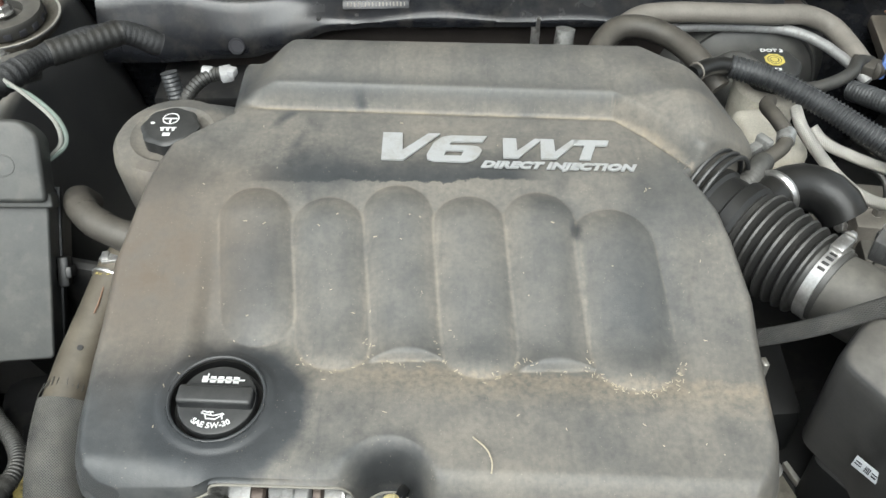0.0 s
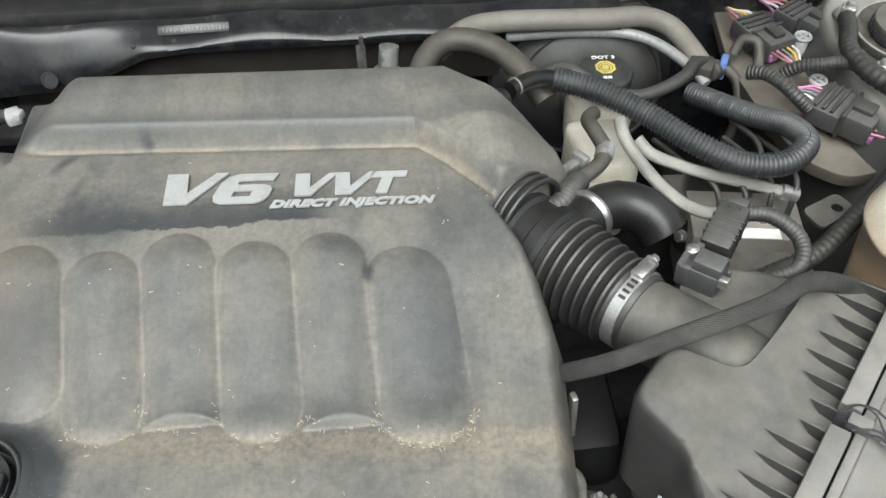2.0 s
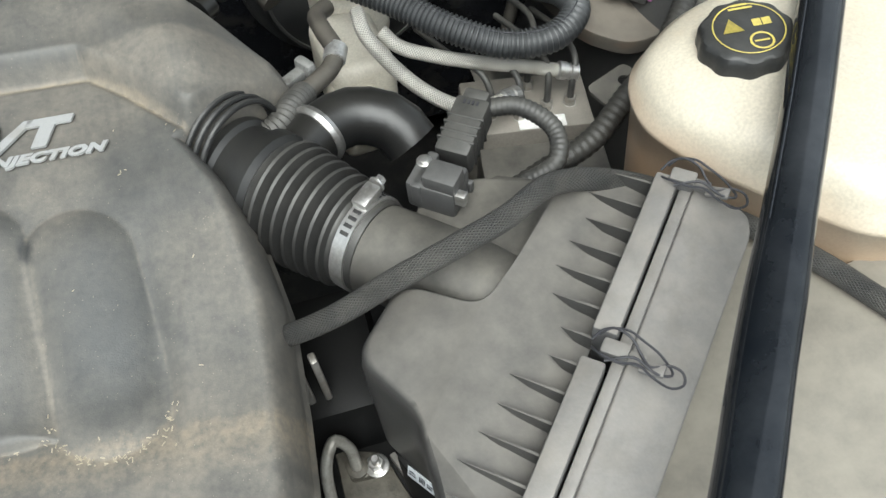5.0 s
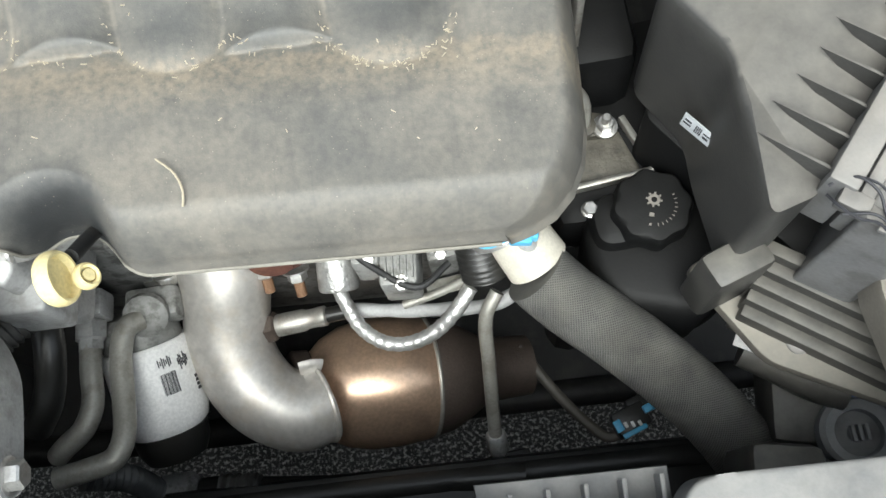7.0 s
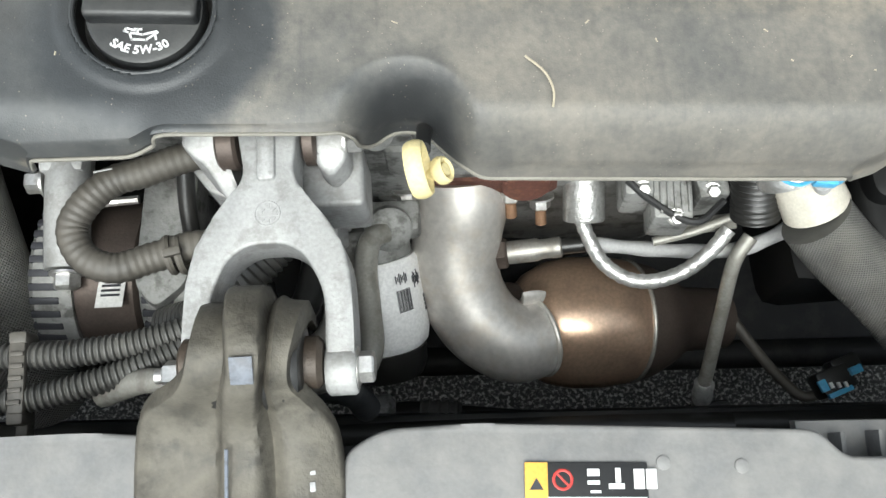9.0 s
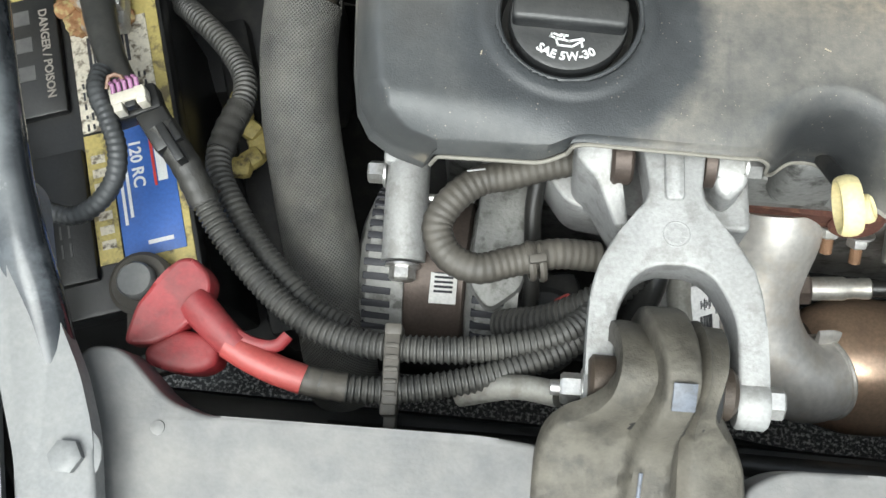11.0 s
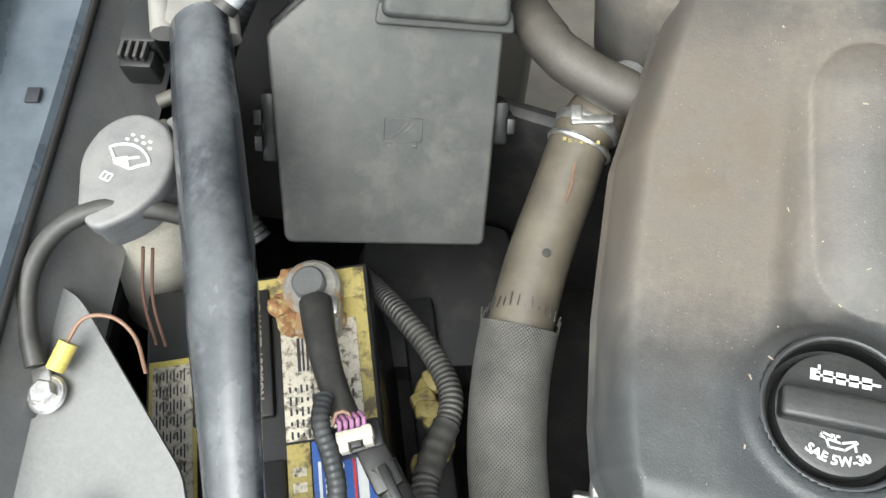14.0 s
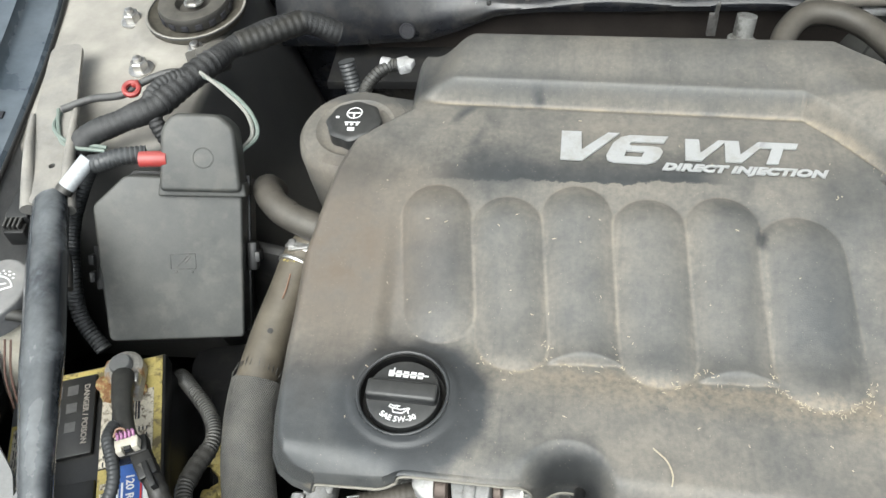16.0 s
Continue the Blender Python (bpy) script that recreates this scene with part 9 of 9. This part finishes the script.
def dipstick():
    top = thing("dipstick_ring", (0.02, 0.36, 0.85), "yellow plastic dipstick ring with fluid cap", "dipstick")
    part("ring", merged(torus((0.013, 0.368, 0.897), (0.93, 0.10, 0.22), 0.0150, 0.0026, 36, 10, 2.2), lathe([(0.0145, -0.0010), (0.0145, 0.0010)], aim((0.013, 0.368, 0.897), (0.93, 0.10, 0.22)), 24)), YELLOW, top)
    part("cap", merged(torus((0.027, 0.370, 0.888), (0.75, 0.1, 0.6), 0.0066, 0.0022, 22, 8, 1.8), lathe([(0.004, -0.012), (0.004, 0.003)], aim((0.027, 0.370, 0.888), (0.75, 0.1, 0.6)), 14)), YELLOW, top)
    part("tube", tube([(0.016, 0.385, 0.885), (0.02, 0.42, 0.84), (0.03, 0.44, 0.78)], 0.005, 10), DARK, top)
    return top


lay_out(Matrix.Translation((0.0225, -0.012, 0.052)))
dipstick()
lay_out(FRONT)
alone("head_casting", merged(box(0.045, 0.430, 0.845, 0.055, 0.05, 0.08, 0.012, 5, seg=3), box(0.075, 0.428, 0.83, 0.03, 0.05, 0.06, 0.008)), ALUDK, "rough cast cylinder head end under the scoop", "cylinder head")
top = thing("cam_sensor_block", (0.21, 0.42, 0.72), "grey metal blocks on the engine's front face", "engine part")
for x, y, z, w, d, h, r in ((0.196, 0.415, 0.75, 0.024, 0.05, 0.05, -4), (0.222, 0.405, 0.745, 0.032, 0.070, 0.05, -4), (0.255, 0.415, 0.735, 0.026, 0.05, 0.05, 6), (0.12, 0.425, 0.80, 0.25, 0.03, 0.05, -4)):
    part("block", box(x, y, z, w, d, h, 0.004, r), ALUDK, top)
for x, y, z in ((0.198, 0.396, 0.772), (0.222, 0.372, 0.768), (0.256, 0.396, 0.758), (0.176, 0.408, 0.80)):
    part("bolt", bolt((x, y, z), (0, -0.6, 0.8), 0.0055, 0.005, 1.4), ZINC, top)
for i in range(5):
    part("rib", box(0.211 + 0.0055 * i, 0.388, 0.771, 0.0018, 0.026, 0.004, 0.0005, -4), ALUDK, top)
part("seal_lip", tube([(0.185, 0.402, 0.777), (0.20, 0.388, 0.772), (0.235, 0.366, 0.77), (0.262, 0.385, 0.762)], 0.003, 8), DARK, top)
alone("finned_hose", tube([(0.285, 0.435, 0.80), (0.287, 0.405, 0.775), (0.290, 0.375, 0.745)], 0.020, 22, (0.005, 0.002)), RUBBER, "black finned rubber boot", "boot")
alone("angle_bracket", merged(box(0.262, 0.385, 0.70, 0.05, 0.014, 0.004, 0.001, 5), tube([(0.215, 0.372, 0.70), (0.25, 0.378, 0.705), (0.285, 0.386, 0.72)], 0.004, 10)), TUBING, "thin grey bracket and rod behind the lead", "bracket")


def lower_hose():
    top = thing("lower_radiator_hose", (0.42, 0.30, 0.6), "woven-sleeve lower radiator hose with pale collar", "hose")
    part("sleeve", tube([(0.330, 0.366, 0.765), (0.352, 0.346, 0.745), (0.396, 0.314, 0.710), (0.450, 0.269, 0.660), (0.489, 0.226, 0.615), (0.512, 0.195, 0.565), (0.52, 0.175, 0.50)], 0.0305, 36, taper=lambda f: 0.95 + 0.12 * f), BRAID, top)
    part("collar", tube([(0.305, 0.425, 0.800), (0.318, 0.398, 0.782), (0.333, 0.375, 0.762)], 0.0262, 28, taper=lambda f: 0.90 + 0.12 * f), BRAKEW, top, "pale beige collar")
    part("collar_foil", torus((0.312, 0.402, 0.785), (0.3, -0.6, -0.45), 0.0295, 0.0035, 28, 6, 2.0), FOIL, top)
    return top


lower_hose()
alone("coolant_pipe", tube([(0.298, 0.372, 0.700), (0.286, 0.356, 0.690), (0.281, 0.320, 0.640), (0.277, 0.275, 0.575), (0.275, 0.245, 0.52)], 0.0065, 12), TUBING, "thin grey pipe dropping to the radiator", "pipe")
alone("pipe_foil", lathe([(0.008, 0), (0.0100, 0.003), (0.0095, 0.010), (0.0105, 0.018), (0.0095, 0.026), (0.008, 0.03)], aim((0.2768, 0.268, 0.562), (0, -0.5, -0.8)), 14), FOIL, "foil wrap on the thin pipe", "pipe wrap")
alone("pipe_bracket", box(0.287, 0.238, 0.50, 0.045, 0.03, 0.06, 0.006, 5), DARK, "dark pipe bracket low in the bay", "bracket")
alone("grey_lead", tube([(0.312, 0.358, 0.52), (0.345, 0.305, 0.51), (0.372, 0.272, 0.50), (0.39, 0.256, 0.50), (0.412, 0.262, 0.505)], 0.0055, 10), RUBGREY, "grey lead running to a low connector", "cable")
top = thing("fan_connector", (0.41, 0.265, 0.50), "black fan connector with bright blue locks", "connector")
part("shell", merged(box(0.412, 0.268, 0.52, 0.036, 0.026, 0.03, 0.004, 20), box(0.425, 0.282, 0.52, 0.03, 0.02, 0.026, 0.004, 20)), BLACK, top)
part("lock", box(0.430, 0.276, 0.538, 0.012, 0.008, 0.008, 0.001, 20), CYAN, top)
part("lock", box(0.398, 0.262, 0.534, 0.008, 0.012, 0.006, 0.001, 20), CYAN, top)
part("lock", box(0.413, 0.255, 0.536, 0.026, 0.005, 0.006, 0.001, 20), CYAN, top)
part("pin", merged(*[box(0.405 + 0.007 * i, 0.262, 0.537, 0.003, 0.006, 0.004, 0.0005, 20) for i in range(3)]), PRINT, top)
alone("low_pipe", tube([(-0.06, 0.245, 0.55), (-0.01, 0.250, 0.55), (0.03, 0.245, 0.55), (0.12, 0.235, 0.55), (0.3, 0.225, 0.55)], 0.014, 16), RUBBER, "black rubber pipe crossing above the road", "hose")
top = thing("pipe_fitting", (-0.04, 0.252, 0.55), "dull metal pipe fitting below the filter", "fitting")
part("collar", lathe([(0.018, 0), (0.019, 0.004), (0.019, 0.03), (0.012, 0.036)], aim((-0.06, 0.252, 0.555), (1, 0.0, 0)), 20), ALUDK, top)
part("ribbed_sleeve", tube([(0.0, 0.25, 0.56), (0.04, 0.246, 0.56)], 0.015, 16, (0.009, 0.002)), CORRGREY, top)


def transmission_reservoir():
    top = thing("fluid_reservoir", (0.44, 0.40, 0.65), "black fluid reservoir, darkened as in shade, with lobed gear-marked cap", "reservoir")
    part("tank", merged(prism(rounded([(0.385, 0.43), (0.50, 0.45), (0.515, 0.36), (0.47, 0.31), (0.39, 0.335), (0.375, 0.38)], 0.03), 0.60, 0.735, 0.016, None, 3), prism(rounded([(0.385, 0.43), (0.47, 0.44), (0.47, 0.385), (0.385, 0.38)], 0.02), 0.70, 0.752, 0.01)), SHADEBLK, top)
    cap = part("cap", lathe([(0.030, 0.742), (0.0335, 0.745), (0.0335, 0.764), (0.031, 0.768), (0.027, 0.769), (0.003, 0.7695)], Matrix.Translation((0.436, 0.408, 0)), 64, lambda a, z: 1 + 0.045 * math.cos(8 * a) * (z < 0.7685)), SHADEBLK, top, "black lobed cap with pale gear symbol")
    f = Matrix.Translation((0.436, 0.408, 0.7699)) @ Matrix.Rotation(radians(-20), 4, "Z")
    part("gear_symbol", merged(torus(f @ Vector((0, 0.004, 0)), (0, 0, 1), 0.0038, 0.0013, 18, 4, 0.3), *[box(0, 0, 0, 0.0016, 0.0022, 0.0005, 0, m=f @ Matrix.Translation((0, 0.004, 0)) @ Matrix.Rotation(i * math.pi / 4, 4, "Z") @ Matrix.Translation((0, 0.0058, 0))) for i in range(8)], bars([(0, -0.010, 0.004, 0.0032), (0, -0.019, 0.002, 0.002)], f),
                               *[box(0, 0, 0, 0.0024, 0.0008, 0.0004, 0, m=f @ Matrix.Rotation(radians(-70 + 12 * i), 4, "Z") @ Matrix.Translation((0.019, 0, 0))) for i in range(10)]), PIPEWRAP, cap)
    return top


lay_out(SIDE)
transmission_reservoir()


def shift_bracket():
    top = thing("mount_plate", (0.42, 0.48, 0.70), "grimy cast bracket with studs and grey tube", "bracket")
    part("plate", prism(rounded([(0.378, 0.535), (0.425, 0.52), (0.445, 0.455), (0.395, 0.445), (0.378, 0.46)], 0.008), 0.700, 0.724, 0.004), MOUNT, top)
    part("rail", merged(box(0.425, 0.452, 0.728, 0.13, 0.006, 0.012, 0.002, 6), box(0.444, 0.483, 0.728, 0.006, 0.06, 0.010, 0.001, 20)), STEEL, top)
    part("stud", bolt((0.417, 0.503, 0.734), (0, 0, 1), 0.0085, 0.008, 1.4, 0.010), ZINC, top)
    part("boss", merged(lathe([(0.010, 0.72), (0.011, 0.735), (0.007, 0.737)], Matrix.Translation((0.398, 0.506, 0)), 20), prism(rounded([(0.388, 0.517), (0.425, 0.512), (0.425, 0.494), (0.388, 0.496)], 0.006), 0.722, 0.732, 0.002)), MOUNT, top)
    part("tube", tube([(0.398, 0.506, 0.735), (0.397, 0.514, 0.765), (0.386, 0.515, 0.785), (0.374, 0.500, 0.775), (0.368, 0.47, 0.74), (0.366, 0.43, 0.70)], 0.0058, 12), TUBING, top)
    part("low_bolt", bolt((0.386, 0.420, 0.745), (0, 0, 1), 0.0065, 0.006, 1.2), ZINC, top)
    part("screw", bolt((0.470, 0.497, 0.73), (0, 0, 1), 0.0075, 0.008, 1.5), ALUDK, top)
    return top


shift_bracket()
top = thing("gearbox_case", (0.45, 0.5, 0.55), "gearbox housing coloured near black as in deep shade", "gearbox")
# housing coloured near black in place of the shade down here
part("main_housing", box(0.46, 0.52, 0.62, 0.22, 0.20, 0.20, 0.02, 4), SHADEBLK, top)
part("bell_housing", box(0.40, 0.60, 0.70, 0.10, 0.14, 0.20, 0.02, 0), SHADEBLK, top)
part("side_cover", box(0.43, 0.395, 0.60, 0.18, 0.12, 0.12, 0.02, 3), SHADEBLK, top)
for x in (0.376, 0.392):
    alone("support_strut", box(x, 0.555, 0.80, 0.007, 0.012, 0.14, 0.002, 10), STEEL, "thin upright metal strut below the intake", "strut", "upright struts")
f = Matrix.Translation((0.4545, 0.4245, 0.8710)) @ Matrix.Rotation(radians(-54), 4, "Z") @ Matrix.Rotation(radians(78), 4, "X")
top = thing("code_label", f.translation, "small white sticker with dark print on the air box", "label")
part("paper", box(0, 0, 0, 0.027, 0.0145, 0.0008, 0.0002, m=f), TAGPAPER, top)
part("print", bars([(0.0015 * (i % 4) - 0.001, 0.0016 * (i // 4) - 0.003, 0.0010, 0.0009 + 0.0007 * (i % 3 == 0)) for i in range(20)] + [(-0.0085, 0.002, 0.006, 0.0016), (-0.0085, -0.0015, 0.007, 0.0012), (0.0088, 0.0015, 0.006, 0.0012), (0.0088, -0.002, 0.005, 0.002)], f @ Matrix.Translation((0, 0, 0.0006))), INK, top)


def lamp_plug():
    top = thing("headlight_plug", (0.56, 0.25, 0.64), "black bulb holder with white bar-code tag", "connector")
    part("barrel", tube([(0.505, 0.290, 0.680), (0.535, 0.272, 0.680), (0.562, 0.255, 0.680), (0.585, 0.246, 0.68)], 0.020, 22, taper=lambda q: 0.8 + 0.3 * q), DUSTY, top)
    part("tag", merged(box(0.515, 0.296, 0.700, 0.034, 0.030, 0.002, 0.0005, -30), box(0.535, 0.298, 0.700, 0.03, 0.014, 0.002, 0.0005, -30)), PAPER, top, "white bar-code tag")
    part("tag_bars", merged(*[box(0.505 + 0.003 * i, 0.302 - 0.0016 * i, 0.7018, 0.0015, 0.009, 0.0006, 0, -30) for i in range(8)]), INK, top)
    part("blue_cable", tube([(0.59, 0.25, 0.68), (0.625, 0.245, 0.685), (0.66, 0.24, 0.685), (0.70, 0.25, 0.69)], 0.014, 16), BLUEW, top, "faded blue cable boot")
    return top


lamp_plug()
alone("bulb_cap", merged(lathe([(0.030, 0), (0.033, 0.003), (0.033, 0.016), (0.029, 0.02), (0.021, 0.018), (0.020, 0.010), (0.008, 0.010), (0.007, 0.016)], Matrix.Translation((0.588, 0.205, 0.66)), 36), *[box(0.588 + 0.006 * (i - 1), 0.205, 0.678, 0.003, 0.014, 0.006, 0.0006) for i in range(3)]), GREYP, "round grey rubber bulb cap", "bulb cap")
alone("lamp_wall", merged(box(0.62, 0.24, 0.62, 0.18, 0.10, 0.06, 0.01, -10), box(0.50, 0.18, 0.70, 0.06, 0.04, 0.10, 0.01, -10)), DUSTY, "dark lamp housing wall", "panel", kind="structure")
